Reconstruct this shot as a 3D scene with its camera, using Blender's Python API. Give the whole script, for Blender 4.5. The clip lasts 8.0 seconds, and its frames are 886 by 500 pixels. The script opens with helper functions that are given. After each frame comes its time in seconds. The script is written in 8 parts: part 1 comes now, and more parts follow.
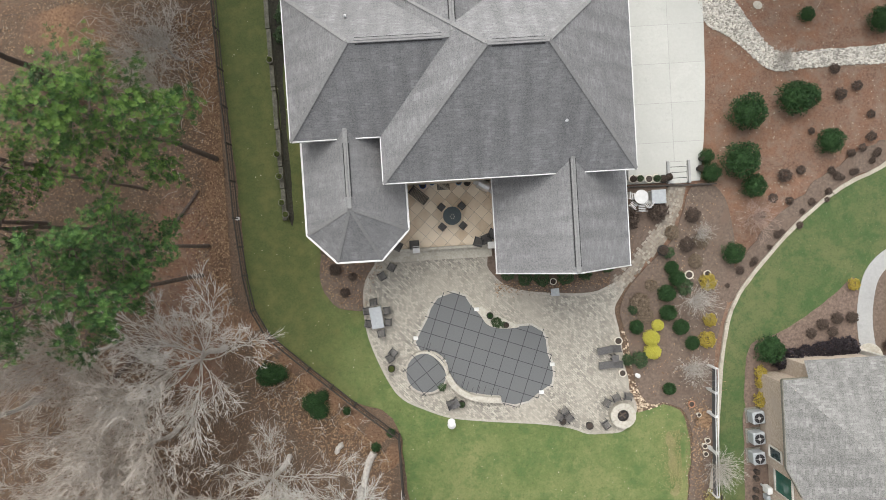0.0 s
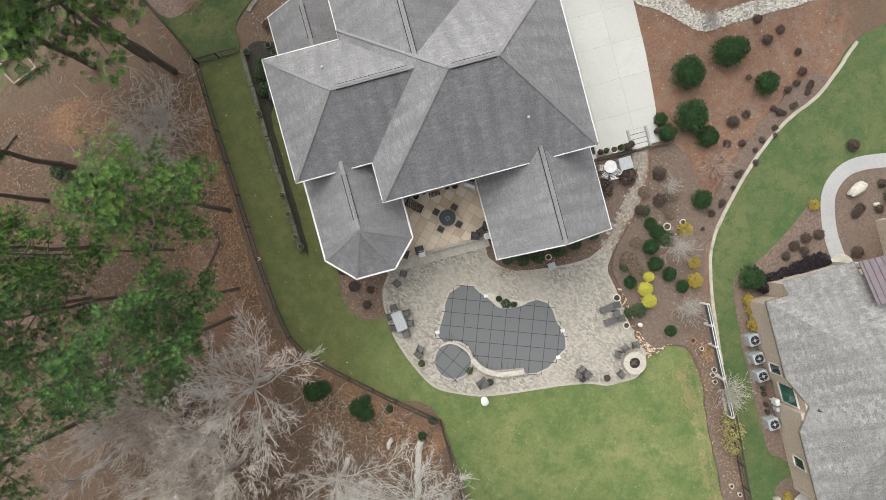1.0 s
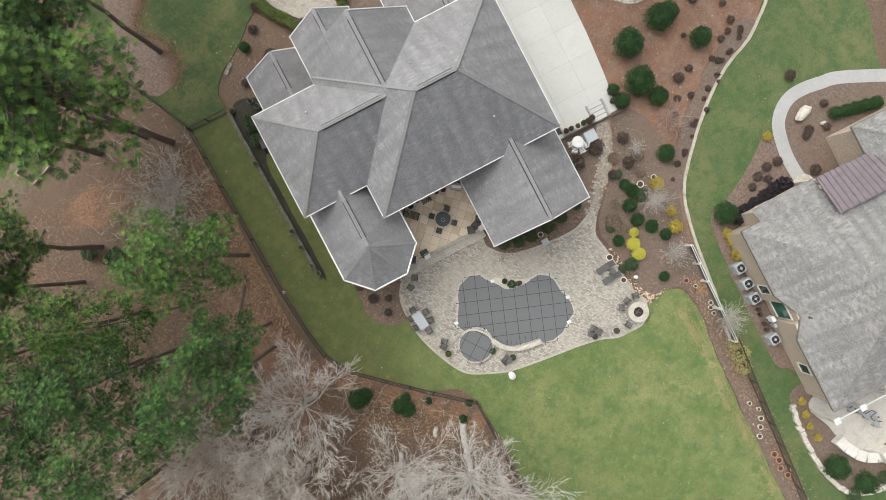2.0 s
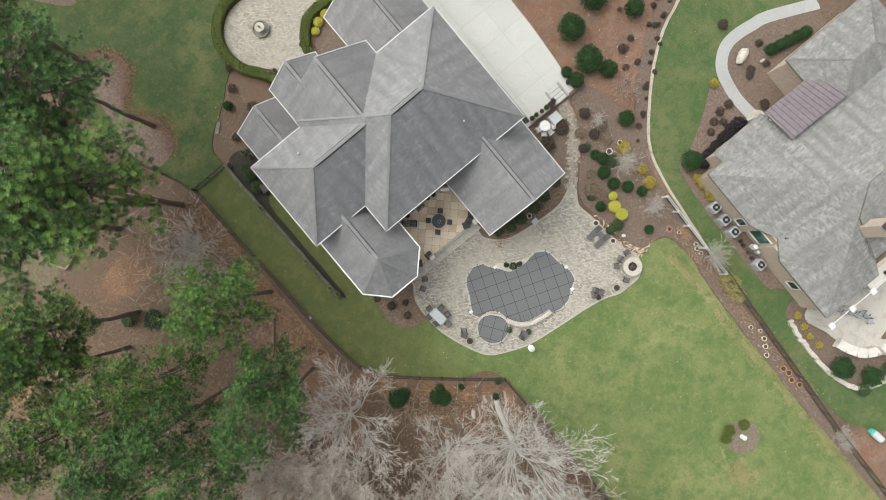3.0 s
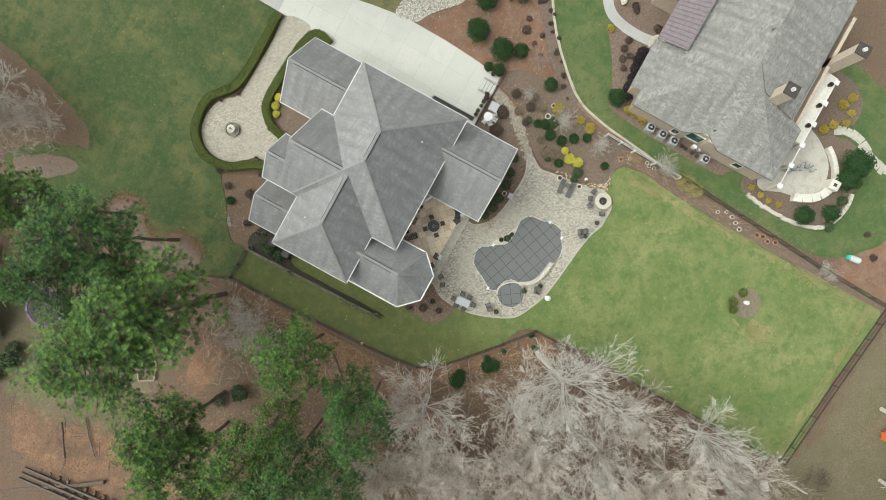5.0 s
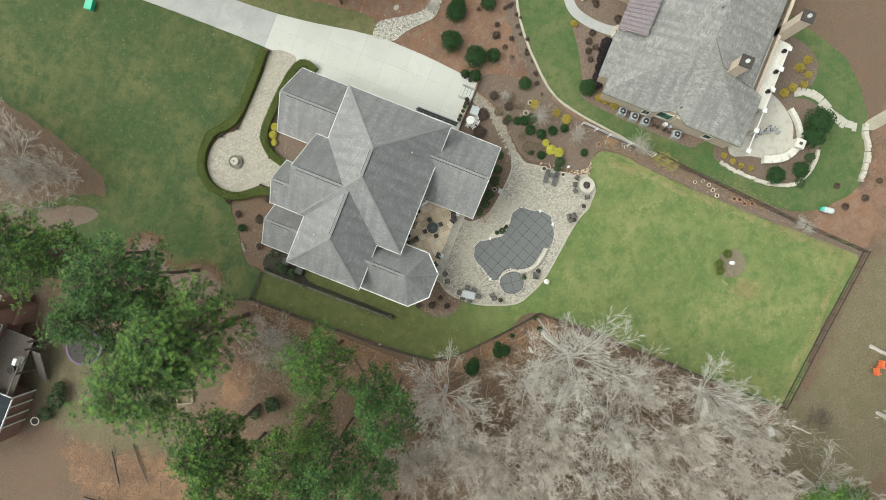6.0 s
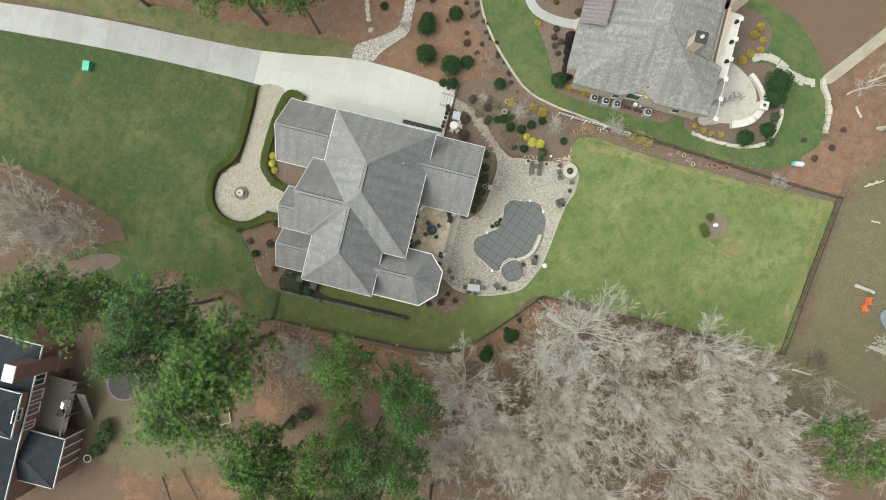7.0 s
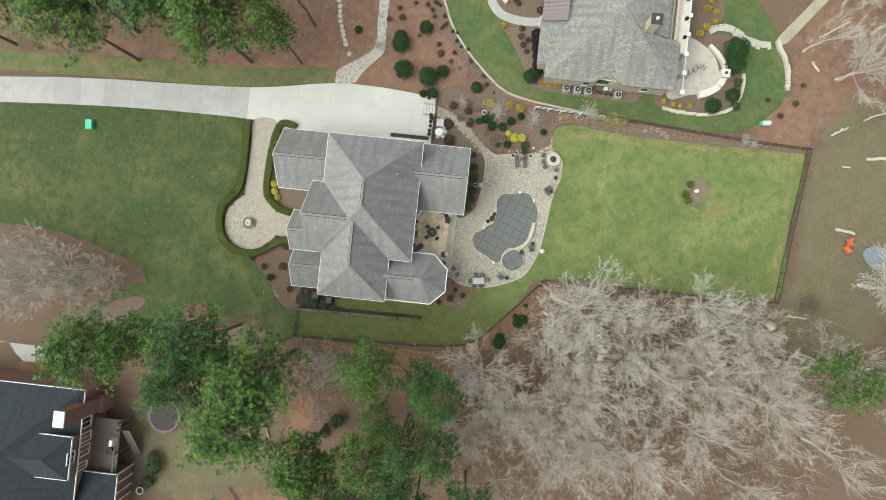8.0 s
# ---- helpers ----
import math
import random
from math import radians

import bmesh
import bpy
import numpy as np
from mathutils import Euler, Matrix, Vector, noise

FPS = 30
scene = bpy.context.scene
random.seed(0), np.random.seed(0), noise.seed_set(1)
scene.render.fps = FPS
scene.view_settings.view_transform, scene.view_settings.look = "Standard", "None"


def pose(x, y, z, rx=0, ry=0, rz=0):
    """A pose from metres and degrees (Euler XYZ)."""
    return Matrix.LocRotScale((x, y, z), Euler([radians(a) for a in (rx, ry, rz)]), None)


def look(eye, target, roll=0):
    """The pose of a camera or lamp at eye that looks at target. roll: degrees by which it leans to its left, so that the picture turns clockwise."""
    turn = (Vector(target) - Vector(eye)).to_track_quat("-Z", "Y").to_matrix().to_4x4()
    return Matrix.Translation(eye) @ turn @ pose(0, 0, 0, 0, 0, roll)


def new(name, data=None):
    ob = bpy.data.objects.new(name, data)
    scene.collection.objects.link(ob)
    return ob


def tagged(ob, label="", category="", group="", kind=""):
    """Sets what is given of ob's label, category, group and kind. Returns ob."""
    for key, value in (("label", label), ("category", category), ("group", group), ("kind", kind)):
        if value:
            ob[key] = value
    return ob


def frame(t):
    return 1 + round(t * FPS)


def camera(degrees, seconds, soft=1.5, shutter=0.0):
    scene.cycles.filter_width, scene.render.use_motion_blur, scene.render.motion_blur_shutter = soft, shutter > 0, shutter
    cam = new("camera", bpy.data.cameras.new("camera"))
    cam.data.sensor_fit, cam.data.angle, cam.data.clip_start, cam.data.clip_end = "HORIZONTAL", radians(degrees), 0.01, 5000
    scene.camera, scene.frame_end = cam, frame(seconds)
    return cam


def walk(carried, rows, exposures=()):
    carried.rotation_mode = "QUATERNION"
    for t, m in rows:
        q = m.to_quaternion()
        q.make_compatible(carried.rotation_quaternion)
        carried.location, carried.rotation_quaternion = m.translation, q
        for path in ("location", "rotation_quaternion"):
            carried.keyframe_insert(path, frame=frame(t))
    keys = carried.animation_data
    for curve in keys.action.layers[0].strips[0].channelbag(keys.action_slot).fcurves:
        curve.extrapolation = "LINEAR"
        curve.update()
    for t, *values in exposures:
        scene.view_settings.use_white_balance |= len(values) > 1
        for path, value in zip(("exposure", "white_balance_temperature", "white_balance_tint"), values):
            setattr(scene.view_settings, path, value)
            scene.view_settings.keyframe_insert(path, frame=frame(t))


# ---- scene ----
cam = camera(74.0, 8.0, soft=0.85)
# seconds, x, y, height, tilt about the camera's own axes, heading
PATH = [
    (0.0, 0.529, 1.830, 35.342, -1.357, -0.533, -3.519),
    (0.5, 0.415, 1.834, 37.367, -1.212, -0.663, -8.514),
    (1.0, 0.315, 1.751, 39.238, -0.962, -0.744, -15.148),
    (1.5, 0.223, 1.646, 41.143, -0.711, -0.743, -21.419),
    (3.0, 0.035, 1.322, 46.859, -0.118, -0.473, -39.705),
    (3.5, 0.004, 1.220, 48.824, -0.026, -0.293, -45.724),
    (4.0, 0.048, 1.161, 50.769, -0.065, -0.119, -51.693),
    (4.5, 0.124, 1.113, 52.707, -0.114, 0.065, -56.975),
    (6.0, 0.251, 0.663, 58.545, -0.207, 0.663, -68.330),
    (6.5, 0.268, 0.482, 60.474, -0.234, 0.862, -71.999),
    (7.0, 0.192, 0.301, 62.387, -0.216, 1.037, -75.966),
    (7.5, 0.059, 0.158, 64.261, -0.154, 1.177, -80.070),
    (8.0, -0.120, 0.106, 66.126, -0.079, 1.270, -83.865),
]
# the film's white balance drifts slightly towards yellow-green on the way up
BALANCE = [(0.0, 0.75, 6500, 10), (1.5, 0.75, 6500, 10), (3.5, 0.75, 6530, 6.0), (6.0, 0.75, 6620, 0.5), (8.0, 0.75, 6620, 1.5)]
walk(cam, [(t, pose(x, y, z, ax, ay, az)) for t, x, y, z, ax, ay, az in PATH], BALANCE)

from mathutils import geometry

# ---- light: a bright overcast winter sky ----
world = bpy.data.worlds.new("overcast_sky")
scene.world = world
world.use_nodes = True
wt = world.node_tree
sky = wt.nodes.new("ShaderNodeTexSky")
sky.sky_type = "NISHITA"
sky.sun_disc = False
sky.sun_elevation, sky.sun_rotation = radians(57), radians(-20)
sky.dust_density, sky.air_density = 4.0, 1.0
veil = wt.nodes.new("ShaderNodeHueSaturation")
veil.inputs["Saturation"].default_value = 0.22
wt.links.new(sky.outputs[0], veil.inputs["Color"])
wt.links.new(veil.outputs[0], wt.nodes["Background"].inputs[0])
wt.nodes["Background"].inputs[1].default_value = 0.15
sun = new("sun", bpy.data.lights.new("sun", "SUN"))
sun.data.energy, sun.data.angle, sun.data.color = 1.22, radians(68), (1.0, 0.985, 0.95)
sun.matrix_world = look((-11, 31, 50), (0, 0, 0))


# ---- helpers ----
def origin(ob):
    p = Vector((0, 0, 0))
    while ob:
        p = p + ob.location
        ob = ob.parent
    return p


def thing(name, at, label, category, group="", kind=""):
    ob = new(name)
    ob.location = at
    ob.empty_display_size = 0.2
    return tagged(ob, label, category, group, kind)


def finish(name, me, material, parent=None, label="", smooth=False):
    me.materials.append(material)
    if smooth:
        me.polygons.foreach_set("use_smooth", [True] * len(me.polygons))
    ob = new(name, me)
    if parent:
        ob.parent = parent
    return tagged(ob, label)


def part(name, bm, material, parent, label="", world_space=False, smooth=False):
    """One mesh object from a bmesh, under parent."""
    if world_space and parent:
        bmesh.ops.translate(bm, vec=-origin(parent), verts=bm.verts)
    me = bpy.data.meshes.new(name)
    bm.to_mesh(me)
    bm.free()
    return finish(name, me, material, parent, label, smooth)


def mesh_part(name, verts, faces, material, parent=None, label="", world_space=False, smooth=False):
    if world_space and parent:
        o = origin(parent)
        verts = [(v[0] - o.x, v[1] - o.y, v[2] - o.z) for v in verts]
    me = bpy.data.meshes.new(name)
    me.from_pydata([tuple(v) for v in verts], [], faces)
    me.update()
    return finish(name, me, material, parent, label, smooth)


def alone(ob, label, category, group="", kind=""):
    return tagged(ob, label, category, group, kind)


def box(bm, x0, x1, y0, y1, z0, z1, bevel=0.0):
    vs = [bm.verts.new(p) for p in ((x0, y0, z0), (x1, y0, z0), (x1, y1, z0), (x0, y1, z0), (x0, y0, z1), (x1, y0, z1), (x1, y1, z1), (x0, y1, z1))]
    fs = [bm.faces.new([vs[i] for i in f]) for f in ((3, 2, 1, 0), (4, 5, 6, 7), (0, 1, 5, 4), (1, 2, 6, 5), (2, 3, 7, 6), (3, 0, 4, 7))]
    if bevel:
        es = list({e for f in fs for e in f.edges})
        bmesh.ops.bevel(bm, geom=es, offset=bevel, segments=1, affect="EDGES")
    return bm


def boxes(*rows, bevel=0.0):
    bm = bmesh.new()
    for r in rows:
        box(bm, *r, bevel=bevel)
    return bm


def bar(bm, a, b, w, h):
    """A box of width w and height h from a to b."""
    a, b = Vector(a), Vector(b)
    d = (b - a).normalized()
    side = d.cross(Vector((0, 0, 1)))
    side = side.normalized() if side.length > 1e-4 else Vector((1, 0, 0))
    up = side.cross(d)
    vs = [bm.verts.new(p + side * (sx * w / 2) + up * (sz * h / 2)) for p in (a, b) for sx, sz in ((-1, -1), (1, -1), (1, 1), (-1, 1))]
    for f in ((3, 2, 1, 0), (4, 5, 6, 7), (0, 1, 5, 4), (1, 2, 6, 5), (2, 3, 7, 6), (3, 0, 4, 7)):
        bm.faces.new([vs[i] for i in f])
    return bm


def lathe(profile, n=20, squash=1.0):
    """A turned body from rows of radius and height."""
    bm = bmesh.new()
    rings = []
    for r, z in profile:
        rings.append([bm.verts.new((r * math.cos(2 * math.pi * i / n), squash * r * math.sin(2 * math.pi * i / n), z)) for i in range(n)])
    for a, b in zip(rings, rings[1:]):
        for i in range(n):
            bm.faces.new((a[i], a[(i + 1) % n], b[(i + 1) % n], b[i]))
    if profile[0][0] > 0.001:
        bm.faces.new(rings[0][::-1])
    if profile[-1][0] > 0.001:
        bm.faces.new(rings[-1])
    bmesh.ops.remove_doubles(bm, verts=bm.verts, dist=0.0005)
    return bm


def curve_through(points, step=0.35, closed=True):
    """A smooth line through the points, with a point about every step metres."""
    out = []
    n = len(points)
    for i in range(n if closed else n - 1):
        p = [Vector(points[k % n] if closed else points[min(max(k, 0), n - 1)]) for k in (i - 1, i, i + 1, i + 2)]
        m = max(2, int((p[2] - p[1]).length / step))
        for j in range(m):
            u = j / m
            out.append(0.5 * (2 * p[1] + (p[2] - p[0]) * u + (2 * p[0] - 5 * p[1] + 4 * p[2] - p[3]) * u * u + (3 * p[1] - p[0] - 3 * p[2] + p[3]) * u ** 3))
    if not closed:
        out.append(Vector(points[-1]))
    return [(v[0], v[1]) for v in out]


def ragged(line, amount, scale=1.3):
    return [(x + amount * noise.noise((x * scale, y * scale, 1.7)), y + amount * noise.noise((x * scale, y * scale, 9.1))) for x, y in line]


def slab(outline, z0, z1):
    bm = bmesh.new()
    top = [bm.verts.new((x, y, z1)) for x, y in outline]
    low = [bm.verts.new((x, y, z0)) for x, y in outline]
    n = len(top)
    turn = sum(a[0] * b[1] - b[0] * a[1] for a, b in zip(outline, outline[1:] + outline[:1]))
    for tri in geometry.tessellate_polygon([[Vector((x, y, 0)) for x, y in outline]]):
        a, b, c = (top[k] for k in tri)
        if (b.co - a.co).cross(c.co - a.co).z < 0:
            b, c = c, b
        bm.faces.new((a, b, c))
    for i in range(n):
        j = (i + 1) % n
        bm.faces.new((low[i], low[j], top[j], top[i]) if turn > 0 else (low[j], low[i], top[i], top[j]))
    return bm


def ribbon(line, width, z0, z1, closed=False):
    """A wall or kerb of rectangular section along a line."""
    bm = bmesh.new()
    n = len(line)
    rows = []
    for i, (x, y) in enumerate(line):
        a = line[(i - 1) % n] if closed or i else line[0]
        b = line[(i + 1) % n] if closed or i < n - 1 else line[-1]
        dx, dy = b[0] - a[0], b[1] - a[1]
        d = math.hypot(dx, dy) or 1
        nx, ny = -dy / d * width / 2, dx / d * width / 2
        rows.append([bm.verts.new(p) for p in ((x - nx, y - ny, z0), (x + nx, y + ny, z0), (x + nx, y + ny, z1), (x - nx, y - ny, z1))])
    for i in range(n if closed else n - 1):
        a, b = rows[i], rows[(i + 1) % n]
        for k in range(4):
            bm.faces.new((a[k], a[(k + 1) % 4], b[(k + 1) % 4], b[k]))
    if not closed:
        bm.faces.new(rows[0][::-1]), bm.faces.new(rows[-1])
    bmesh.ops.recalc_face_normals(bm, faces=bm.faces)
    return bm


def inside(x, y, poly):
    hit = False
    for (x0, y0), (x1, y1) in zip(poly, poly[1:] + poly[:1]):
        if (y0 > y) != (y1 > y) and x < (x1 - x0) * (y - y0) / (y1 - y0) + x0:
            hit = not hit
    return hit


def clip(poly, keep):
    """The part of a convex polygon (any dimension) where keep(point) >= 0; keep is linear."""
    out = []
    for a, b in zip(poly, poly[1:] + poly[:1]):
        ka, kb = keep(a), keep(b)
        if ka >= 0:
            out.append(a)
        if (ka >= 0) != (kb >= 0):
            out.append(a.lerp(b, ka / (ka - kb)))
    return out


def line_in(poly, p, d):
    """Stretches of the line p + s d that lie inside a polygon."""
    hits = []
    for (x0, y0), (x1, y1) in zip(poly, poly[1:] + poly[:1]):
        ex, ey = x1 - x0, y1 - y0
        den = d[0] * ey - d[1] * ex
        if abs(den) > 1e-9:
            s = ((x0 - p[0]) * ey - (y0 - p[1]) * ex) / den
            u = ((x0 - p[0]) * d[1] - (y0 - p[1]) * d[0]) / den
            if 0 <= u < 1:
                hits.append(s)
    hits.sort()
    return list(zip(hits[::2], hits[1::2]))


# ---- materials ----
def nodes_of(name):
    m = bpy.data.materials.new(name)
    m.use_nodes = True
    t = m.node_tree
    return m, t, t.nodes["Principled BSDF"]


def noise_node(t, scale, detail=4.0, rough=0.55, vector=None, distort=0.0):
    n = t.nodes.new("ShaderNodeTexNoise")
    n.inputs["Scale"].default_value, n.inputs["Detail"].default_value = scale, detail
    n.inputs["Roughness"].default_value, n.inputs["Distortion"].default_value = rough, distort
    if vector is None:
        vector = t.nodes.new("ShaderNodeNewGeometry").outputs["Position"]
    t.links.new(vector, n.inputs["Vector"])
    return n.outputs["Fac"]


def remap(t, value, lo, hi, a=0.0, b=1.0):
    n = t.nodes.new("ShaderNodeMapRange")
    for k, v in zip(("From Min", "From Max", "To Min", "To Max"), (lo, hi, a, b)):
        n.inputs[k].default_value = v
    t.links.new(value, n.inputs["Value"])
    return n.outputs[0]


def mix(t, fac, a, b, blend="MIX"):
    n = t.nodes.new("ShaderNodeMix")
    n.data_type, n.blend_type = "RGBA", blend
    for slot, v in ((n.inputs[0], fac), (n.inputs[6], a), (n.inputs[7], b)):
        if isinstance(v, bpy.types.NodeSocket):
            t.links.new(v, slot)
        elif isinstance(v, (int, float)):
            slot.default_value = v
        else:
            slot.default_value = (*v, 1.0)
    return n.outputs[2]


def bump(t, bsdf, height, strength, distance):
    n = t.nodes.new("ShaderNodeBump")
    n.inputs["Strength"].default_value, n.inputs["Distance"].default_value = strength, distance
    t.links.new(height, n.inputs["Height"])
    t.links.new(n.outputs[0], bsdf.inputs["Normal"])


def surface(name, low, high, fine=8.0, coarse=0.5, stain=None, rough=0.85, metal=0.0, relief=0.3, depth=0.01, stain_at=(0.5, 0.75), grain=0.35):
    """Two-scale mottled surface: fine grain between low and high, broad stains towards stain."""
    m, t, b = nodes_of(name)
    g = remap(t, noise_node(t, fine, 6.0, 0.65), 0.5 - grain / 2, 0.5 + grain / 2)
    c = mix(t, g, low, high)
    if stain:
        c = mix(t, remap(t, noise_node(t, coarse, 5.0, 0.6, None, 0.4), *stain_at), c, stain)
    t.links.new(c, b.inputs["Base Color"])
    b.inputs["Roughness"].default_value, b.inputs["Metallic"].default_value = rough, metal
    if relief:
        bump(t, b, g, relief, depth)
    return m


def leafy(name, dark, light, rough=0.6, third=None, tufted=False):
    """Leaves whose colour changes from leaf to leaf."""
    m, t, b = nodes_of(name)
    r = t.nodes.new("ShaderNodeNewGeometry").outputs["Random Per Island"]
    c = mix(t, remap(t, r, 0.25, 1.0) if tufted else r, dark, light)
    if third:
        c = mix(t, remap(t, noise_node(t, 0.9, 3.0), 0.45, 0.65), c, third)
    t.links.new(c, b.inputs["Base Color"])
    b.inputs["Roughness"].default_value = rough
    b.inputs["Specular IOR Level"].default_value = 0.25
    return m


def shingle(name, low, high, stain):
    """Roof shingles: course by course, tab by tab; u runs along the eave and v up the slope, in metres."""
    m, t, b = nodes_of(name)
    uv = t.nodes.new("ShaderNodeUVMap")
    br = t.nodes.new("ShaderNodeTexBrick")
    br.inputs["Scale"].default_value, br.inputs["Mortar Size"].default_value = 1.0, 0.006
    br.inputs["Brick Width"].default_value, br.inputs["Row Height"].default_value = 0.33, 0.143
    br.inputs["Mortar Smooth"].default_value, br.inputs["Bias"].default_value = 0.2, 0.0
    br.inputs["Color1"].default_value, br.inputs["Color2"].default_value = (*low, 1), (*high, 1)
    br.inputs["Mortar"].default_value = (*[c * 0.62 for c in low], 1)
    t.links.new(uv.outputs[0], br.inputs["Vector"])
    c = mix(t, remap(t, noise_node(t, 0.35, 5.0, 0.6), 0.42, 0.72, 0.0, 0.7), br.outputs["Color"], stain)
    c = mix(t, remap(t, noise_node(t, 1.4, 5.0, 0.75), 0.45, 0.66, 0.0, 0.6), c, [v * 0.66 for v in low])
    st = t.nodes.new("ShaderNodeMapping")
    st.inputs["Scale"].default_value = (1.6, 0.16, 1.0)
    t.links.new(uv.outputs[0], st.inputs[0])
    streak = noise_node(t, 1.0, 4.0, 0.6, st.outputs[0])
    c = mix(t, remap(t, streak, 0.44, 0.66, 0.0, 0.75), c, [v * 0.58 for v in low])
    c = mix(t, remap(t, noise_node(t, 15.0, 4.0, 0.8), 0.36, 0.64, 0.0, 0.5), c, [v * 1.35 for v in high])
    t.links.new(c, b.inputs["Base Color"])
    b.inputs["Roughness"].default_value = 0.9
    bump(t, b, br.outputs["Fac"], -0.4, 0.008)
    return m


def paved(name, c1, c2, joint, size, stain, rough=0.85, turn=45.0):
    """Small weathered brick pavers of mixed tone laid askew, too small to lay one by one at this height."""
    m, t, b = nodes_of(name)
    pos = t.nodes.new("ShaderNodeNewGeometry").outputs["Position"]
    lay = t.nodes.new("ShaderNodeMapping")
    lay.inputs["Rotation"].default_value = (0, 0, radians(turn))
    t.links.new(pos, lay.inputs[0])
    br = t.nodes.new("ShaderNodeTexBrick")
    br.offset = 0.5
    br.inputs["Scale"].default_value, br.inputs["Mortar Size"].default_value = 1.0, 0.007
    br.inputs["Brick Width"].default_value, br.inputs["Row Height"].default_value = size * 1.5, size
    br.inputs["Mortar Smooth"].default_value, br.inputs["Bias"].default_value = 0.3, -0.1
    br.inputs["Color1"].default_value, br.inputs["Color2"].default_value, br.inputs["Mortar"].default_value = (*c1, 1), (*c2, 1), (*joint, 1)
    t.links.new(lay.outputs[0], br.inputs["Vector"])
    c = br.outputs["Color"]
    # paler, evenly worn stretches among the mixed ones
    c = mix(t, remap(t, noise_node(t, 0.22, 4.0, 0.6), 0.42, 0.62, 0.0, 0.65), c, stain)
    c = mix(t, remap(t, noise_node(t, 1.1, 6.0, 0.75), 0.5, 0.7, 0.0, 0.5), c, [v * 0.55 for v in c1])
    c = mix(t, remap(t, noise_node(t, 16.0, 3.0, 0.7), 0.35, 0.7, 0.0, 0.3), c, c1)
    t.links.new(c, b.inputs["Base Color"])
    b.inputs["Roughness"].default_value = rough
    bump(t, b, br.outputs["Fac"], -0.4, 0.01)
    return m


def lawn_material(name, a, c, worn, lush, side_shade=None):
    m, t, b = nodes_of(name)
    blades = remap(t, noise_node(t, 11.0, 6.0, 0.85), 0.3, 0.7)
    col = mix(t, blades, a, c)
    col = mix(t, remap(t, noise_node(t, 0.16, 6.0, 0.65, None, 0.6), 0.42, 0.66, 0.0, 0.85), col, worn)
    col = mix(t, remap(t, noise_node(t, 0.7, 6.0, 0.75), 0.46, 0.6, 0.0, 0.85), col, lush)
    col = mix(t, remap(t, noise_node(t, 1.9, 5.0, 0.8), 0.5, 0.7, 0.0, 0.6), col, worn)
    col = mix(t, remap(t, noise_node(t, 7.0, 4.0, 0.8), 0.52, 0.7, 0.0, 0.6), col, [v * 0.7 for v in a])
    if side_shade:
        # shade of the narrow side strip, painted in as dimmer turf towards low x
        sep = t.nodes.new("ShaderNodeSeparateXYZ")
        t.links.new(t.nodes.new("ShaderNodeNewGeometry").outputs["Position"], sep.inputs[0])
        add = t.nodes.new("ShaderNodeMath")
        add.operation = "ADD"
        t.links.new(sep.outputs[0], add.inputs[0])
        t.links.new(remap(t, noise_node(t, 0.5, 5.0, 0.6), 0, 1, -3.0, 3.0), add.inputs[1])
        old = mix(t, blades, side_shade[0], side_shade[1])
        old = mix(t, remap(t, noise_node(t, 0.9, 6.0, 0.75), 0.45, 0.66, 0.0, 0.8), old, side_shade[2])
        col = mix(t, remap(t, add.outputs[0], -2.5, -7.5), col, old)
    t.links.new(col, b.inputs["Base Color"])
    b.inputs["Roughness"].default_value = 0.9
    bump(t, b, blades, 0.6, 0.03)
    return m


def soil_material():
    """The open ground: pine straw, leaf litter, bare clay and dry dirt, by the zone each spot belongs to."""
    m, t, b = nodes_of("soil")
    zone = t.nodes.new("ShaderNodeAttribute")
    zone.attribute_name = "zone"
    sep = t.nodes.new("ShaderNodeSeparateColor")
    t.links.new(zone.outputs["Color"], sep.inputs[0])
    edge = noise_node(t, 0.8, 6.0, 0.7)
    fleck = remap(t, noise_node(t, 7.0, 6.0, 0.8), 0.36, 0.64)
    speck = remap(t, noise_node(t, 18.0, 3.0, 0.8), 0.52, 0.66)
    broad = remap(t, noise_node(t, 0.5, 5.0, 0.65), 0.4, 0.7)
    litter = mix(t, fleck, (0.06, 0.043, 0.031), (0.17, 0.122, 0.085))
    litter = mix(t, broad, litter, (0.125, 0.078, 0.05))
    litter = mix(t, remap(t, speck, 0, 1, 0, 0.55), litter, (0.34, 0.22, 0.13))
    straw = mix(t, fleck, (0.115, 0.066, 0.044), (0.25, 0.15, 0.1))
    straw = mix(t, remap(t, broad, 0, 1, 0, 0.65), straw, (0.25, 0.125, 0.07))
    straw = mix(t, remap(t, noise_node(t, 1.1, 5.0, 0.7), 0.46, 0.66, 0, 0.75), straw, (0.225, 0.165, 0.125))
    clay = mix(t, fleck, (0.11, 0.057, 0.03), (0.32, 0.195, 0.115))
    clay = mix(t, broad, clay, (0.125, 0.08, 0.054))
    dirt = mix(t, fleck, (0.1, 0.083, 0.05), (0.2, 0.166, 0.104))
    dirt = mix(t, remap(t, broad, 0, 1, 0, 0.7), dirt, (0.11, 0.105, 0.05))
    col = litter
    for i, c in enumerate((straw, clay, dirt)):
        add = t.nodes.new("ShaderNodeMath")
        add.operation = "ADD"
        t.links.new(sep.outputs[i], add.inputs[0])
        t.links.new(remap(t, edge, 0, 1, -0.5, 0.5), add.inputs[1])
        col = mix(t, remap(t, add.outputs[0], 0.42, 0.6), col, c)
    t.links.new(col, b.inputs["Base Color"])
    b.inputs["Roughness"].default_value = 0.95
    bump(t, b, fleck, 0.7, 0.05)
    return m


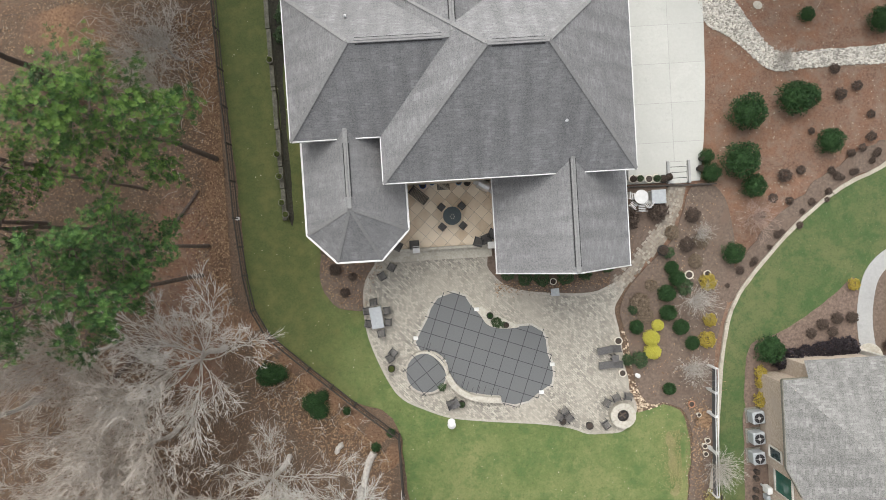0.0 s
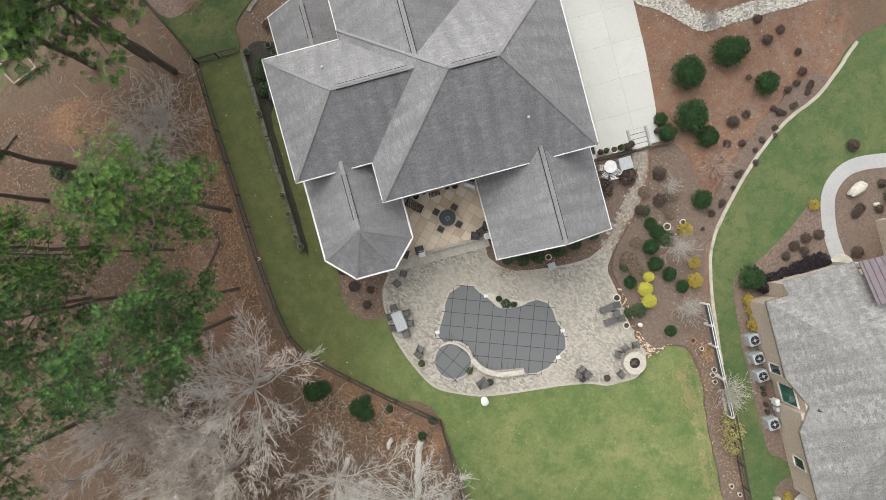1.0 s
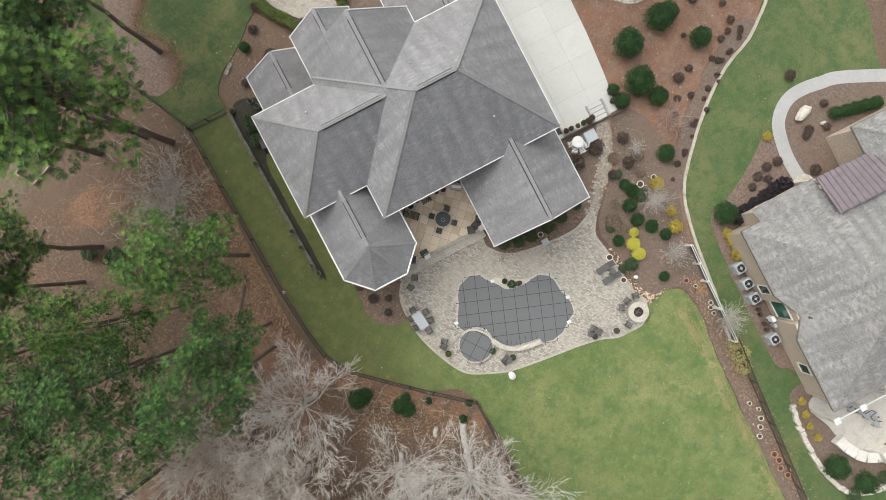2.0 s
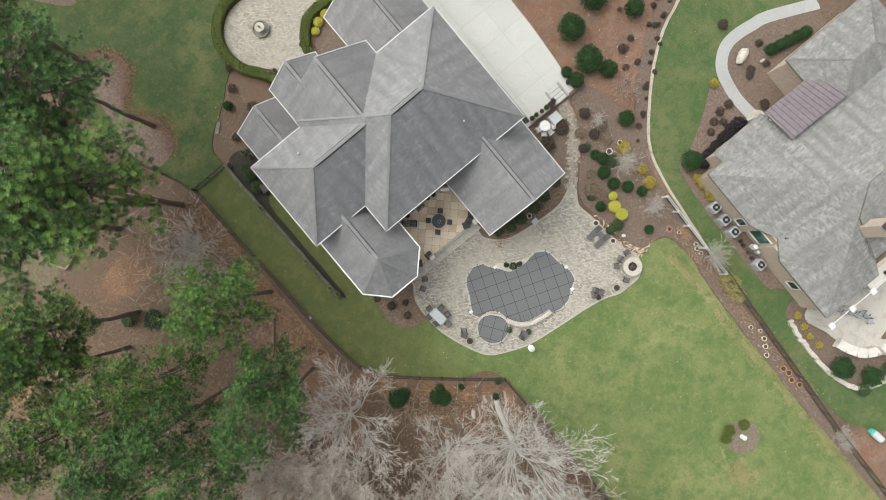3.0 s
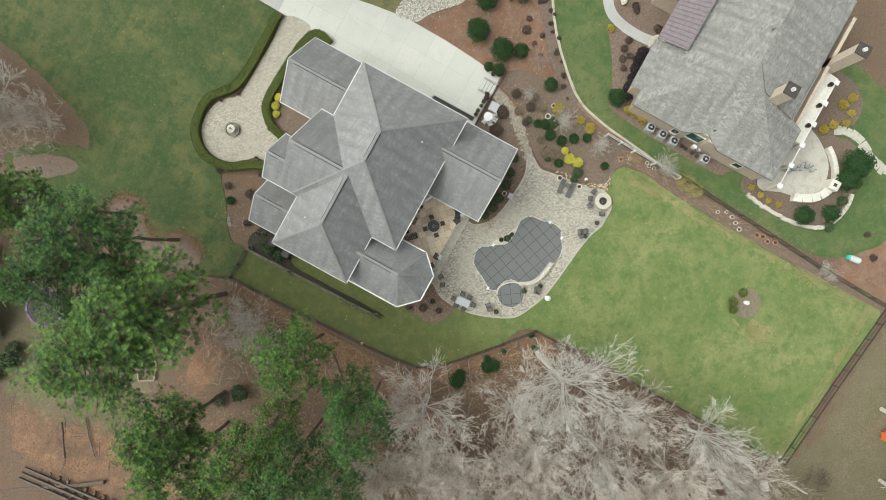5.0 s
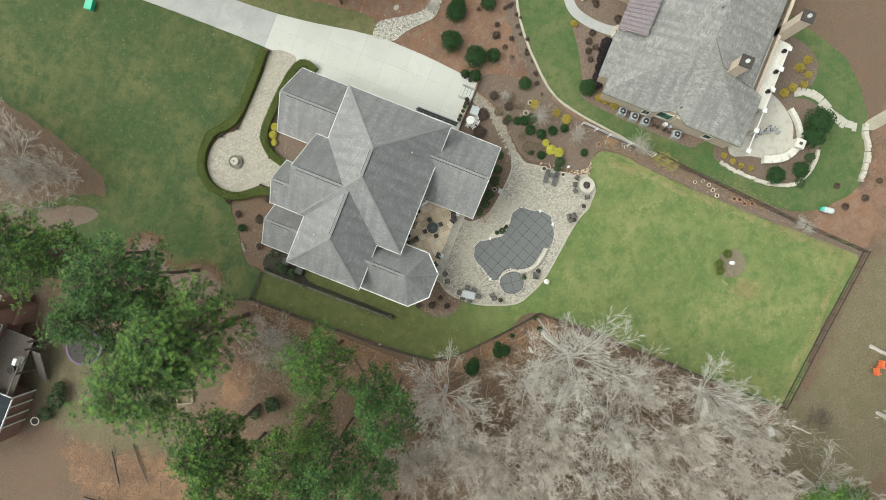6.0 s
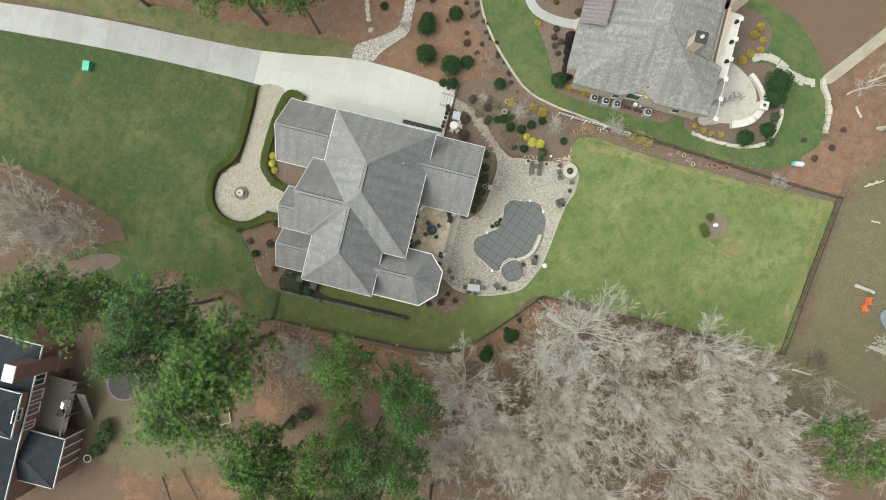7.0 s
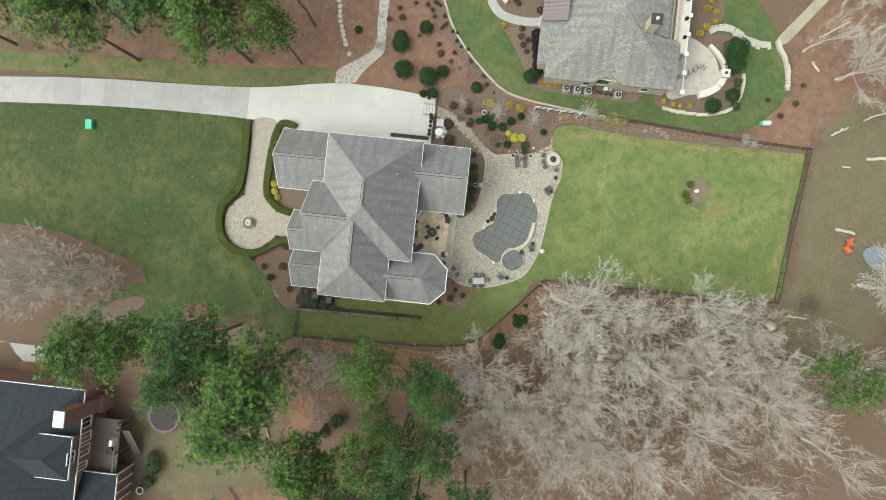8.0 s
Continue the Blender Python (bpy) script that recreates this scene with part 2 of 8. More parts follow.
M_ROOF = shingle("weathered_grey_shingles", (0.15, 0.15, 0.152), (0.245, 0.244, 0.243), (0.152, 0.151, 0.15))
M_ROOF_N = shingle("pale_grey_brown_shingles", (0.1, 0.098, 0.092), (0.262, 0.258, 0.243), (0.182, 0.18, 0.17))
M_ROOF_D = shingle("dark_slate_shingles", (0.012, 0.0165, 0.022), (0.027, 0.034, 0.043), (0.02, 0.0245, 0.03))
M_CAP = surface("ridge_cap_shingle", (0.165, 0.165, 0.162), (0.235, 0.233, 0.228), 10, 0.8, (0.2, 0.198, 0.193), relief=0.2)
M_VENT_GAP = surface("dark_vent_slot", (0.018, 0.018, 0.019), (0.045, 0.045, 0.046), 10, relief=0)
M_WHITE = surface("white_trim_paint", (0.55, 0.55, 0.535), (0.66, 0.66, 0.645), 4, 0.6, (0.48, 0.47, 0.445), rough=0.5, relief=0.05)
M_WALL = surface("pale_tan_brick_wall", (0.46, 0.4, 0.32), (0.62, 0.55, 0.46), 9, 0.7, (0.5, 0.44, 0.36))
def concrete(name, low, high, stain, dark):
    """Poured slabs: each a little lighter or darker than the next, with broad stains and darker weathered drips."""
    m, t, b = nodes_of(name)
    grain = remap(t, noise_node(t, 7.0, 6.0, 0.7), 0.3, 0.7)
    c = mix(t, grain, low, high)
    c = mix(t, remap(t, noise_node(t, 0.45, 5.0, 0.6, None, 0.4), 0.45, 0.75, 0.0, 0.8), c, stain)
    c = mix(t, remap(t, noise_node(t, 1.6, 6.0, 0.75), 0.58, 0.75, 0.0, 0.55), c, dark)
    tone = t.nodes.new("ShaderNodeObjectInfo").outputs["Random"]
    c = mix(t, remap(t, tone, 0, 1, 0.0, 0.4), c, stain)
    t.links.new(c, b.inputs["Base Color"])
    b.inputs["Roughness"].default_value = 0.85
    bump(t, b, grain, 0.1, 0.004)
    return m


M_CONCRETE = concrete("pale_concrete", (0.43, 0.433, 0.397), (0.49, 0.492, 0.455), (0.405, 0.407, 0.372), (0.3, 0.3, 0.27))
M_CONCRETE_OLD = concrete("greyer_driveway_concrete", (0.31, 0.31, 0.3), (0.395, 0.395, 0.38), (0.26, 0.26, 0.25), (0.17, 0.17, 0.16))
M_JOINT = surface("joint_filler", (0.26, 0.255, 0.24), (0.34, 0.33, 0.31), 9)
M_PAVER = paved("grey_beige_pavers", (0.42, 0.39, 0.328), (0.125, 0.119, 0.106), (0.12, 0.106, 0.088), 0.115, (0.345, 0.315, 0.26))
M_PAVER_EDGE = surface("paver_border", (0.29, 0.265, 0.225), (0.42, 0.39, 0.335), 8, 1.0, (0.27, 0.25, 0.21))
M_COURT = paved("buff_court_pavers", (0.37, 0.342, 0.285), (0.2, 0.183, 0.15), (0.16, 0.14, 0.112), 0.13, (0.31, 0.285, 0.235))
M_RING = surface("darker_ring_pavers", (0.17, 0.155, 0.13), (0.31, 0.285, 0.24), 9, 2.0, (0.33, 0.305, 0.255), stain_at=(0.4, 0.6))
# the back lawn's last three greens carry the side strip's shade
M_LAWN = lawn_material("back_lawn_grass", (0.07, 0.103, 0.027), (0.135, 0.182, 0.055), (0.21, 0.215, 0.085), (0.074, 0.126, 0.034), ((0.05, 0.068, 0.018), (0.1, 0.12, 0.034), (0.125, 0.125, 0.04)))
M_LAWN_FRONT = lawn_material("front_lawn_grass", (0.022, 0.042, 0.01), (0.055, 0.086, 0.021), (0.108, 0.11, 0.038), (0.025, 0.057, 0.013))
M_LAWN_DRY = lawn_material("dry_verge_grass", (0.075, 0.085, 0.028), (0.14, 0.14, 0.055), (0.19, 0.16, 0.08), (0.07, 0.1, 0.03))
M_LAWN_EDGE = lawn_material("straw_yellow_grass", (0.12, 0.125, 0.045), (0.21, 0.195, 0.085), (0.3, 0.255, 0.13), (0.12, 0.15, 0.045))
M_LAWN_N = lawn_material("neighbour_lawn_grass", (0.036, 0.07, 0.018), (0.078, 0.122, 0.036), (0.125, 0.132, 0.052), (0.042, 0.088, 0.022))
M_SOIL = soil_material()
M_MULCH = surface("brown_mulch", (0.074, 0.053, 0.04), (0.18, 0.133, 0.1), 6, 0.7, (0.13, 0.088, 0.064), relief=0.4, depth=0.02, grain=0.5)
M_STRAW_BED = surface("pine_straw_bed", (0.09, 0.062, 0.047), (0.19, 0.137, 0.105), 6, 0.6, (0.15, 0.105, 0.08), relief=0.35, depth=0.03)
# mossy soil, taken near black to hold the side bed's shade
M_SHADED_MOSS_BED = surface("shade_dark_mossy_mulch", (0.014, 0.013, 0.008), (0.045, 0.04, 0.025), 8, 0.8, (0.022, 0.024, 0.011), relief=0.7, depth=0.03)
M_COVER = surface("grey_mesh_cover", (0.1, 0.104, 0.105), (0.128, 0.132, 0.133), 30, 0.5, (0.117, 0.12, 0.118), rough=0.7, relief=0.1)
M_STRAP = surface("dark_webbing", (0.035, 0.036, 0.038), (0.05, 0.05, 0.052), 20, relief=0.1)
M_STONE = surface("cream_stone", (0.36, 0.335, 0.28), (0.5, 0.47, 0.405), 7, 1.5, (0.29, 0.265, 0.21), relief=0.4, depth=0.015)
M_TERRACE_BASE = surface("terrace_grout", (0.3, 0.27, 0.22), (0.38, 0.34, 0.28), 9)
M_WATERLINE = surface("pool_coping", (0.34, 0.32, 0.28), (0.44, 0.415, 0.365), 9, 1.5, (0.29, 0.265, 0.23))
M_BLACK = surface("black_painted_metal", (0.012, 0.012, 0.013), (0.024, 0.024, 0.026), 12, rough=0.45, relief=0.05)
M_FENCE = surface("weathered_dark_fence", (0.028, 0.023, 0.019), (0.06, 0.05, 0.041), 9, 1.0, (0.045, 0.038, 0.03))
M_BARK = surface("pine_bark", (0.07, 0.05, 0.04), (0.15, 0.115, 0.09), 9, 1.2, (0.09, 0.07, 0.058), relief=0.8, depth=0.03)
M_PALE_BARK = surface("pale_bare_bark", (0.4, 0.38, 0.345), (0.6, 0.575, 0.525), 6, 0.8, (0.33, 0.305, 0.26), relief=0.3)
M_GREY_BARK = surface("grey_brown_bare_bark", (0.35, 0.325, 0.29), (0.55, 0.515, 0.465), 6, 0.8, (0.29, 0.26, 0.22), relief=0.3)
M_BROWN_SPRAY = surface("brown_bare_spray", (0.36, 0.32, 0.275), (0.56, 0.51, 0.45), 6, 0.8, (0.3, 0.26, 0.215), relief=0.3)
M_TWIG_PINK = surface("pinkish_bare_twigs", (0.26, 0.18, 0.145), (0.42, 0.32, 0.265), 8, relief=0)
M_PINE = leafy("pine_needles", (0.02, 0.056, 0.011), (0.12, 0.208, 0.038), 0.6, tufted=True)
M_PINE_DARK = leafy("dark_pine_needles", (0.016, 0.048, 0.012), (0.092, 0.178, 0.042), 0.6, tufted=True)
M_HOLLY = leafy("holly_leaves", (0.01, 0.032, 0.01), (0.045, 0.1, 0.03), 0.7)
M_BOX = leafy("hedge_leaves", (0.045, 0.068, 0.013), (0.135, 0.165, 0.036), 0.55)
M_GOLD = leafy("golden_leaves", (0.38, 0.36, 0.05), (0.62, 0.58, 0.12), 0.6)
M_DULL_GOLD = leafy("dull_gold_leaves", (0.26, 0.2, 0.035), (0.46, 0.36, 0.07), 0.5)
M_LITTER = leafy("fallen_leaves", (0.1, 0.055, 0.03), (0.4, 0.27, 0.165), 0.8)

# ---- ground ----
def zones(x, y):
    """How far a spot is pine straw, clay and dry dirt."""
    def soft(cx, cy, rx, ry):
        return max(0.0, min(1.0, 1.6 - math.hypot((x - cx) / rx, (y - cy) / ry)))
    straw = max(soft(21, 5, 9, 13), soft(23, 26, 6, 30), soft(-12.2, 22.3, 1.5, 3.2), soft(-11.2, 28.0, 1.2, 1.6), soft(17.5, -34.5, 3, 3), 0.62 * soft(25, -41, 10, 8), soft(-14.5, -1, 2, 6))
    clay = max(soft(-20.4, 15.4, 2.6, 1.3), soft(-33, 17, 3.5, 4.5), soft(-12.7, 6, 0.6, 9), 1.5 - abs(x + y + 14.2) / 0.9 if -11.5 < x < -2.8 else 0.0, soft(-18.7, 46, 1.2, 2.6), soft(-32, 24, 4, 4.5))
    dirt = max(soft(6, -43, 14, 5), soft(-25.5, 27, 5.5, 8), soft(-4, -40, 5, 4))
    return straw, clay, dirt


def build_ground():
    inner = np.linspace(-75, 75, 126)
    outer = np.array([90, 120, 180, 300, 600, 1500.0])
    axis = np.concatenate([-outer[::-1], inner, outer])
    n = len(axis)
    verts, tint = [], []
    for y in axis:
        for x in axis:
            far = max(0.0, min(1.0, (max(-12.8 - 2.4 * (17 < y < 42) - x, x - 34, -39.5 - y, y - 66)) / 6))
            z = far * (0.45 * noise.noise((x * 0.09, y * 0.09, 0)) + 0.12 * noise.noise((x * 0.4, y * 0.4, 4))) if abs(x) < 90 and abs(y) < 90 else 0.0
            verts.append((x, y, z - 0.02))
            tint.append((*zones(x, y), 1.0))
    faces = [(j * n + i, j * n + i + 1, (j + 1) * n + i + 1, (j + 1) * n + i) for j in range(n - 1) for i in range(n - 1)]
    ob = mesh_part("ground", verts, faces, M_SOIL, None, "", False, True)
    layer = ob.data.color_attributes.new("zone", "FLOAT_COLOR", "POINT")
    layer.data.foreach_set("color", np.array(tint, dtype=np.float32).ravel())
    alone(ob, "brown leaf litter, pine straw and bare clay ground", "ground", kind="structure")


build_ground()


def bed(name, outline, z, material, label, category, step=0.4, rag=0.12, low=-0.1):
    ob = part(name, slab(ragged(curve_through(outline, step), rag), low, z), material, None)
    return alone(ob, label, category, kind="structure")


BACK_LAWN = [(-8.9, 17.1), (-8.85, 14.4), (-8.2, 13.4), (-5.7, 13.2), (-5.5, 9), (-5.6, 4.5), (-6.2, 2.3), (-6.4, 1.2), (-6.6, -0.4), (-6.0, -1.9), (-5.0, -2.35), (-3.2, -2.6), (0, -6), (5, -8), (9.5, -9), (12.1, -9.5), (13.66, -9.25), (14.6, -9.6), (15.0, -11.2), (14.9, -13.7), (14.6, -17), (14.45, -23), (14.35, -29.5), (14.75, -37.0), (6, -36.3), (-2.1, -35.4), (-2.2, -23), (-2.45, -10.2), (-5.3, -7.7), (-7.8, -5.5), (-9.9, -3.4), (-10.95, -1.2), (-11.1, 2), (-11.35, 8), (-11.7, 17)]
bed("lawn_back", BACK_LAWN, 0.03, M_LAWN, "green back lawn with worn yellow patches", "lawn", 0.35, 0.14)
bed("lawn_front", [(11.2, 75), (11.2, 52), (11.9, 40), (12.1, 30), (11.95, 25.3), (7.5, 25.0), (4, 25.4), (1.9, 27.2), (-0.1, 27.4), (-2, 26.6), (-3.1, 25), (-3.4, 23.1), (-5.6, 21.3), (-8.5, 19.1), (-9.0, 17.3), (-11.9, 17.2), (-12.1, 18.6), (-11.5, 19.9), (-10.7, 21.4), (-10.5, 23.2), (-11.0, 24.4), (-11.8, 25.3), (-10.8, 26.5), (-9.8, 28.2), (-9.8, 29.8), (-10.4, 31), (-10.6, 33), (-9.4, 34.5), (-7.6, 34.7), (-6.2, 35.4), (-5.4, 37), (-4.1, 40.8), (-2.9, 46), (-2.7, 52), (-2.9, 75)], 0.036, M_LAWN_FRONT, "mown green front lawn", "lawn", 0.4, 0.2)
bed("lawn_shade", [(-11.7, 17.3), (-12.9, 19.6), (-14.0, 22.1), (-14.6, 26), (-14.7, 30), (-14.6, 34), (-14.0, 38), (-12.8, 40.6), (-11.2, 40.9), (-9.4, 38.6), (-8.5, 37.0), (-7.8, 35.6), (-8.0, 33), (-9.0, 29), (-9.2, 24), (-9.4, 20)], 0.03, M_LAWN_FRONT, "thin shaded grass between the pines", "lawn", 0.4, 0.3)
bed("straw_island_pines", [(-12.3, 30.85), (-10.7, 30.4), (-9.8, 29.3), (-9.7, 27.9), (-11.0, 26.8), (-12.0, 25.4), (-10.7, 23.7), (-10.4, 22.0), (-11.4, 20.7), (-12.8, 20.4), (-13.9, 22.1), (-13.4, 25.2), (-13.0, 28.6)], 0.045, M_STRAW_BED, "pine straw island round the pine trunks", "planting bed", 0.4, 0.2)
bed("straw_island_trees", [(-12.0, 40.4), (-10.4, 38.7), (-9.5, 36.6), (-9.3, 35.0), (-10.0, 34.7), (-11.2, 35.9), (-13.0, 38.5)], 0.045, M_MULCH, "pine straw island round the bare trees", "planting bed", 0.4, 0.2)
bed("lawn_strip", [(14.4, 70), (15.2, 40), (15.5, 25.4), (16.6, 18.5), (17.1, 15.7), (18.2, 15.35), (18.7, 18), (17.84, 25), (17.83, 34.8), (17.2, 47.8), (16.4, 70)], 0.03, M_LAWN_DRY, "thin dry grass strip beside the driveway", "lawn", 0.4, 0.3)
KERB = [(31.5, 7.5), (27.7, 4.5), (25.4, 3.5), (23.0, 1.9), (20.4, -0.5), (18.15, -3.3), (17.35, -6.1), (17.0, -8.7), (16.5, -12.9)]
bed("lawn_neighbour", KERB + [(16.5, -16), (16.3, -20), (15.9, -26), (16.4, -30.3), (18.7, -33.2), (20.7, -34.5), (23.2, -34.5), (26.5, -33.2), (28.6, -32.1), (31, -30), (33, -26), (36, -10), (36, 6)], 0.03, M_LAWN_N, "bright green neighbouring lawn", "lawn", 0.4, 0.1)
bed("planting_bed_wing", [(3.2, 1.5), (3.3, -0.2), (3.7, -0.75), (4.2, -1.25), (5.0, -1.7), (6.3, -2.0), (7.7, -2.15), (9.0, -2.25), (10.05, -2.1), (11.1, -1.6), (12.1, -0.6), (13.4, 1.0), (14.3, 2.4), (14.6, 3.8), (11, 3.9), (8, 2)], 0.06, M_MULCH, "brown mulched bed wrapping the gabled wing", "planting bed", 0.3, 0.08)
TURRET_BED = [(-6.3, 2.3), (-6.5, 1.3), (-6.65, -0.5), (-6.0, -1.9), (-5.0, -2.3), (-4.0, -2.2), (-3.4, -0.5), (-2.2, 1.2), (-3, 4), (-6, 5)]
bed("planting_bed_turret", TURRET_BED, 0.055, M_MULCH, "brown mulched bed round the turret", "planting bed", 0.3, 0.1)

PATIO = [(-2.5, 1.4), (-3.3, 0.3), (-3.9, -0.6), (-4.1, -1.75), (-4.04, -3.44), (-3.63, -5.0), (-2.88, -6.77), (-2.1, -7.85), (-0.61, -8.64), (0.73, -9.14), (2.43, -9.42), (4.14, -9.63), (6.18, -9.87), (7.88, -10.22), (8.89, -10.63), (9.76, -10.66), (10.97, -10.6), (11.75, -9.8), (11.85, -9.0), (11.49, -8.3), (11.46, -7.5), (11.33, -6.98), (11.21, -6.11), (11.17, -5.42), (11.03, -4.38), (10.85, -3.17), (11.31, -2.34), (11.6, -1.75), (11.11, -1.64), (10.05, -2.09), (9.02, -2.2), (7.65, -2.11), (6.3, -1.96), (4.94, -1.67), (4.12, -1.21), (3.64, -0.67), (3.33, -0.14), (3.44, 0.7), (3.5, 1.4)]
patio_line = curve_through(PATIO, 0.3)
alone(part("patio", slab(patio_line, -0.1, 0.08), M_PAVER, None), "grey-beige paver patio round the covered pool", "patio", kind="structure")
alone(part("patio_border", ribbon(patio_line, 0.14, -0.05, 0.086, True), M_PAVER_EDGE, None), "paler border course of the patio", "paving border", kind="structure")

bed("garden_path", [(11.0, -1.9), (11.6, -2.0), (12.53, -0.8), (13.5, -0.05), (14.3, 0.8), (15.0, 2.1), (15.55, 3.9), (14.5, 3.9), (14.2, 2.3), (13.3, 1.0), (12.1, -0.55), (11.3, -1.4)], 0.072, surface("sandy_path_soil", (0.17, 0.14, 0.11), (0.3, 0.255, 0.2), 7, 0.8, (0.14, 0.108, 0.082)), "worn sandy bed under the garden path", "path", 0.25, 0.12)

def path_pavers():
    """Tumbled pavers of the worn path, laid in rough courses with soil between; some are sunk or missing."""
    prng = random.Random(31)
    mid = curve_through([(11.2, -1.75), (12.2, -0.75), (13.3, 0.45), (14.2, 1.6), (14.75, 2.9), (15.0, 3.9)], 0.2, False)
    verts, faces = [], []
    for (x0, y0), (x1, y1) in zip(mid, mid[1:]):
        d = math.dist((x0, y0), (x1, y1)) or 1
        ux, uy = (x1 - x0) / d, (y1 - y0) / d
        off = prng.uniform(-0.1, 0.1)
        for k in range(-3, 4):
            w = k * 0.152 + off
            if prng.random() < (0.08 if abs(k) < 3 else 0.5):
                continue
            cx, cy = x0 - uy * w + prng.uniform(-0.02, 0.02), y0 + ux * w + prng.uniform(-0.02, 0.02)
            a, l, b, z = prng.uniform(-0.2, 0.2), prng.uniform(0.08, 0.105), prng.uniform(0.06, 0.08), 0.085 + prng.uniform(-0.006, 0.012)
            ca, sa = math.cos(a) * ux - math.sin(a) * uy, math.sin(a) * ux + math.cos(a) * uy
            base = len(verts)
            for s, h in ((1.0, 0.05), (0.86, z)):
                verts += [(cx + ca * p * l * s - sa * q * b * s, cy + sa * p * l * s + ca * q * b * s, h) for p, q in ((-1, -1), (1, -1), (1, 1), (-1, 1))]
            faces += [tuple(base + i for i in f) for f in ((4, 5, 6, 7), (0, 1, 5, 4), (1, 2, 6, 5), (2, 3, 7, 6), (3, 0, 4, 7))]
    tagged(mesh_part("path_pavers", verts, faces, leafy("tumbled_path_pavers", (0.19, 0.165, 0.135), (0.36, 0.325, 0.27), 0.85)), "tumbled grey-beige pavers of the garden path", "pavers", "", "stuff")


path_pavers()

# ---- pool under its winter cover ----
POOL = [(-0.82, -3.81), (-0.37, -3.08), (-0.12, -2.48), (0.32, -1.9), (1.26, -1.61), (1.96, -1.9), (2.27, -2.46), (2.81, -3.04), (3.19, -3.62), (3.79, -3.86), (4.47, -3.9), (5.33, -3.89), (5.84, -3.88), (6.44, -4.27), (6.65, -4.79), (6.7, -5.66), (6.91, -6.19), (6.97, -6.88), (6.84, -7.49), (6.13, -7.9), (5.41, -8.43), (4.54, -8.59), (3.8, -8.4), (3.7, -8.0), (2.87, -7.89), (1.85, -7.66), (1.02, -7.19), (0.55, -6.54), (0.34, -6.05), (0.1, -5.48), (-0.39, -5.14), (-0.89, -5.01), (-1.17, -4.47)]
SPA = [(-0.63 + 1.2 * math.cos(a * math.pi / 12), -6.29 + 1.2 * math.sin(a * math.pi / 12)) for a in range(24)]


def covered(name, outline, at, z, turn, label, edge):
    ob = thing(name, (at[0], at[1], 0.08), label, "pool cover")
    part("cover_sheet", slab(outline, 0.06, z), M_COVER, ob, "", True)
    part("coping", ribbon(outline, 0.26, 0.04, z - 0.02, True), edge, ob, "stone coping", True)
    big = [(x + 0.22 * (x - at[0]) / max(0.3, math.dist((x, y), at)), y + 0.22 * (y - at[1]) / max(0.3, math.dist((x, y), at))) for x, y in outline]
    for k in range(2):
        a = radians(turn + 90 * k)
        d, nrm = (math.cos(a), math.sin(a)), (-math.sin(a), math.cos(a))
        for i in range(-8, 9):
            p = (at[0] + nrm[0] * i * 0.914, at[1] + nrm[1] * i * 0.914)
            for s0, s1 in line_in(big, p, d):
                bm = bmesh.new()
                bar(bm, (p[0] + d[0] * s0, p[1] + d[1] * s0, z + 0.006 + 0.002 * k), (p[0] + d[0] * s1, p[1] + d[1] * s1, z + 0.006 + 0.002 * k), 0.038, 0.008)
                part("strap", bm, M_STRAP, ob, "", True)
    return ob


main_cover = covered("pool_cover", POOL, (3.2, -5.3), 0.13, -20.5, "grey mesh winter cover strapped over a kidney pool", M_WATERLINE)
covered("spa_cover", SPA, (-0.63, -6.29), 0.32, 35, "grey mesh winter cover on a round spa", M_PAVER_EDGE)

seat_edge = curve_through([(-0.75, -4.95), (-0.1, -5.25), (0.45, -6.0), (0.95, -7.05), (1.85, -7.6), (2.87, -7.85), (3.65, -7.95)], 0.17, False)
for k, (x, y) in enumerate(seat_edge[:-1:2]):
    bm = bmesh.new()
    reach = 0.42 + 0.12 * math.sin(k * 2.1)
    bar(bm, (x, y, 0.142), (x + 0.35 * reach, y + 0.94 * reach, 0.142), 0.022, 0.008)
    part("short_strap", bm, M_STRAP, main_cover, "", True)

# ---- driveway, walk and round court ----
drive = thing("driveway", (14, 20, 0), "pale concrete driveway of jointed slabs", "driveway", kind="structure")
DRIVE_N = [(13.2, 62), (13.94, 54.06), (14.54, 47.53), (14.94, 41.0), (15.15, 34.48), (15.41, 28.0), (15.6, 25.2), (16.06, 21.59), (16.77, 17.78), (17.2, 14.5), (17.1, 10.08), (16.85, 6.76), (16.5, 4.2)]
DRIVE_S = [(10.3, 62), (11.05, 53.76), (11.53, 47.21), (11.87, 40.68), (12.08, 34.16), (12.1, 27.65), (12.05, 25.1), (11.95, 23), (9.6, 19.0), (9.6, 14.5), (9.6, 9), (9.6, 5.6), (9.6, 4.2)]


def at_y(line, y):
    for (x0, y0), (x1, y1) in zip(line, line[1:]):
        if y1 <= y <= y0:
            return x0 + (x1 - x0) * (y0 - y) / (y0 - y1)
    return line[-1][0]


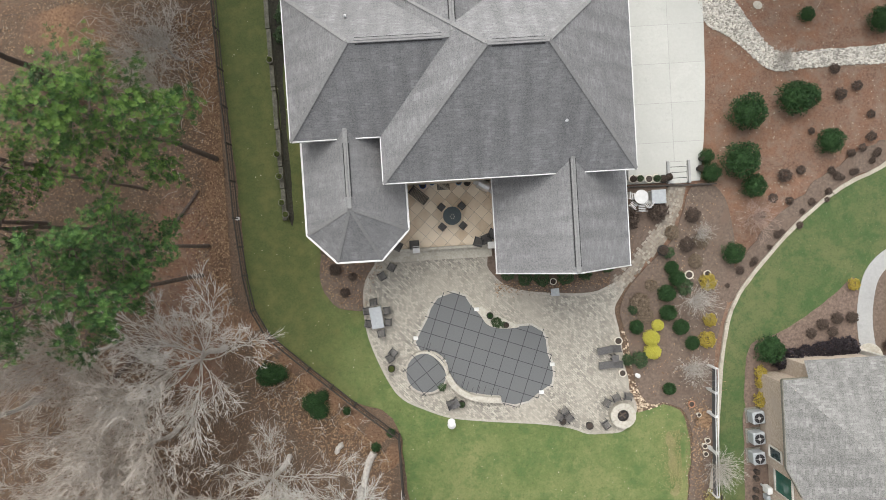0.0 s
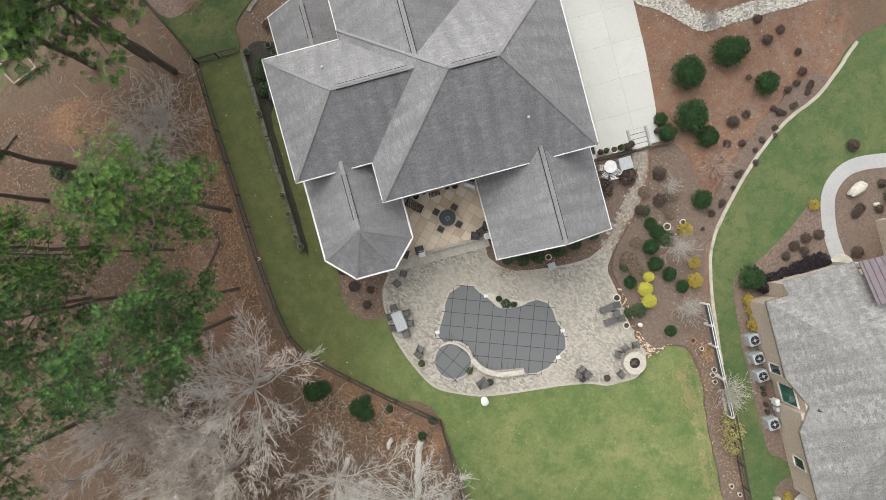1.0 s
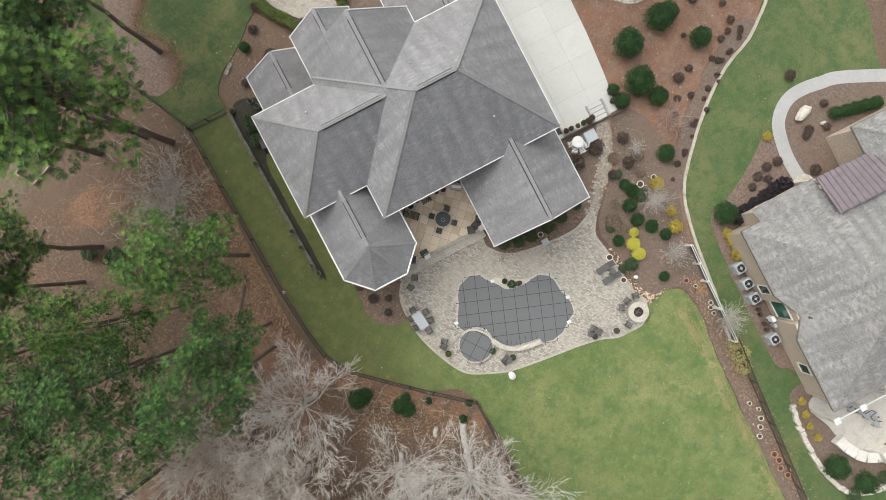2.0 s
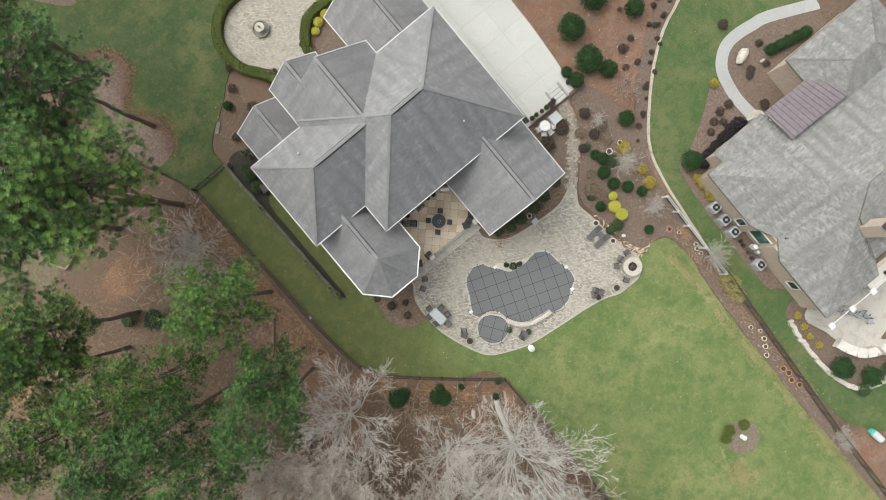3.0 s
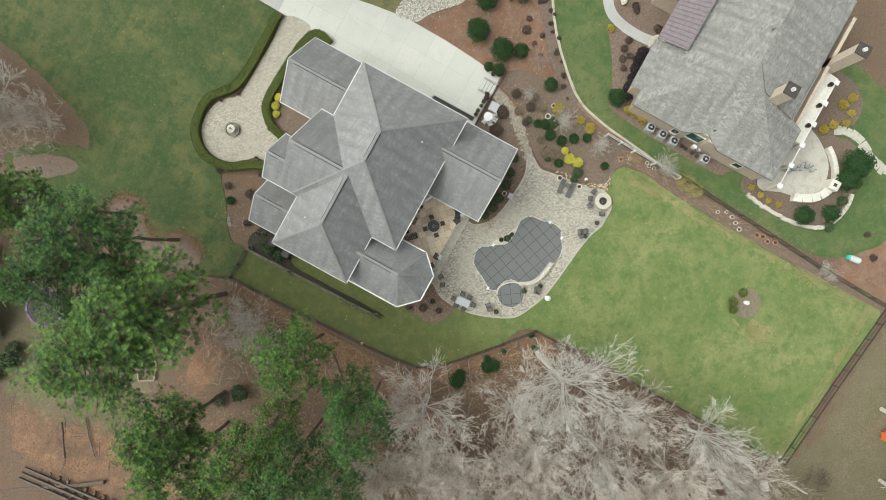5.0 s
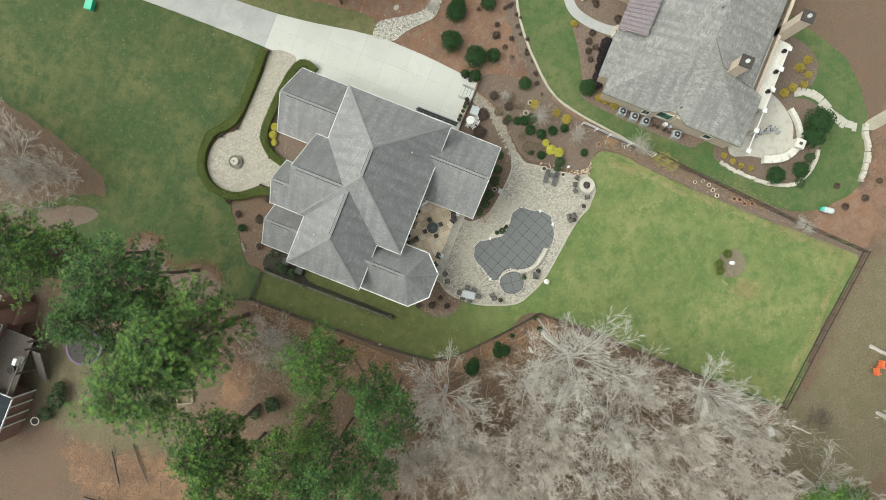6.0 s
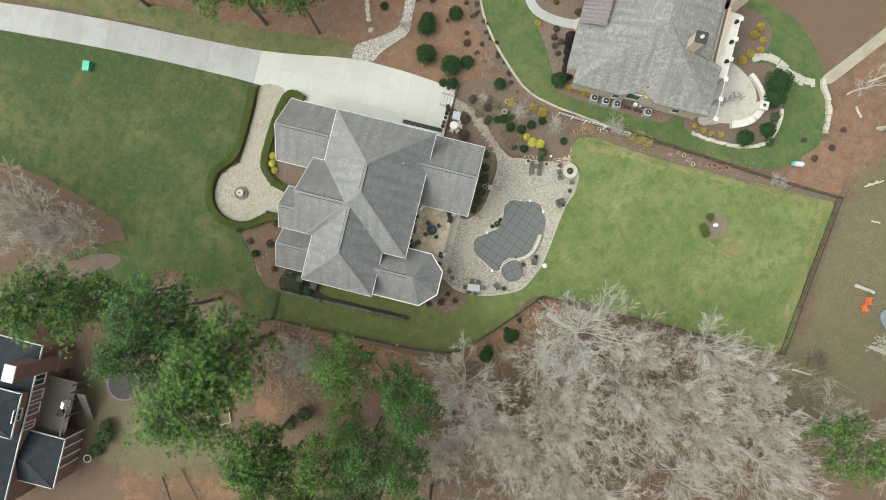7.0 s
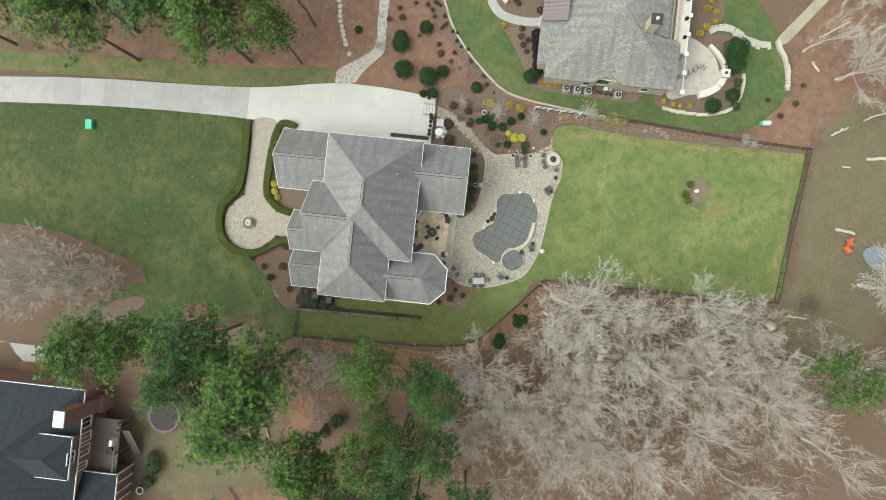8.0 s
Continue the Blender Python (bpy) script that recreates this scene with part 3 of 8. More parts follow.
joints = [62, 59.2, 56.3, 53.4, 50.5, 47.5, 44.6, 41.7, 38.8, 35.9, 33.0, 30.6, 27.9, 25.25, 22.6, 19.6, 16.0, 13.6, 11.3, 8.95, 6.6, 4.2]
for a, b in zip(joints, joints[1:]):
    gap = 0.01
    if a > 25.3:
        cuts = [at_y(DRIVE_S, (a + b) / 2), 30]
    else:
        cuts = [9.6, 12.6, 15.0, 30] if b < 19 else [at_y(DRIVE_S, (a + b) / 2), 14.2, 30]
    for k, (c0, c1) in enumerate(zip(cuts, cuts[1:])):
        ys = [a - gap, (a + b) / 2, b + gap]
        left = [(max(at_y(DRIVE_S, y), c0 if k else -99) + (gap if k else 0), y) for y in ys]
        right = [(min(at_y(DRIVE_N, y), c1 - gap), y) for y in ys]
        part("concrete_slab", slab(left[::1] + right[::-1], -0.1, 0.055), M_CONCRETE if a < 25.4 else M_CONCRETE_OLD, drive, "", True)
part("joint_bed", slab([(x - 0.02, y) for x, y in DRIVE_N] + [(x + 0.02, y) for x, y in DRIVE_S[::-1]], -0.12, 0.042), M_JOINT, drive, "", True)

WALK = [(12.0, 24.4), (12.2, 21.9), (9.8, 21.9), (7.19, 22.2), (4.2, 22.2), (2.9, 21.6), (1.95, 20.6), (1.7, 19.0), (1.7, 16.5), (-0.7, 16.5), (-0.75, 18.9), (-0.85, 20.4), (-1.5, 21.2), (-2.3, 22.1), (-2.65, 23.5), (-2.3, 25.1), (-1.1, 26.2), (0.32, 26.5), (1.8, 26.2), (2.8, 25.4), (3.5, 24.65), (6.3, 24.5), (9.54, 24.4)]
alone(part("front_walk", slab(curve_through(WALK, 0.4), -0.1, 0.06), M_COURT, None), "buff paver walk and round court", "paved walk", kind="structure")

# ---- terrace ----
terrace = thing("terrace", (1.4, 3, 0.0), "raised terrace of diagonal sandy stone tiles", "terrace", kind="structure")
part("terrace_base", boxes((-2.4, 4.2, 1.05, 6.6, -0.1, 0.48)), M_TERRACE_BASE, terrace, "", True)
part("step", boxes((-2.5, 3.7, 0.72, 1.05, -0.05, 0.3)), M_STONE, terrace, "cream stone step", True)
part("step", boxes((-2.6, 3.72, 0.42, 0.72, -0.05, 0.16)), M_STONE, terrace, "cream stone step", True)


def tile_material():
    m, t, b = nodes_of("sandy_stone_tile")
    r = t.nodes.new("ShaderNodeObjectInfo").outputs["Random"]
    c = mix(t, r, (0.6, 0.465, 0.32), (0.84, 0.73, 0.57))
    c = mix(t, remap(t, noise_node(t, 3.0, 5.0, 0.65), 0.4, 0.7, 0, 0.5), c, (0.78, 0.68, 0.54))
    t.links.new(c, b.inputs["Base Color"])
    b.inputs["Roughness"].default_value = 0.75
    return m


M_TILE = tile_material()

# ---- roofs ----
COURSE = 0.143


def slope(name, polygon, material, parent, label=""):
    """One roof plane of overlapping courses; the first edge of the polygon is its eave."""
    pts = [Vector(p) for p in polygon]
    u = (pts[1] - pts[0]).normalized()
    nrm = u.cross(pts[2] - pts[0]).normalized()
    if nrm.z < 0:
        nrm = -nrm
    v = nrm.cross(u)
    if v.z < 0:
        v = -v
    flat = [Vector(((p - pts[0]).dot(u), (p - pts[0]).dot(v), 0)) for p in pts]
    top = max(p.y for p in flat)
    verts, faces, uvs, found = [], [], [], {}

    def vertex(p, lift):
        key = (round(p.x, 3), round(p.y, 3), lift > 0.01)
        if key not in found:
            found[key] = len(verts)
            verts.append(pts[0] + u * p.x + v * p.y + nrm * lift)
        return found[key]

    k = 0
    while k * COURSE < top - 0.01:
        lo, hi = k * COURSE, min((k + 1) * COURSE, top)
        strip = clip(clip(flat, lambda p: p.y - lo), lambda p: hi - p.y)
        strip = [p for i, p in enumerate(strip) if (p - strip[i - 1]).length > 2e-3]
        if len(strip) > 2:
            low = [p for p in strip if p.y < lo + 1e-4]
            faces.append([vertex(p, 0.014 if p.y < lo + 1e-4 else 0.014 - 0.01 * (p.y - lo) / COURSE) for p in strip])
            uvs += [(p.x + 40, p.y + 20) for p in strip]
            if k and len(low) == 2:
                faces.append([vertex(low[0], 0.014), vertex(low[1], 0.014), vertex(low[1], 0.004), vertex(low[0], 0.004)])
                uvs += [(p.x + 40, p.y + 20.004) for p in (low[0], low[1], low[1], low[0])]
        k += 1
    ob = mesh_part(name, verts, faces, material, parent, label, True)
    layer = ob.data.uv_layers.new(name="UVMap")
    layer.data.foreach_set("uv", np.array(uvs, dtype=np.float32).ravel())
    return ob


def ridge_vent(parent, v0, v1, pitch, material):
    """A bent shingle lid over the ridge, with a dark slot under each edge."""
    side = (v1 - v0).cross(Vector((0, 0, 1))).normalized()
    lid, slot = bmesh.new(), bmesh.new()
    w = 0.105
    rows = [[bm_.verts.new(p + side * s * w + Vector((0, 0, 0.055 - abs(s) * w * pitch))) for s in (-1, 0, 1)] for bm_, p in ((lid, v0), (lid, v1))]
    for k in range(2):
        lid.faces.new((rows[0][k], rows[0][k + 1], rows[1][k + 1], rows[1][k]))
    for s in (-1, 1):
        q = side * s * (w + 0.02) + Vector((0, 0, 0.03 - w * pitch))
        bar(slot, v0 + q, v1 + q, 0.055, 0.035)
    part("ridge_vent", lid, material, parent, "shingled ridge vent", True)
    part("vent_slot", slot, M_VENT_GAP, parent, "dark ridge vent slots", True)


def gabled(house, axis, a0, a1, b0, b1, z, pitch, end0, end1, wall_z=-0.1, roof=M_ROOF, wall=M_WALL, inset=0.45, trim=M_WHITE, vent=None, slopes=("-", "+"), caps=M_CAP):
    """A roof with its walls: the ridge runs along axis from a0 to a1, the eaves at b0 and b1; each end is hip, gable or open."""
    def P(a, b, h):
        return Vector((a, b, h)) if axis == "x" else Vector((b, a, h))
    half, mid = (b1 - b0) / 2, (b0 + b1) / 2
    top = z + half * pitch
    r0 = a0 + half if end0 == "hip" else a0
    r1 = a1 - half if end1 == "hip" else a1
    # walls, then the roof's body under its courses
    w0, w1 = a0 + inset, a1 - inset
    body = bmesh.new()
    c = [body.verts.new(P(a, b, h)) for a, b, h in ((w0, b0 + inset, wall_z), (w1, b0 + inset, wall_z), (w1, b1 - inset, wall_z), (w0, b1 - inset, wall_z))]
    e = [body.verts.new(P(a, b, z + 0.2 * pitch)) for a, b in ((w0, b0 + inset), (w1, b0 + inset), (w1, b1 - inset), (w0, b1 - inset))]
    for i in range(4):
        body.faces.new((c[i], c[(i + 1) % 4], e[(i + 1) % 4], e[i]))
    body.faces.new(c[::-1])
    if end0 == "gable":
        body.faces.new((e[3], e[0], body.verts.new(P(w0, mid, z + (half - 0.2) * pitch))))
    if end1 == "gable":
        body.faces.new((e[1], e[2], body.verts.new(P(w1, mid, z + (half - 0.2) * pitch))))
    bmesh.ops.recalc_face_normals(body, faces=body.faces)
    part("wall", body, wall, house, "", True)
    t = 0.16
    corners = [P(a0, b0, z), P(a1, b0, z), P(a1, b1, z), P(a0, b1, z)]
    ridge = [P(r0, mid, top), P(r1, mid, top)]
    deck = bmesh.new()
    dv = [deck.verts.new(p - Vector((0, 0, t))) for p in corners]
    du = [deck.verts.new(p - Vector((0, 0, 0.012))) for p in corners]
    dr = [deck.verts.new(p - Vector((0, 0, 0.012))) for p in ridge]
    for i in range(4):
        deck.faces.new((dv[i], dv[(i + 1) % 4], du[(i + 1) % 4], du[i]))
    deck.faces.new(dv[::-1])
    deck.faces.new((du[0], du[1], dr[1], dr[0]))
    deck.faces.new((du[2], du[3], dr[0], dr[1]))
    deck.faces.new((du[3], du[0], dr[0]))
    deck.faces.new((du[1], du[2], dr[1]))
    body_ob = part("roof", deck, trim, house, "grey shingled roof with white edges", True)
    slope("slope", [corners[0], corners[1], ridge[1], ridge[0]], roof, body_ob)
    slope("slope", [corners[2], corners[3], ridge[0], ridge[1]], roof, body_ob)
    if end0 == "hip":
        slope("slope", [corners[3], corners[0], ridge[0]], roof, body_ob)
    if end1 == "hip":
        slope("slope", [corners[1], corners[2], ridge[1]], roof, body_ob)
    # white boards along the eaves and up the gables, caps along hips and ridge
    drop = Vector((0, 0, 0.07))
    runs = [(corners[0], corners[1], 0.07), (corners[2], corners[3], 0.07)]
    for end, i, j, r in ((end0, 3, 0, 0), (end1, 1, 2, 1)):
        if end == "hip":
            runs.append((corners[i], corners[j], 0.07))
        elif end == "gable":
            runs += [(corners[i], ridge[r], 0.06), (corners[j], ridge[r], 0.06)]
    for p, q, w in runs:
        edge = bmesh.new()
        bar(edge, p - drop, q - drop, w, 0.2)
        part("fascia", edge, trim, body_ob, "white painted eave board", True)
    cap = bmesh.new()
    up = Vector((0, 0, 0.012))
    for end, i, j, r in ((end0, 3, 0, 0), (end1, 1, 2, 1)):
        if end == "hip":
            bar(cap, corners[i] + up, ridge[r] + up, 0.17, 0.02)
            bar(cap, corners[j] + up, ridge[r] + up, 0.17, 0.02)
    bar(cap, ridge[0] + up, ridge[1] + up, 0.2, 0.03)
    part("hip_cap", cap, caps, body_ob, "", True)
    if vent:
        ridge_vent(body_ob, P(vent[0], mid, top), P(vent[1], mid, top), pitch, caps)
    return body_ob


house = thing("house", (2, 9, -0.1), "large brick house with weathered grey hipped roofs", "house")
gabled(house, "x", -1.87, 10.15, 4.44, 14.02, 7.52, 1.0, "hip", "hip", vent=(3.1, 5.2))
gabled(house, "x", -6.1, 1.53, 6.66, 13.47, 7.52, 1.0, "hip", "open", vent=(-2.4, 1.2))
front = gabled(house, "y", 10.2, 15.1, -1.85, 5.2, 7.52, 1.0, "open", "open", vent=(10.7, 14.6))
rake = bmesh.new()
bar(rake, (5.2, 15.1, 7.45), (1.675, 15.1, 10.97), 0.06, 0.2)
part("fascia", rake, M_WHITE, front, "white painted gable board", True)
gabled(house, "y", 13.6, 16.7, -1.85, 2.1, 7.46, 1.0, "open", "gable", vent=(15.5, 16.4))
gabled(house, "y", 12.9, 19.65, 4.42, 10.75, 3.85, 0.95, "open", "gable", vent=(13.9, 19.2))
gabled(house, "y", 12.9, 17.05, -5.8, -1.15, 4.1, 0.85, "open", "gable", vent=(14.5, 16.4))
gabled(house, "y", -0.3, 8.0, 3.5, 10.46, 4.85, 0.96, "gable", "open", vent=(0.0, 5.3))


def turret():
    z, top = 5.53, 7.95
    apex, back = Vector((-3.47, 3.36, top)), Vector((-3.47, 7.4, top))
    rim = [Vector(p) for p in ((-6.05, 7.4, z), (-6.05, 2.25, z), (-4.61, 0.78, z), (-2.33, 0.78, z), (-0.9, 2.25, z), (-0.9, 7.4, z))]
    wall = bmesh.new()
    ring = [Vector((-3.47, 3.8, 0)).lerp(Vector((p.x, p.y, 0)), 0.86) for p in rim[1:5]]
    ring = [Vector((ring[0].x, 7.3, 0))] + ring + [Vector((ring[3].x, 7.3, 0))]
    lo = [wall.verts.new((p.x, p.y, -0.1)) for p in ring]
    hi = [wall.verts.new((p.x, p.y, z + 0.1)) for p in ring]
    for i in range(6):
        wall.faces.new((lo[i], lo[(i + 1) % 6], hi[(i + 1) % 6], hi[i]))
    part("wall", wall, M_WALL, house, "", True)
    deck = bmesh.new()
    dv = [deck.verts.new(p - Vector((0, 0, 0.16))) for p in rim]
    du = [deck.verts.new(p - Vector((0, 0, 0.012))) for p in rim]
    da, db = deck.verts.new(apex - Vector((0, 0, 0.012))), deck.verts.new(back - Vector((0, 0, 0.012)))
    for i in range(6):
        deck.faces.new((dv[i], dv[(i + 1) % 6], du[(i + 1) % 6], du[i]))
    deck.faces.new(dv)
    for f in ((du[0], du[1], da, db), (du[1], du[2], da), (du[2], du[3], da), (du[3], du[4], da), (du[4], du[5], db, da)):
        deck.faces.new(f)
    bmesh.ops.recalc_face_normals(deck, faces=deck.faces)
    roof = part("turret_roof", deck, M_WHITE, house, "half-octagonal grey shingled roof with white eaves", True)
    slope("slope", [rim[0], rim[1], apex, back], M_ROOF, roof)
    for a, b in ((1, 2), (2, 3), (3, 4)):
        slope("slope", [rim[a], rim[b], apex], M_ROOF, roof)
    slope("slope", [rim[4], rim[5], back, apex], M_ROOF, roof)
    cap = bmesh.new()
    for a, b in zip(rim, rim[1:]):
        edge = bmesh.new()
        bar(edge, a - Vector((0, 0, 0.06)), b - Vector((0, 0, 0.06)), 0.11, 0.22)
        part("fascia", edge, M_WHITE, roof, "white painted eave board", True)
    for p in rim[1:5]:
        bar(cap, p + Vector((0, 0, 0.012)), apex + Vector((0, 0, 0.012)), 0.16, 0.02)
    bar(cap, apex, back, 0.2, 0.03)
    part("hip_cap", cap, M_CAP, roof, "", True)
    ridge_vent(roof, Vector((-3.47, 3.9, top)), Vector((-3.47, 6.4, top)), 0.92, M_CAP)


turret()


# ---- trees ----
def tube(verts, faces, pts, radii, sides=5):
    base = len(verts)
    for i, (p, r) in enumerate(zip(pts, radii)):
        d = (pts[min(i + 1, len(pts) - 1)] - pts[max(i - 1, 0)])
        d = d.normalized() if d.length > 1e-6 else Vector((0, 0, 1))
        a = d.orthogonal().normalized()
        b = d.cross(a)
        for k in range(sides):
            q = 2 * math.pi * k / sides
            verts.append(p + (a * math.cos(q) + b * math.sin(q)) * r)
    for i in range(len(pts) - 1):
        for k in range(sides):
            n = (k + 1) % sides
            faces.append((base + i * sides + k, base + i * sides + n, base + (i + 1) * sides + n, base + (i + 1) * sides + k))


def rosette(verts, faces, p, out, rng, size):
    """One shoot: a star of needle bundles round its bud, opening outwards."""
    side = out.orthogonal().normalized()
    other = out.cross(side)
    base = len(verts)
    verts.append(p)
    n = rng.randint(11, 13)
    for k in range(n):
        a = 2 * math.pi * (k + rng.uniform(-0.3, 0.3)) / n
        flat = side * math.cos(a) + other * math.sin(a)
        d = (flat + out * rng.uniform(0.15, 0.95)).normalized() * size * rng.uniform(0.75, 1.15)
        w = (other * math.cos(a) - side * math.sin(a)) * size * 0.13
        i = len(verts)
        verts.extend((p + d - w, p + d * 0.94 + w))
        faces.append((base, i, i + 1))


def pine_meshes(seed, height, reach, crown_from, step=0.52, full=1.0):
    """A tall bare stem under a rounded, lobed crown of branches that end in many needle shoots."""
    rng = random.Random(seed)
    tv, tf, cv, cf = [], [], [], []
    bend = [Vector((rng.uniform(-0.4, 0.4) * (h / height), rng.uniform(-0.4, 0.4) * (h / height), h)) for h in np.linspace(0, height, 9)]
    tube(tv, tf, bend, [0.2 * (1 - 0.88 * i / 8) for i in range(9)], 8)

    def stem(h):
        k = min(7, int(h / height * 8))
        return bend[k].lerp(bend[k + 1], h / height * 8 - k)

    lobes = [(rng.uniform(0, 6.28), rng.choice((2, 3, 4, 5))) for _ in range(3)]
    h = crown_from
    while h < height - 0.2:
        f = (h - crown_from) / (height - crown_from)
        spread = reach * (0.5 + 0.5 * math.sin(math.pi * min(1, f * 1.1 + 0.18))) * (1 - f ** 3.2) ** 0.5 + 0.2
        n = rng.randint(4, 6) if step < 0.7 else rng.randint(3, 4)
        a0 = rng.uniform(0, 6.28)
        for i in range(n):
            a = a0 + 6.28 * i / n + rng.uniform(-0.35, 0.35)
            lobe = 0.9 + 0.075 * sum(math.sin(k * a + q + h * 0.5) for q, k in lobes)
            L = max(0.3, spread * lobe * rng.uniform(0.72, 1.08))
            o = stem(h)
            tip = o + Vector((math.cos(a) * L, math.sin(a) * L, L * (rng.uniform(0.0, 0.3) + 0.4 * f)))
            mid = o.lerp(tip, 0.5) + Vector((0, 0, -0.07 * L))
            tube(tv, tf, [o, mid, tip], [0.06 * (1 - 0.6 * f), 0.035, 0.012], 4)
            across = Vector((-math.sin(a), math.cos(a), 0))
            for j in range(max(3, int(L * 2.0))):
                u = 0.3 + 0.7 * (j + rng.random()) / max(3, int(L * 2.0))
                p = o.lerp(mid, u * 2) if u < 0.5 else mid.lerp(tip, min(1.0, u * 2 - 1))
                wide = (0.25 + 0.55 * math.sin(math.pi * min(1, 0.25 + 0.6 * u))) * (0.35 + 0.2 * L)
                q = p + across * rng.uniform(-1, 1) * wide + Vector((math.cos(a), math.sin(a), 0)) * rng.uniform(0, 0.5) + Vector((0, 0, rng.uniform(0.0, 0.25)))
                tube(tv, tf, [p, q], [0.018, 0.008], 3)
                for _ in range(int(rng.randint(7, 10) * full)):
                    w = q + Vector((rng.gauss(0, 0.27), rng.gauss(0, 0.27), rng.uniform(-0.12, 0.2)))
                    out = Vector((math.cos(a) * 0.5 + rng.gauss(0, 0.3), math.sin(a) * 0.5 + rng.gauss(0, 0.3), 1.0)).normalized()
                    rosette(cv, cf, w, out, rng, rng.uniform(0.12, 0.19))
        h += step * rng.uniform(0.77, 1.25)
    out = []
    for name, v, f, m in (("trunk", tv, tf, M_BARK), ("crown", cv, cf, M_PINE)):
        me = bpy.data.meshes.new(name)
        me.from_pydata([tuple(p) for p in v], [], f)
        me.materials.append(m)
        out.append(me)
    return out


PINES = [pine_meshes(*row) for row in ((3, 20.5, 3.3, 12.0), (8, 21.0, 2.9, 12.5), (21, 19.5, 3.7, 11.5), (34, 18.5, 3.7, 10.0, 0.71, 1.5))]


def pine(x, y, scale, spread, turn, which, lean=(0, 0), dark=False):
    ob = thing("pine_tree", (x, y, -0.1), "tall pine with a bare trunk and tufted green crown", "pine tree", "pines")
    ob.rotation_euler = (radians(lean[0]), radians(lean[1]), radians(turn))
    for name, me in zip(("trunk", "crown"), PINES[which]):
        p = new(name, me)
        p.parent = ob
        p.scale = (spread, spread, scale)
        if dark and name == "crown":
            p.material_slots[0].link = "OBJECT"
            p.material_slots[0].material = M_PINE_DARK


def bare_meshes(seed, height, reach, bark, thick, limbs=11, forks=(8, 6, 5), thin=0.009, lean=(0.5, 1.35)):
    """A leafless tree: limbs rise in a vase from the trunk; boughs, twigs and fine spray fan outwards along each."""
    rng = random.Random(seed)
    v, f = [], []
    fork = height * 0.36

    def grow(p, d, length, r, depth):
        steps = (6, 3, 2, 1)[depth]
        pts, rad = [p], [r]
        for i in range(steps):
            bend = 0.11 if depth == 0 else 0.16
            d = (d + Vector((rng.gauss(0, bend), rng.gauss(0, bend), rng.gauss(0.05, 0.06)))).normalized()
            p = p + d * (length / steps)
            pts.append(p)
            rad.append(max(thin * 0.6, r * (1 - 0.75 * (i + 1) / steps)))
        tube(v, f, pts, rad, 5 if depth == 0 else 3)
        if depth >= len(forks):
            return
        n = forks[depth] + rng.randint(-1, 1)
        for k in range(n):
            u = min(0.999, 0.22 + 0.78 * (k + rng.random()) / n)
            m = int(u * steps)
            q = pts[m].lerp(pts[m + 1], u * steps - m)
            a = rng.uniform(0, 6.28)
            side = d.orthogonal().normalized()
            nd = (d + (side * math.cos(a) + d.cross(side) * math.sin(a)) * rng.uniform(0.35, 0.75)).normalized()
            grow(q, nd, length * rng.uniform(0.36, 0.58) * (1.15 - 0.45 * u), max(thin, r * (1 - 0.7 * u) * 0.5), depth + 1)

    trunk = [Vector((0.12 * math.sin(i * 1.3 + seed), 0.12 * math.cos(i + seed), fork * i / 5)) for i in range(6)]
    bv, bf = [], []
    tube(bv, bf, trunk, [thick * (1 - 0.08 * i) for i in range(6)], 8)
    for k in range(limbs):
        a = 2.39996 * k + rng.uniform(-0.35, 0.35)
        tilt = rng.uniform(*lean) if k % 3 else rng.uniform(0.1, 0.4)
        d = Vector((math.cos(a) * tilt, math.sin(a) * tilt, 1.0)).normalized()
        grow(trunk[rng.choice((4, 5, 5, 5))], d, reach * rng.uniform(0.8, 1.1), thick * rng.uniform(0.18, 0.28), 0)
    out = []
    for name, vv, ff in (("trunk", bv, bf), ("bare_crown", v, f)):
        me = bpy.data.meshes.new(name)
        me.from_pydata([tuple(p) for p in vv], [], ff)
        me.materials.append(bark)
        out.append(me)
    return out


BARES = [bare_meshes(5, 12, 7.0, M_PALE_BARK, 0.25, 20, (9, 6, 4), 0.0105), bare_meshes(14, 12, 5.8, M_GREY_BARK, 0.2, 14, (8, 6, 5), 0.0125), bare_meshes(33, 12, 5.8, M_BROWN_SPRAY, 0.17, 14, (8, 7, 5), 0.0125), bare_meshes(41, 12, 5.8, M_GREY_BARK, 0.2, 14, (8, 6, 5), 0.0125),
         bare_meshes(77, 2.2, 1.45, M_GREY_BARK, 0.045, 44, (6, 3), 0.0058, (0.3, 1.7)), bare_meshes(52, 13, 5.6, M_GREY_BARK, 0.17, 7, (6, 4, 4), 0.014, (0.3, 0.9)), bare_meshes(91, 2.2, 1.5, M_TWIG_PINK, 0.035, 44, (6, 3), 0.0058, (0.4, 1.9))]


def bare_tree(x, y, scale, wide, turn, which, label="leafless tree with a spreading net of grey branches"):
    ob = thing("bare_tree", (x, y, -0.15), label, "bare tree", "leafless trees")
    ob.rotation_euler = (0, 0, radians(turn))
    for name, me in zip(("trunk", "bare_crown"), BARES[which]):
        p = new(name, me)
        p.parent, p.scale = ob, (wide, wide, scale)


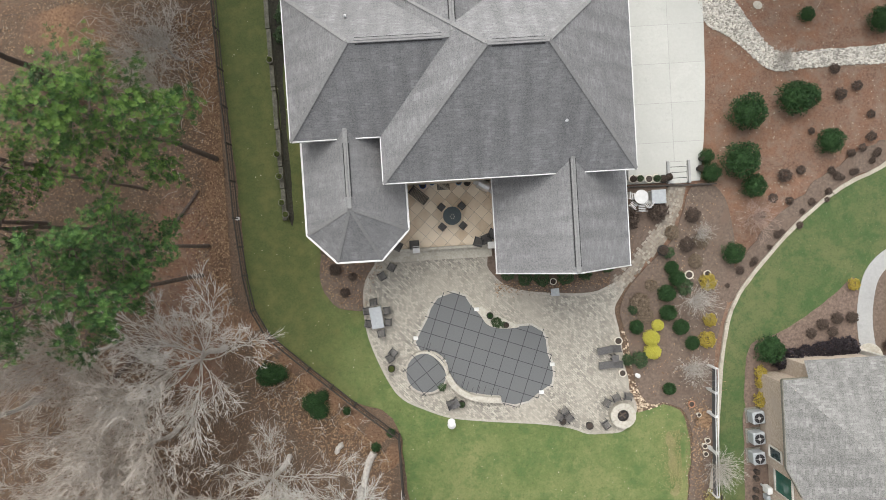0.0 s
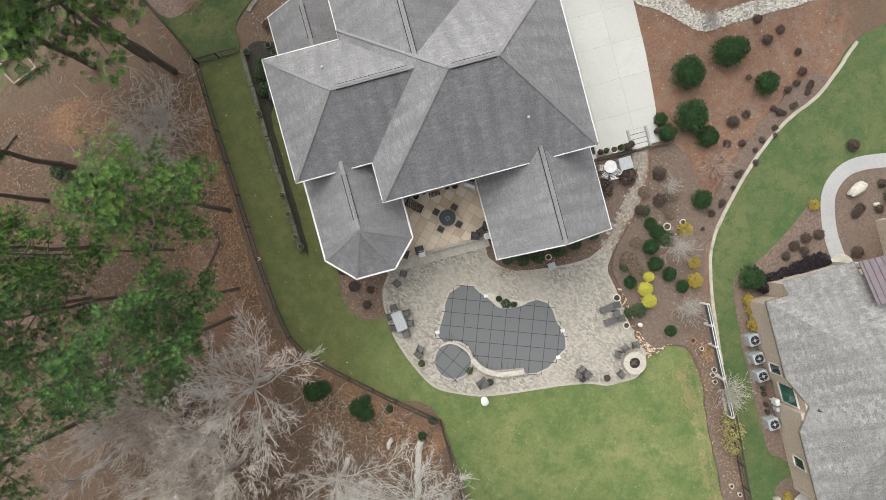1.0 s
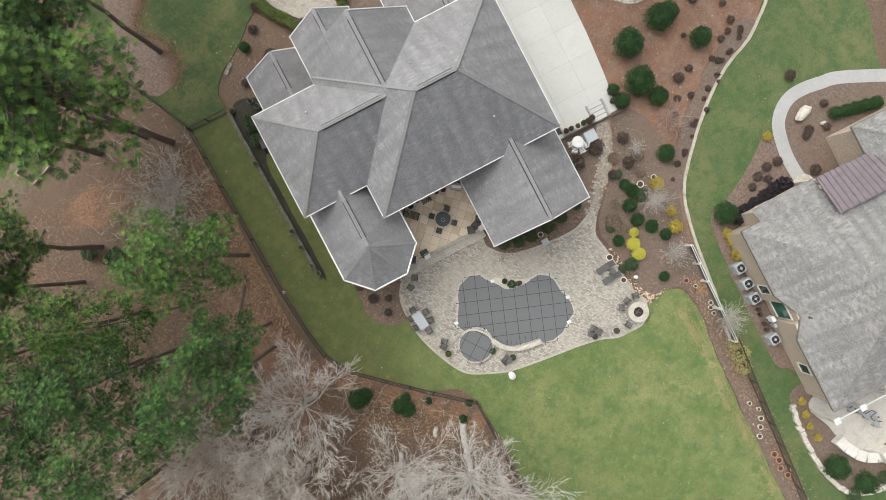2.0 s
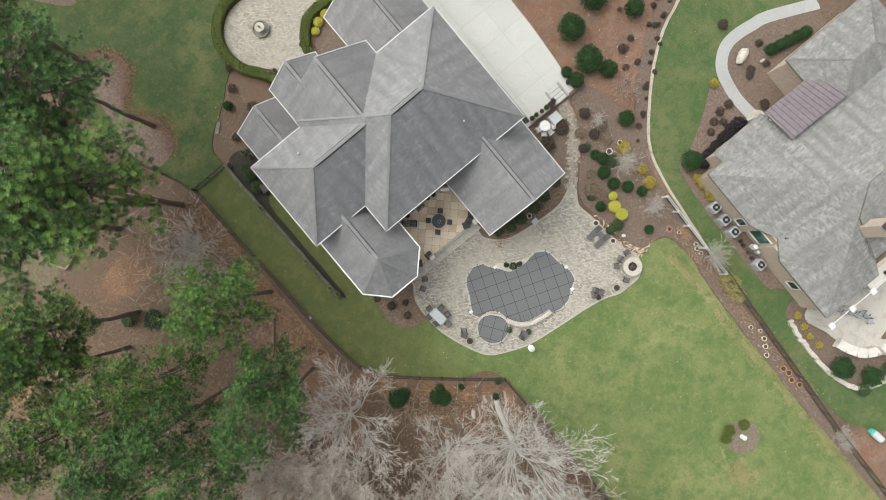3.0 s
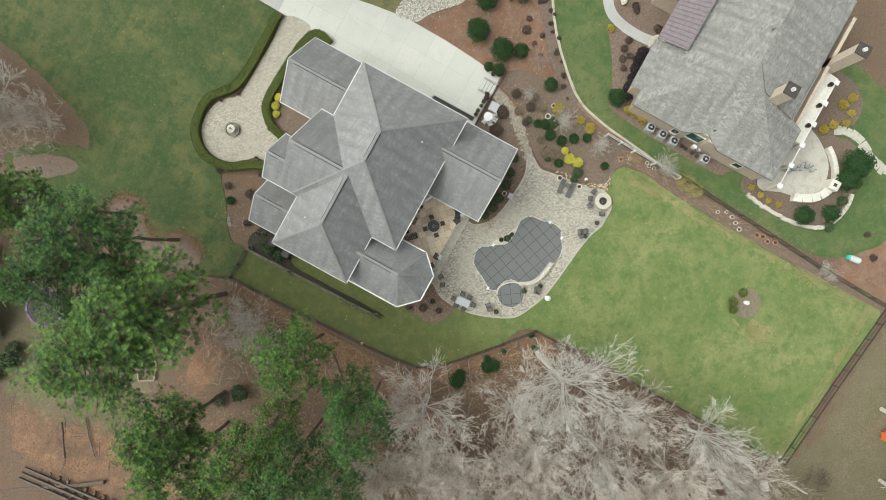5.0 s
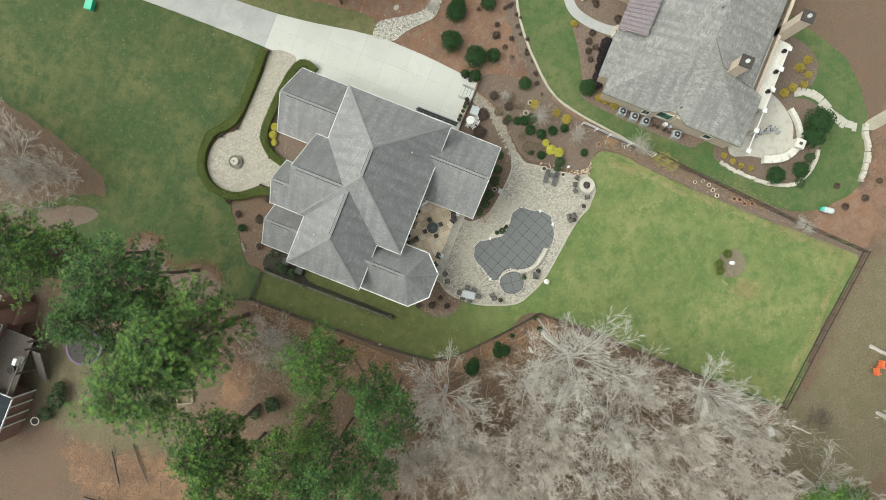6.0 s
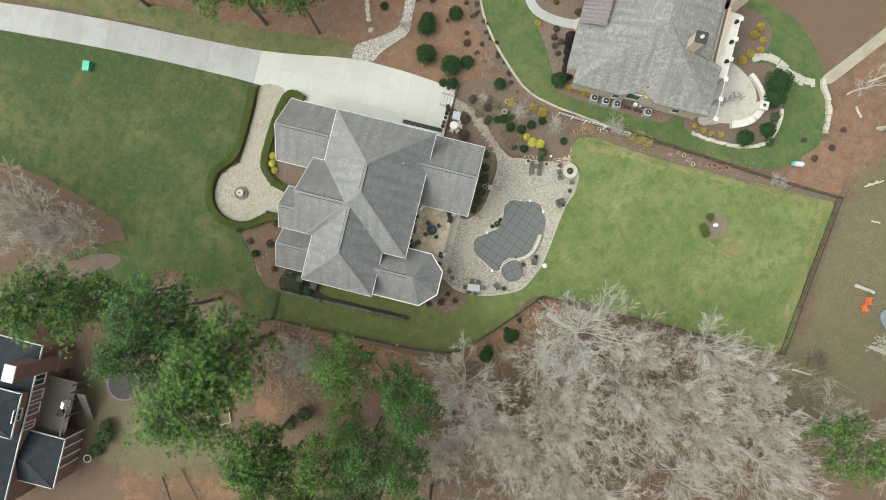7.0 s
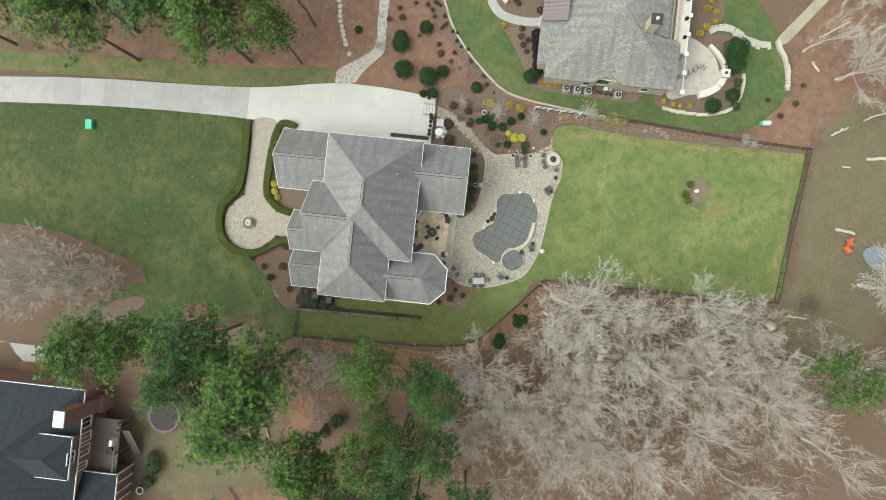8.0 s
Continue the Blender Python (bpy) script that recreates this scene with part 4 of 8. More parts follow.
for row in ((-11.1, 23.2, 1.0, 1.02, 10, 2, True), (-14.9, 23.8, 0.95, 0.85, 80, 2, True), (-11.3, 28.6, 0.9, 0.8, 30, 1, False), (-12.4, 31.4, 0.98, 1.1, 130, 0, False), (-13.4, 17.0, 0.98, 1.25, 200, 2, False), (-14.9, 18.2, 0.92, 0.85, 120, 0, False), (-18.4, 18.7, 0.95, 1.2, 77, 2, False),
            (-12.36, 7.23, 0.88, 0.86, 60, 3, False), (-13.2, 2.1, 0.76, 0.64, 150, 3, True), (-13.7, 0.36, 1.0, 0.72, 310, 3, True), (-16.58, 5.68, 0.98, 0.5, 20, 3, False), (-19.1, 3.4, 0.9, 0.76, 95, 3, True), (-18.6, -0.1, 1.0, 0.7, 170, 3, True),
            (-20.7, 7.0, 0.85, 0.8, 250, 3, False), (-21.4, 12.6, 0.82, 0.95, 340, 0, False), (-22.6, 4.0, 0.85, 0.7, 44, 2, True), (-25.2, 7.4, 0.85, 0.75, 5, 0, False), (-24.9, -3.6, 0.9, 0.9, 75, 3, True), (-23.8, 11.0, 0.85, 0.85, 130, 3, False), (-25.6, 1.4, 0.9, 0.8, 200, 3, True),
            (18.5, 25.45, 0.9, 1.15, 10, 2, False), (18.95, 19.7, 0.75, 0.8, 60, 1, False), (17.4, 38.2, 0.92, 1.1, 90, 2, False), (22.15, 21.2, 0.85, 0.9, 140, 1, False), (23.3, 18.6, 0.85, 0.8, 10, 0, False), (20.6, 31.5, 0.9, 1.2, 200, 2, True), (22.5, 36, 0.95, 1.1, 260, 0, False), (20.4, 44, 0.95, 1.1, 300, 2, False), (24.5, 28.5, 0.95, 1.1, 33, 0, True), (21.4, 27.8, 0.88, 1.15, 70, 2, False), (20.6, 38.6, 0.9, 1.15, 170, 2, True), (19.7, 48.2, 0.9, 1.1, 222, 0, False), (25.5, 42, 1, 1.1, 12, 1, False), (17.8, 52.5, 0.92, 1.0, 5, 0, False), (-8.4, -37.4, 0.8, 0.85, 15, 3, False)):
    pine(*row[:6], dark=row[6])

for x, y, s, w, r, k in ((-4.9, -13.2, 1.0, 1.0, 20, 0), (-12.7, -4.0, 0.85, 0.98, 70, 3), (-9.3, -11.0, 0.8, 0.92, 40, 1), (-3.5, -26.4, 0.75, 0.75, 130, 0), (-8.8, -18.9, 0.92, 1.0, 200, 1), (-16.3, -26.3, 0.9, 0.95, 310, 3), (-13.1, -34.4, 0.9, 0.95, 10, 1),
                         (-7.6, -25.0, 0.9, 1.0, 250, 2), (-11.8, -14.2, 0.85, 0.95, 220, 2), (-14.6, -19.4, 0.85, 0.95, 300, 5), (-5.6, -31.0, 0.75, 0.8, 30, 2), (-15.6, -8.6, 0.85, 1.0, 75, 2), (-14.2, -13.6, 0.85, 1.0, 190, 2), (-18.2, -10.8, 0.85, 1.0, 55, 2), (-18.6, -15.8, 0.85, 1.0, 155, 2), (-11.2, -22.6, 0.85, 1.0, 95, 2), (-9.4, -33.0, 0.8, 0.9, 215, 2), (-16.6, -6.0, 0.8, 0.9, 265, 2), (-5.2, -20.0, 0.75, 0.8, 160, 2), (-11.4, -28.2, 0.85, 0.95, 15, 2),
                         (-20.2, -12.5, 0.95, 0.9, 180, 5), (-19.6, -20.2, 0.95, 0.95, 240, 2), (-21.5, -31.5, 0.95, 0.95, 290, 5), (-17.0, -40.5, 0.95, 0.95, 66, 5), (-24.0, -6.5, 0.95, 0.95, 120, 5), (-26.5, -26.5, 1.0, 1.0, 166, 5), (-19.0, -3.4, 0.85, 0.8, 111, 2), (-24.5, -17.0, 0.9, 0.9, 12, 5),
                         (-7.8, -39.4, 0.85, 0.8, 50, 1), (0.6, -44.6, 0.9, 0.95, 90, 3), (-8.5, -46.5, 0.9, 0.9, 12, 2), (-2.5, -48.5, 0.9, 0.9, 77, 1), (22, -46.5, 0.9, 0.9, 100, 5), (25.85, -35.9, 0.75, 0.75, 140, 5), (23.0, -39.9, 0.8, 0.85, 40, 3), (18.95, -43.3, 0.75, 0.8, 230, 5), (31.5, -39.5, 0.7, 0.7, 310, 3), (28.5, -43, 0.9, 0.9, 180, 1), (11, -50, 0.9, 0.9, 220, 5), (31, -48, 0.9, 0.9, 18, 2),
                         (-7.0, 42.0, 0.7, 0.75, 15, 3), (-5.8, 45.6, 0.72, 0.75, 205, 2), (-6.9, 37.6, 0.5, 0.5, 60, 2), (-5.2, 50.5, 0.72, 0.7, 100, 1), (-9.2, 45.0, 0.75, 0.85, 300, 2), (-8.2, 39.6, 0.55, 0.6, 80, 2), (-8.6, 49.0, 0.75, 0.8, 20, 2), (-10.8, 39.0, 0.6, 0.55, 140, 5), (-14.0, 13.2, 0.5, 0.5, 10, 1), (-14.6, 10.8, 0.45, 0.45, 100, 2)):
    bare_tree(x, y, s, w, r, k)

# ---- shrubs, hedges, loose stones ----
def leaf_cloud(points, size, rng):
    verts, faces = [], []
    for p in points:
        n = Vector((rng.gauss(0, 1), rng.gauss(0, 1), rng.gauss(0.6, 0.8))).normalized()
        a = n.orthogonal().normalized()
        a.rotate(Matrix.Rotation(rng.uniform(0, 6.28), 3, n))
        b = n.cross(a)
        s = size * rng.uniform(0.7, 1.3)
        base = len(verts)
        verts.extend((p - a * s, p + b * s * 0.55, p + a * s, p - b * s * 0.55))
        faces.append((base, base + 1, base + 2, base + 3))
    return verts, faces


def bush_mesh(seed, leaves, size, material, lumps=0.25, core=0.0):
    rng = random.Random(seed)
    pts = []
    for _ in range(leaves):
        d = Vector((rng.gauss(0, 1), rng.gauss(0, 1), rng.gauss(0.25, 0.8))).normalized()
        if d.z < -0.35:
            d.z = -d.z
        r = (1 + lumps * noise.noise(d * 2.2 + Vector((seed, 0, 0))) + 0.6 * lumps * noise.noise(d * 5 + Vector((0, seed, 0)))) * rng.uniform(0.72, 1.0)
        pts.append(Vector((d.x * r, d.y * r, 0.75 + d.z * r)))
    v, f = leaf_cloud(pts, size, rng)
    if core:
        base = len(v)
        for i in range(7):
            for k in range(10):
                d = Vector((math.cos(0.6283 * k) * math.cos(0.45 * i - 1.2), math.sin(0.6283 * k) * math.cos(0.45 * i - 1.2), math.sin(0.45 * i - 1.2)))
                v.append(Vector((d.x * core, d.y * core, 0.75 + max(-0.7, d.z * core))))
        f += [(base + i * 10 + k, base + i * 10 + (k + 1) % 10, base + i * 10 + 10 + (k + 1) % 10, base + i * 10 + 10 + k) for i in range(6) for k in range(10)]
        f.append(tuple(range(base + 60, base + 70)))
    me = bpy.data.meshes.new("foliage")
    me.from_pydata([tuple(p) for p in v], [], f)
    me.materials.append(material)
    return me


M_BROWNSHRUB = leafy("winter_brown_leaves", (0.05, 0.036, 0.029), (0.12, 0.09, 0.07), 0.7)
M_DORMANT = leafy("dormant_tan_leaves", (0.1, 0.073, 0.05), (0.2, 0.155, 0.11), 0.8)
M_PURPLE = leafy("dark_purple_leaves", (0.014, 0.012, 0.014), (0.045, 0.035, 0.04), 0.6)
M_SHRUB = leafy("grey_green_leaves", (0.03, 0.055, 0.025), (0.075, 0.115, 0.05), 0.6)
BUSH = {"holly": bush_mesh(2, 3000, 0.06, M_HOLLY, 0.32, 0.68), "round": bush_mesh(4, 1800, 0.08, M_HOLLY, 0.1, 0.75), "gold": bush_mesh(6, 2200, 0.07, M_GOLD, 0.1, 0.75), "dull": bush_mesh(9, 800, 0.13, M_DULL_GOLD, 0.35),
        "brown": bush_mesh(11, 800, 0.14, M_BROWNSHRUB, 0.3), "wispy": bush_mesh(29, 330, 0.11, leafy("yellow_olive_leaves", (0.2, 0.18, 0.06), (0.4, 0.36, 0.14), 0.6), 0.4), "dormant": bush_mesh(23, 900, 0.13, M_DORMANT, 0.2), "purple": bush_mesh(13, 1300, 0.12, M_PURPLE, 0.2), "soft": bush_mesh(17, 900, 0.13, M_SHRUB, 0.35), "boxwood": bush_mesh(19, 900, 0.12, M_BOX, 0.15)}
BUSH_LABEL = {"holly": "dark glossy holly bush in pine straw", "round": "clipped round dark green shrub", "gold": "bright golden-yellow rounded shrub", "dull": "dull gold winter shrub", "brown": "low brown dormant shrub in the bed",
              "wispy": "sparse yellow-olive shrub by the fence", "dormant": "low tan dormant perennial mound in the bed", "purple": "dark purple clipped shrub against the wall", "soft": "loose grey-green shrub in brown mulch", "boxwood": "olive green clipped boxwood"}


def bush(kind, x, y, r, tall=1.0, turn=0):
    ob = new("shrub", BUSH[kind])
    ob.location, ob.rotation_euler, ob.scale = (x, y, 0.0), (0, 0, radians(turn + 40 * x)), (r, r * 0.95, r * tall)
    tagged(ob, BUSH_LABEL[kind], "shrub", kind + " shrubs")


for x, y, r in ((19.15, 8.0, 1.08), (22.0, 8.65, 1.0), (22.85, 8.75, 0.75), (18.6, 5.2, 1.1), (19.45, 3.65, 0.72), (24.1, 6.05, 0.78), (18.05, -0.25, 0.66), (23.2, 13.6, 0.45), (27.5, 13.0, 0.8), (-10.0, -5.75, 0.72), (-9.4, -5.75, 0.55), (-7.5, -7.6, 0.62), (-7.15, -8.05, 0.6), (-5.55, -8.3, 0.26), (-6.9, -7.3, 0.35), (19.85, -6.1, 0.85), (24.9, -28.1, 1.35), (23.4, -28.2, 1.1), (18.6, -26.3, 0.9), (20.0, -28.4, 0.8), (16.95, 4.6, 0.6), (16.8, 5.6, 0.45), (-3.95, -10.6, 0.3), (-3.0, -9.8, 0.28)):
    bush("holly", x, y, r, 0.95)
for x, y, r in ((14.68, -1.55, 0.5), (14.0, -2.42, 0.55), (14.03, -3.6, 0.52), (14.76, -4.5, 0.5), (15.4, -5.5, 0.45), (13.9, -8.2, 0.4), (12.1, -4.35, 0.45), (-5.5, 20.6, 0.42), (14.4, -0.9, 0.42)):
    bush("round", x, y, r, 0.9)
for x, y, r in ((13.4, -4.32, 0.38), (12.94, -5.03, 0.52), (12.97, -5.86, 0.52), (10.45, 21.45, 0.35), (9.6, 21.5, 0.4), (8.75, 21.5, 0.42), (5.0, 21.3, 0.4), (4.2, 21.15, 0.42), (3.55, 20.75, 0.36)):
    bush("gold", x, y, r, 0.85)
for x, y, r in ((16.5, -1.9, 0.5), (16.55, -4.2, 0.4), (16.3, -5.35, 0.5), (19.45, -7.55, 0.38), (19.45, -8.2, 0.36), (19.4, -9.2, 0.5), (18.7, -21.1, 0.3), (18.5, -22.1, 0.3), (18.4, -23.0, 0.28), (18.5, -24.0, 0.3), (25.35, -2.6, 0.36), (30.4, -25.2, 0.42), (29.4, -24.75, 0.45), (29.1, -25.8, 0.36), (27.35, -24.85, 0.42), (28.05, -25.8, 0.36), (26.55, -24.25, 0.45)):
    bush("dull", x, y, r, 0.9)
for x, y, r in ((21.5, 4.18, 0.4), (22.54, 4.45, 0.28), (24.73, 3.98, 0.25), (25.64, 5.28, 0.25), (26.33, 5.57, 0.25), (26.87, 6.21, 0.3), (20.76, 2.87, 0.28), (21.77, 2.64, 0.25), (25.12, 8.84, 0.35), (24.85, 10.36, 0.3), (26.15, 9.28, 0.3), (23.32, 6.76, 0.2), (26.93, 7.56, 0.25), (27.16, 5.19, 0.25), (24.4, 4.34, 0.22), (20.04, 1.9, 0.25), (11.95, 2.15, 0.62), (13.72, 2.52, 0.62), (15.85, 2.15, 0.45), (15.4, 0.4, 0.45),
                (23.4, -4.9, 0.35), (24.3, -4.6, 0.35), (24.0, -5.4, 0.3), (22.7, -5.4, 0.3), (25.2, -4.6, 0.35), (-3.5, 22.9, 0.35), (-4.1, 19.3, 0.45), (-4.4, 21.5, 0.35), (-1.9, 19.25, 0.4), (-6.6, 18.3, 0.35), (-5.7, 0.2, 0.36), (-5.2, -1.2, 0.3), (-6.2, 1.4, 0.3), (-4.7, -0.3, 0.26), (18.4, -34.0, 0.35), (20.0, -32.5, 0.3), (19.9, -35.5, 0.35), (22.0, -36.2, 0.3), (28.9, 0.6, 0.4), (27.95, -3.9, 0.3), (27.4, -6.4, 0.4), (30.2, -2.4, 0.3), (28.3, -3.6, 0.35), (29.6, -4.0, 0.3)):
    bush("brown", x, y, r, 0.75)
for k in range(17):
    u = k / 16
    bush("brown", 27.3 - 9.3 * u + 0.25 * math.sin(k * 2.3), 5.1 - 7.2 * u ** 1.15 + 0.25 * math.cos(k * 1.7), 0.2 + 0.08 * math.sin(k * 3.1), 0.7)
for x, y, r in ((16.1, -15.6, 0.75), (15.9, -16.6, 0.65), (16.2, -14.9, 0.5)):
    bush("wispy", x, y, r, 0.9)
for x, y, r in ((12.45, -2.9, 0.6), (12.75, -3.7, 0.5), (13.2, -1.9, 0.4), (14.6, 1.2, 0.45), (16.3, 0.6, 0.5), (15.9, -0.6, 0.45)):
    bush("dormant", x, y, r, 0.45)
for x, y, r in ((24.6, -6.25, 0.6), (23.9, -6.3, 0.62), (23.1, -6.45, 0.62), (22.2, -6.5, 0.5), (21.3, -6.75, 0.62), (20.6, -6.9, 0.5)):
    bush("purple", x, y, r, 1.1)
for x, y, r in ((12.2, -6.3, 0.5), (12.0, -3.3, 0.3), (14.3, 0.0, 0.35), (15.1, -2.1, 0.5), (5.6, -1.0, 0.45), (6.6, -1.05, 0.5), (8.0, -1.05, 0.5), (9.2, -0.9, 0.45), (10.6, -0.6, 0.4), (4.6, -0.7, 0.4), (11.5, -6.3, 0.35), (18.9, -29.0, 0.5), (21.6, -28.9, 0.5), (-7.75, 15.3, 0.5), (-7.85, 14.2, 0.5), (-7.7, 15.95, 0.35), (0.2, -7.2, 0.3), (-20.7, 11.3, 0.8), (-22.2, 12.6, 0.6), (-27.2, 31.6, 0.7), (-28.3, 31.4, 0.9), (-30, 32, 0.7), (4.2, -3.75, 0.22), (3.75, -3.55, 0.33)):
    bush("soft", x, y, r, 0.8)
for x, y, r in ((9.8, -25.0, 0.44), (8.6, -24.6, 0.46), (8.0, -24.95, 0.42)):
    bush("boxwood", x, y, r, 0.9)

for x, y, s in ((15.5, -2.95, 1.0), (15.0, -7.0, 0.9), (16.35, -12.9, 1.1), (15.1, -30.3, 0.7), (14.9, -31.3, 0.6), (16.2, 1.0, 0.6), (21.5, 11.0, 0.6), (-9.2, 43.2, 1.0)):
    bare_tree(x, y, s, s * 1.05, 50 * x, 4, "small leafless ornamental tree with pale twigs")
bare_tree(19.35, 1.75, 0.8, 1.05, 30, 6, "low leafless shrub of pinkish twigs in pine straw")


def hedge(line, width, height, label):
    rng = random.Random(7)
    ob = thing("hedge", (line[0][0], line[0][1], 0), label, "hedge")
    line = curve_through(line, 0.3, False)
    part("hedge_core", ribbon(line, width * 0.8, 0.0, height * 0.9), M_BOX, ob, "dark inner twigs", True)
    pts = []
    for (x0, y0), (x1, y1) in zip(line, line[1:]):
        d = math.hypot(x1 - x0, y1 - y0) or 1
        nx, ny = -(y1 - y0) / d, (x1 - x0) / d
        for _ in range(int(d * 620)):
            u, s = rng.random(), rng.uniform(-1, 1)
            top = rng.random() < 0.62
            side = s * width / 2 if top else math.copysign(width / 2 * rng.uniform(0.85, 1.02), s)
            z = height * rng.uniform(0.9, 1.04) if top else height * rng.uniform(0.05, 1.0)
            x, y = x0 + (x1 - x0) * u, y0 + (y1 - y0) * u
            wob = 1 + 0.14 * noise.noise((x * 1.5, y * 1.5, 0))
            pts.append(Vector((x + nx * side * wob, y + ny * side * wob, z * (1 + 0.07 * noise.noise((x * 2, y * 2, 5))))))
    v, f = leaf_cloud(pts, 0.055, rng)
    mesh_part("foliage", v, f, M_BOX, ob, "", True)


hedge([(11.7, 25.0), (9.5, 24.95), (7.5, 24.95), (5.5, 25.0), (4.0, 25.3), (2.9, 26.1), (1.9, 26.85), (0.0, 27.0), (-1.8, 26.3), (-2.85, 24.9), (-3.05, 23.5), (-2.75, 22.1), (-1.9, 20.9), (-1.2, 19.5), (-1.1, 18.3)], 0.8, 0.6, "clipped olive green hedge curving round the court")
hedge([(11.6, 19.5), (11.95, 20.6), (11.6, 21.3), (9.8, 21.75), (7.2, 22.0), (4.2, 22.0), (3.1, 21.4), (2.3, 20.4), (2.0, 19.3), (1.9, 18.2)], 0.75, 0.6, "clipped olive green hedge along the front walk")


def stones(name, spots, size, material, label, category, kind="stuff", seed=1, flat=0.5):
    """Many small loose stones as one mesh."""
    rng = random.Random(seed)
    verts, faces = [], []
    for x, y, z in spots:
        s = size * rng.uniform(0.55, 1.35)
        base = len(verts)
        a0 = rng.uniform(0, 6.28)
        for k in range(5):
            a = a0 + 1.2566 * k
            r = s * rng.uniform(0.75, 1.1)
            verts.append((x + math.cos(a) * r, y + math.sin(a) * r * 0.8, z))
        verts.append((x + rng.uniform(-0.2, 0.2) * s, y, z + s * flat))
        faces += [(base + k, base + (k + 1) % 5, base + 5) for k in range(5)]
    ob = mesh_part(name, verts, faces, material)
    return tagged(ob, label, category, "", kind)


M_ROCK = leafy("pale_river_rock", (0.2, 0.185, 0.16), (0.62, 0.59, 0.52), 0.8)
M_TANROCK = leafy("tan_pebbles", (0.3, 0.22, 0.15), (0.66, 0.55, 0.42), 0.8)
M_GRAVEL = surface("path_grit", (0.3, 0.285, 0.25), (0.5, 0.475, 0.42), 9, relief=0.5)
ROCK_PATH = [(16.9, 15.5), (17.1, 14.3), (17.45, 13.45), (19.0, 12.45), (20.4, 11.1), (21.4, 10.5), (23.3, 10.55), (25.7, 10.6), (28.0, 10.6), (31, 10.9), (34, 11.6), (34, 12.6), (31, 11.95), (28.0, 11.65), (25.8, 11.6), (23.7, 11.55), (21.9, 11.5), (21.0, 12.05), (20.05, 13.3), (19.1, 14.8), (18.4, 15.6)]
rock_line = curve_through(ROCK_PATH, 0.4)
alone(part("gravel_path", slab(ragged(rock_line, 0.1), -0.1, 0.03), M_GRAVEL, None), "pale gravel path between planting beds", "path", kind="structure")
rng = random.Random(4)
spots = []
while len(spots) < 4200:
    x, y = rng.uniform(16.5, 34), rng.uniform(10, 16)
    if inside(x, y, rock_line):
        spots.append((x, y, 0.025))
stones("river_rock", spots, 0.105, M_ROCK, "loose white river rocks on the garden path", "rocks")
spots = [(12.55 + rng.gauss(0, 0.7), -8.6 + rng.gauss(0, 0.65), 0.0) for _ in range(420)] + [(11.9 + rng.gauss(0, 0.25), -5.6 + rng.gauss(0, 0.6), 0) for _ in range(160)]
stones("pebbles", [p for p in spots if not inside(p[0], p[1], patio_line)], 0.075, M_TANROCK, "tan pebbles scattered in the bed", "pebbles", seed=8)

step_mesh = bpy.data.meshes.new("stepping_stone")
bm = lathe([(0.0, 0.0), (0.3, 0.0), (0.3, 0.035), (0.26, 0.05), (0.0, 0.05)], 9, 0.8)
bm.to_mesh(step_mesh)
bm.free()
step_mesh.materials.append(M_STONE)
for i, (x, y) in enumerate(((26.9, 16.3), (26.41, 16.24), (25.79, 16.04), (25.2, 15.98), (24.65, 15.92), (24.1, 15.8), (23.53, 15.61), (23.0, 15.45), (22.53, 15.31), (22.0, 15.1), (21.54, 14.94), (20.5, 14.45), (14.33, -0.13), (14.69, -0.49), (14.94, -0.88))):
    ob = new("stepping_stone", step_mesh)
    ob.location, ob.rotation_euler = (x, y, -0.02), (0, 0, i * 1.1)
    tagged(ob, "cream stepping stone set in pine straw", "stepping stone", "stepping stones")

# ---- kerbs and walls ----
M_KERB = surface("buff_kerb_stone", (0.3, 0.27, 0.215), (0.44, 0.405, 0.33), 8, 1.2, (0.25, 0.215, 0.17))


def course(name, line, width, height, length, material, label, category, seed=3, jitter=0.03):
    """A row of separate stones along a line."""
    rng = random.Random(seed)
    pts = curve_through(line, 0.1, False)
    ob = thing(name, (pts[0][0], pts[0][1], 0), label, category, kind="structure")
    step = max(2, int(length / 0.1))
    i = 0
    while i < len(pts) - 2:
        n = min(len(pts) - 1, i + max(2, int(step * rng.uniform(0.8, 1.2))))
        a, b = pts[i], pts[n]
        h = height * rng.uniform(1 - jitter * 3, 1 + jitter * 3)
        d = math.dist(a, b)
        if d > 0.05:
            ux, uy = (b[0] - a[0]) / d * 0.008, (b[1] - a[1]) / d * 0.008
            s = rng.uniform(-jitter, jitter)
            bm = bmesh.new()
            bar(bm, (a[0] + ux + s, a[1] + uy, h / 2 - 0.02), (b[0] - ux + s, b[1] - uy, h / 2 - 0.02), width * rng.uniform(1 - jitter * 2, 1 + jitter * 2), h + 0.04)
            part("stone", bm, material, ob, "", True)
        i = n
    return ob


course("kerb", [(31.0, 7.2)] + KERB[1:] + [(16.2, -14.5)], 0.22, 0.13, 0.9, M_KERB, "buff stone kerb between bed and lawn", "kerb")
course("garden_wall_edging", [(17.95, -21.0), (17.72, -22.5), (17.65, -24.2), (17.75, -26), (18.2, -27.8), (19.0, -28.9), (20.3, -29.45), (21.6, -29.6), (22.6, -29.5)], 0.34, 0.3, 0.38, M_STONE, "low dry-laid cream stone edging of a bed", "stone edging", 5, 0.06)
course("garden_wall_boundary", [(26.7, -32.8), (25.8, -33.15), (24.6, -33.9), (23.0, -34.35), (21.2, -34.45)], 0.42, 0.4, 0.45, M_STONE, "low white stone boundary wall", "stone wall", 6, 0.08)
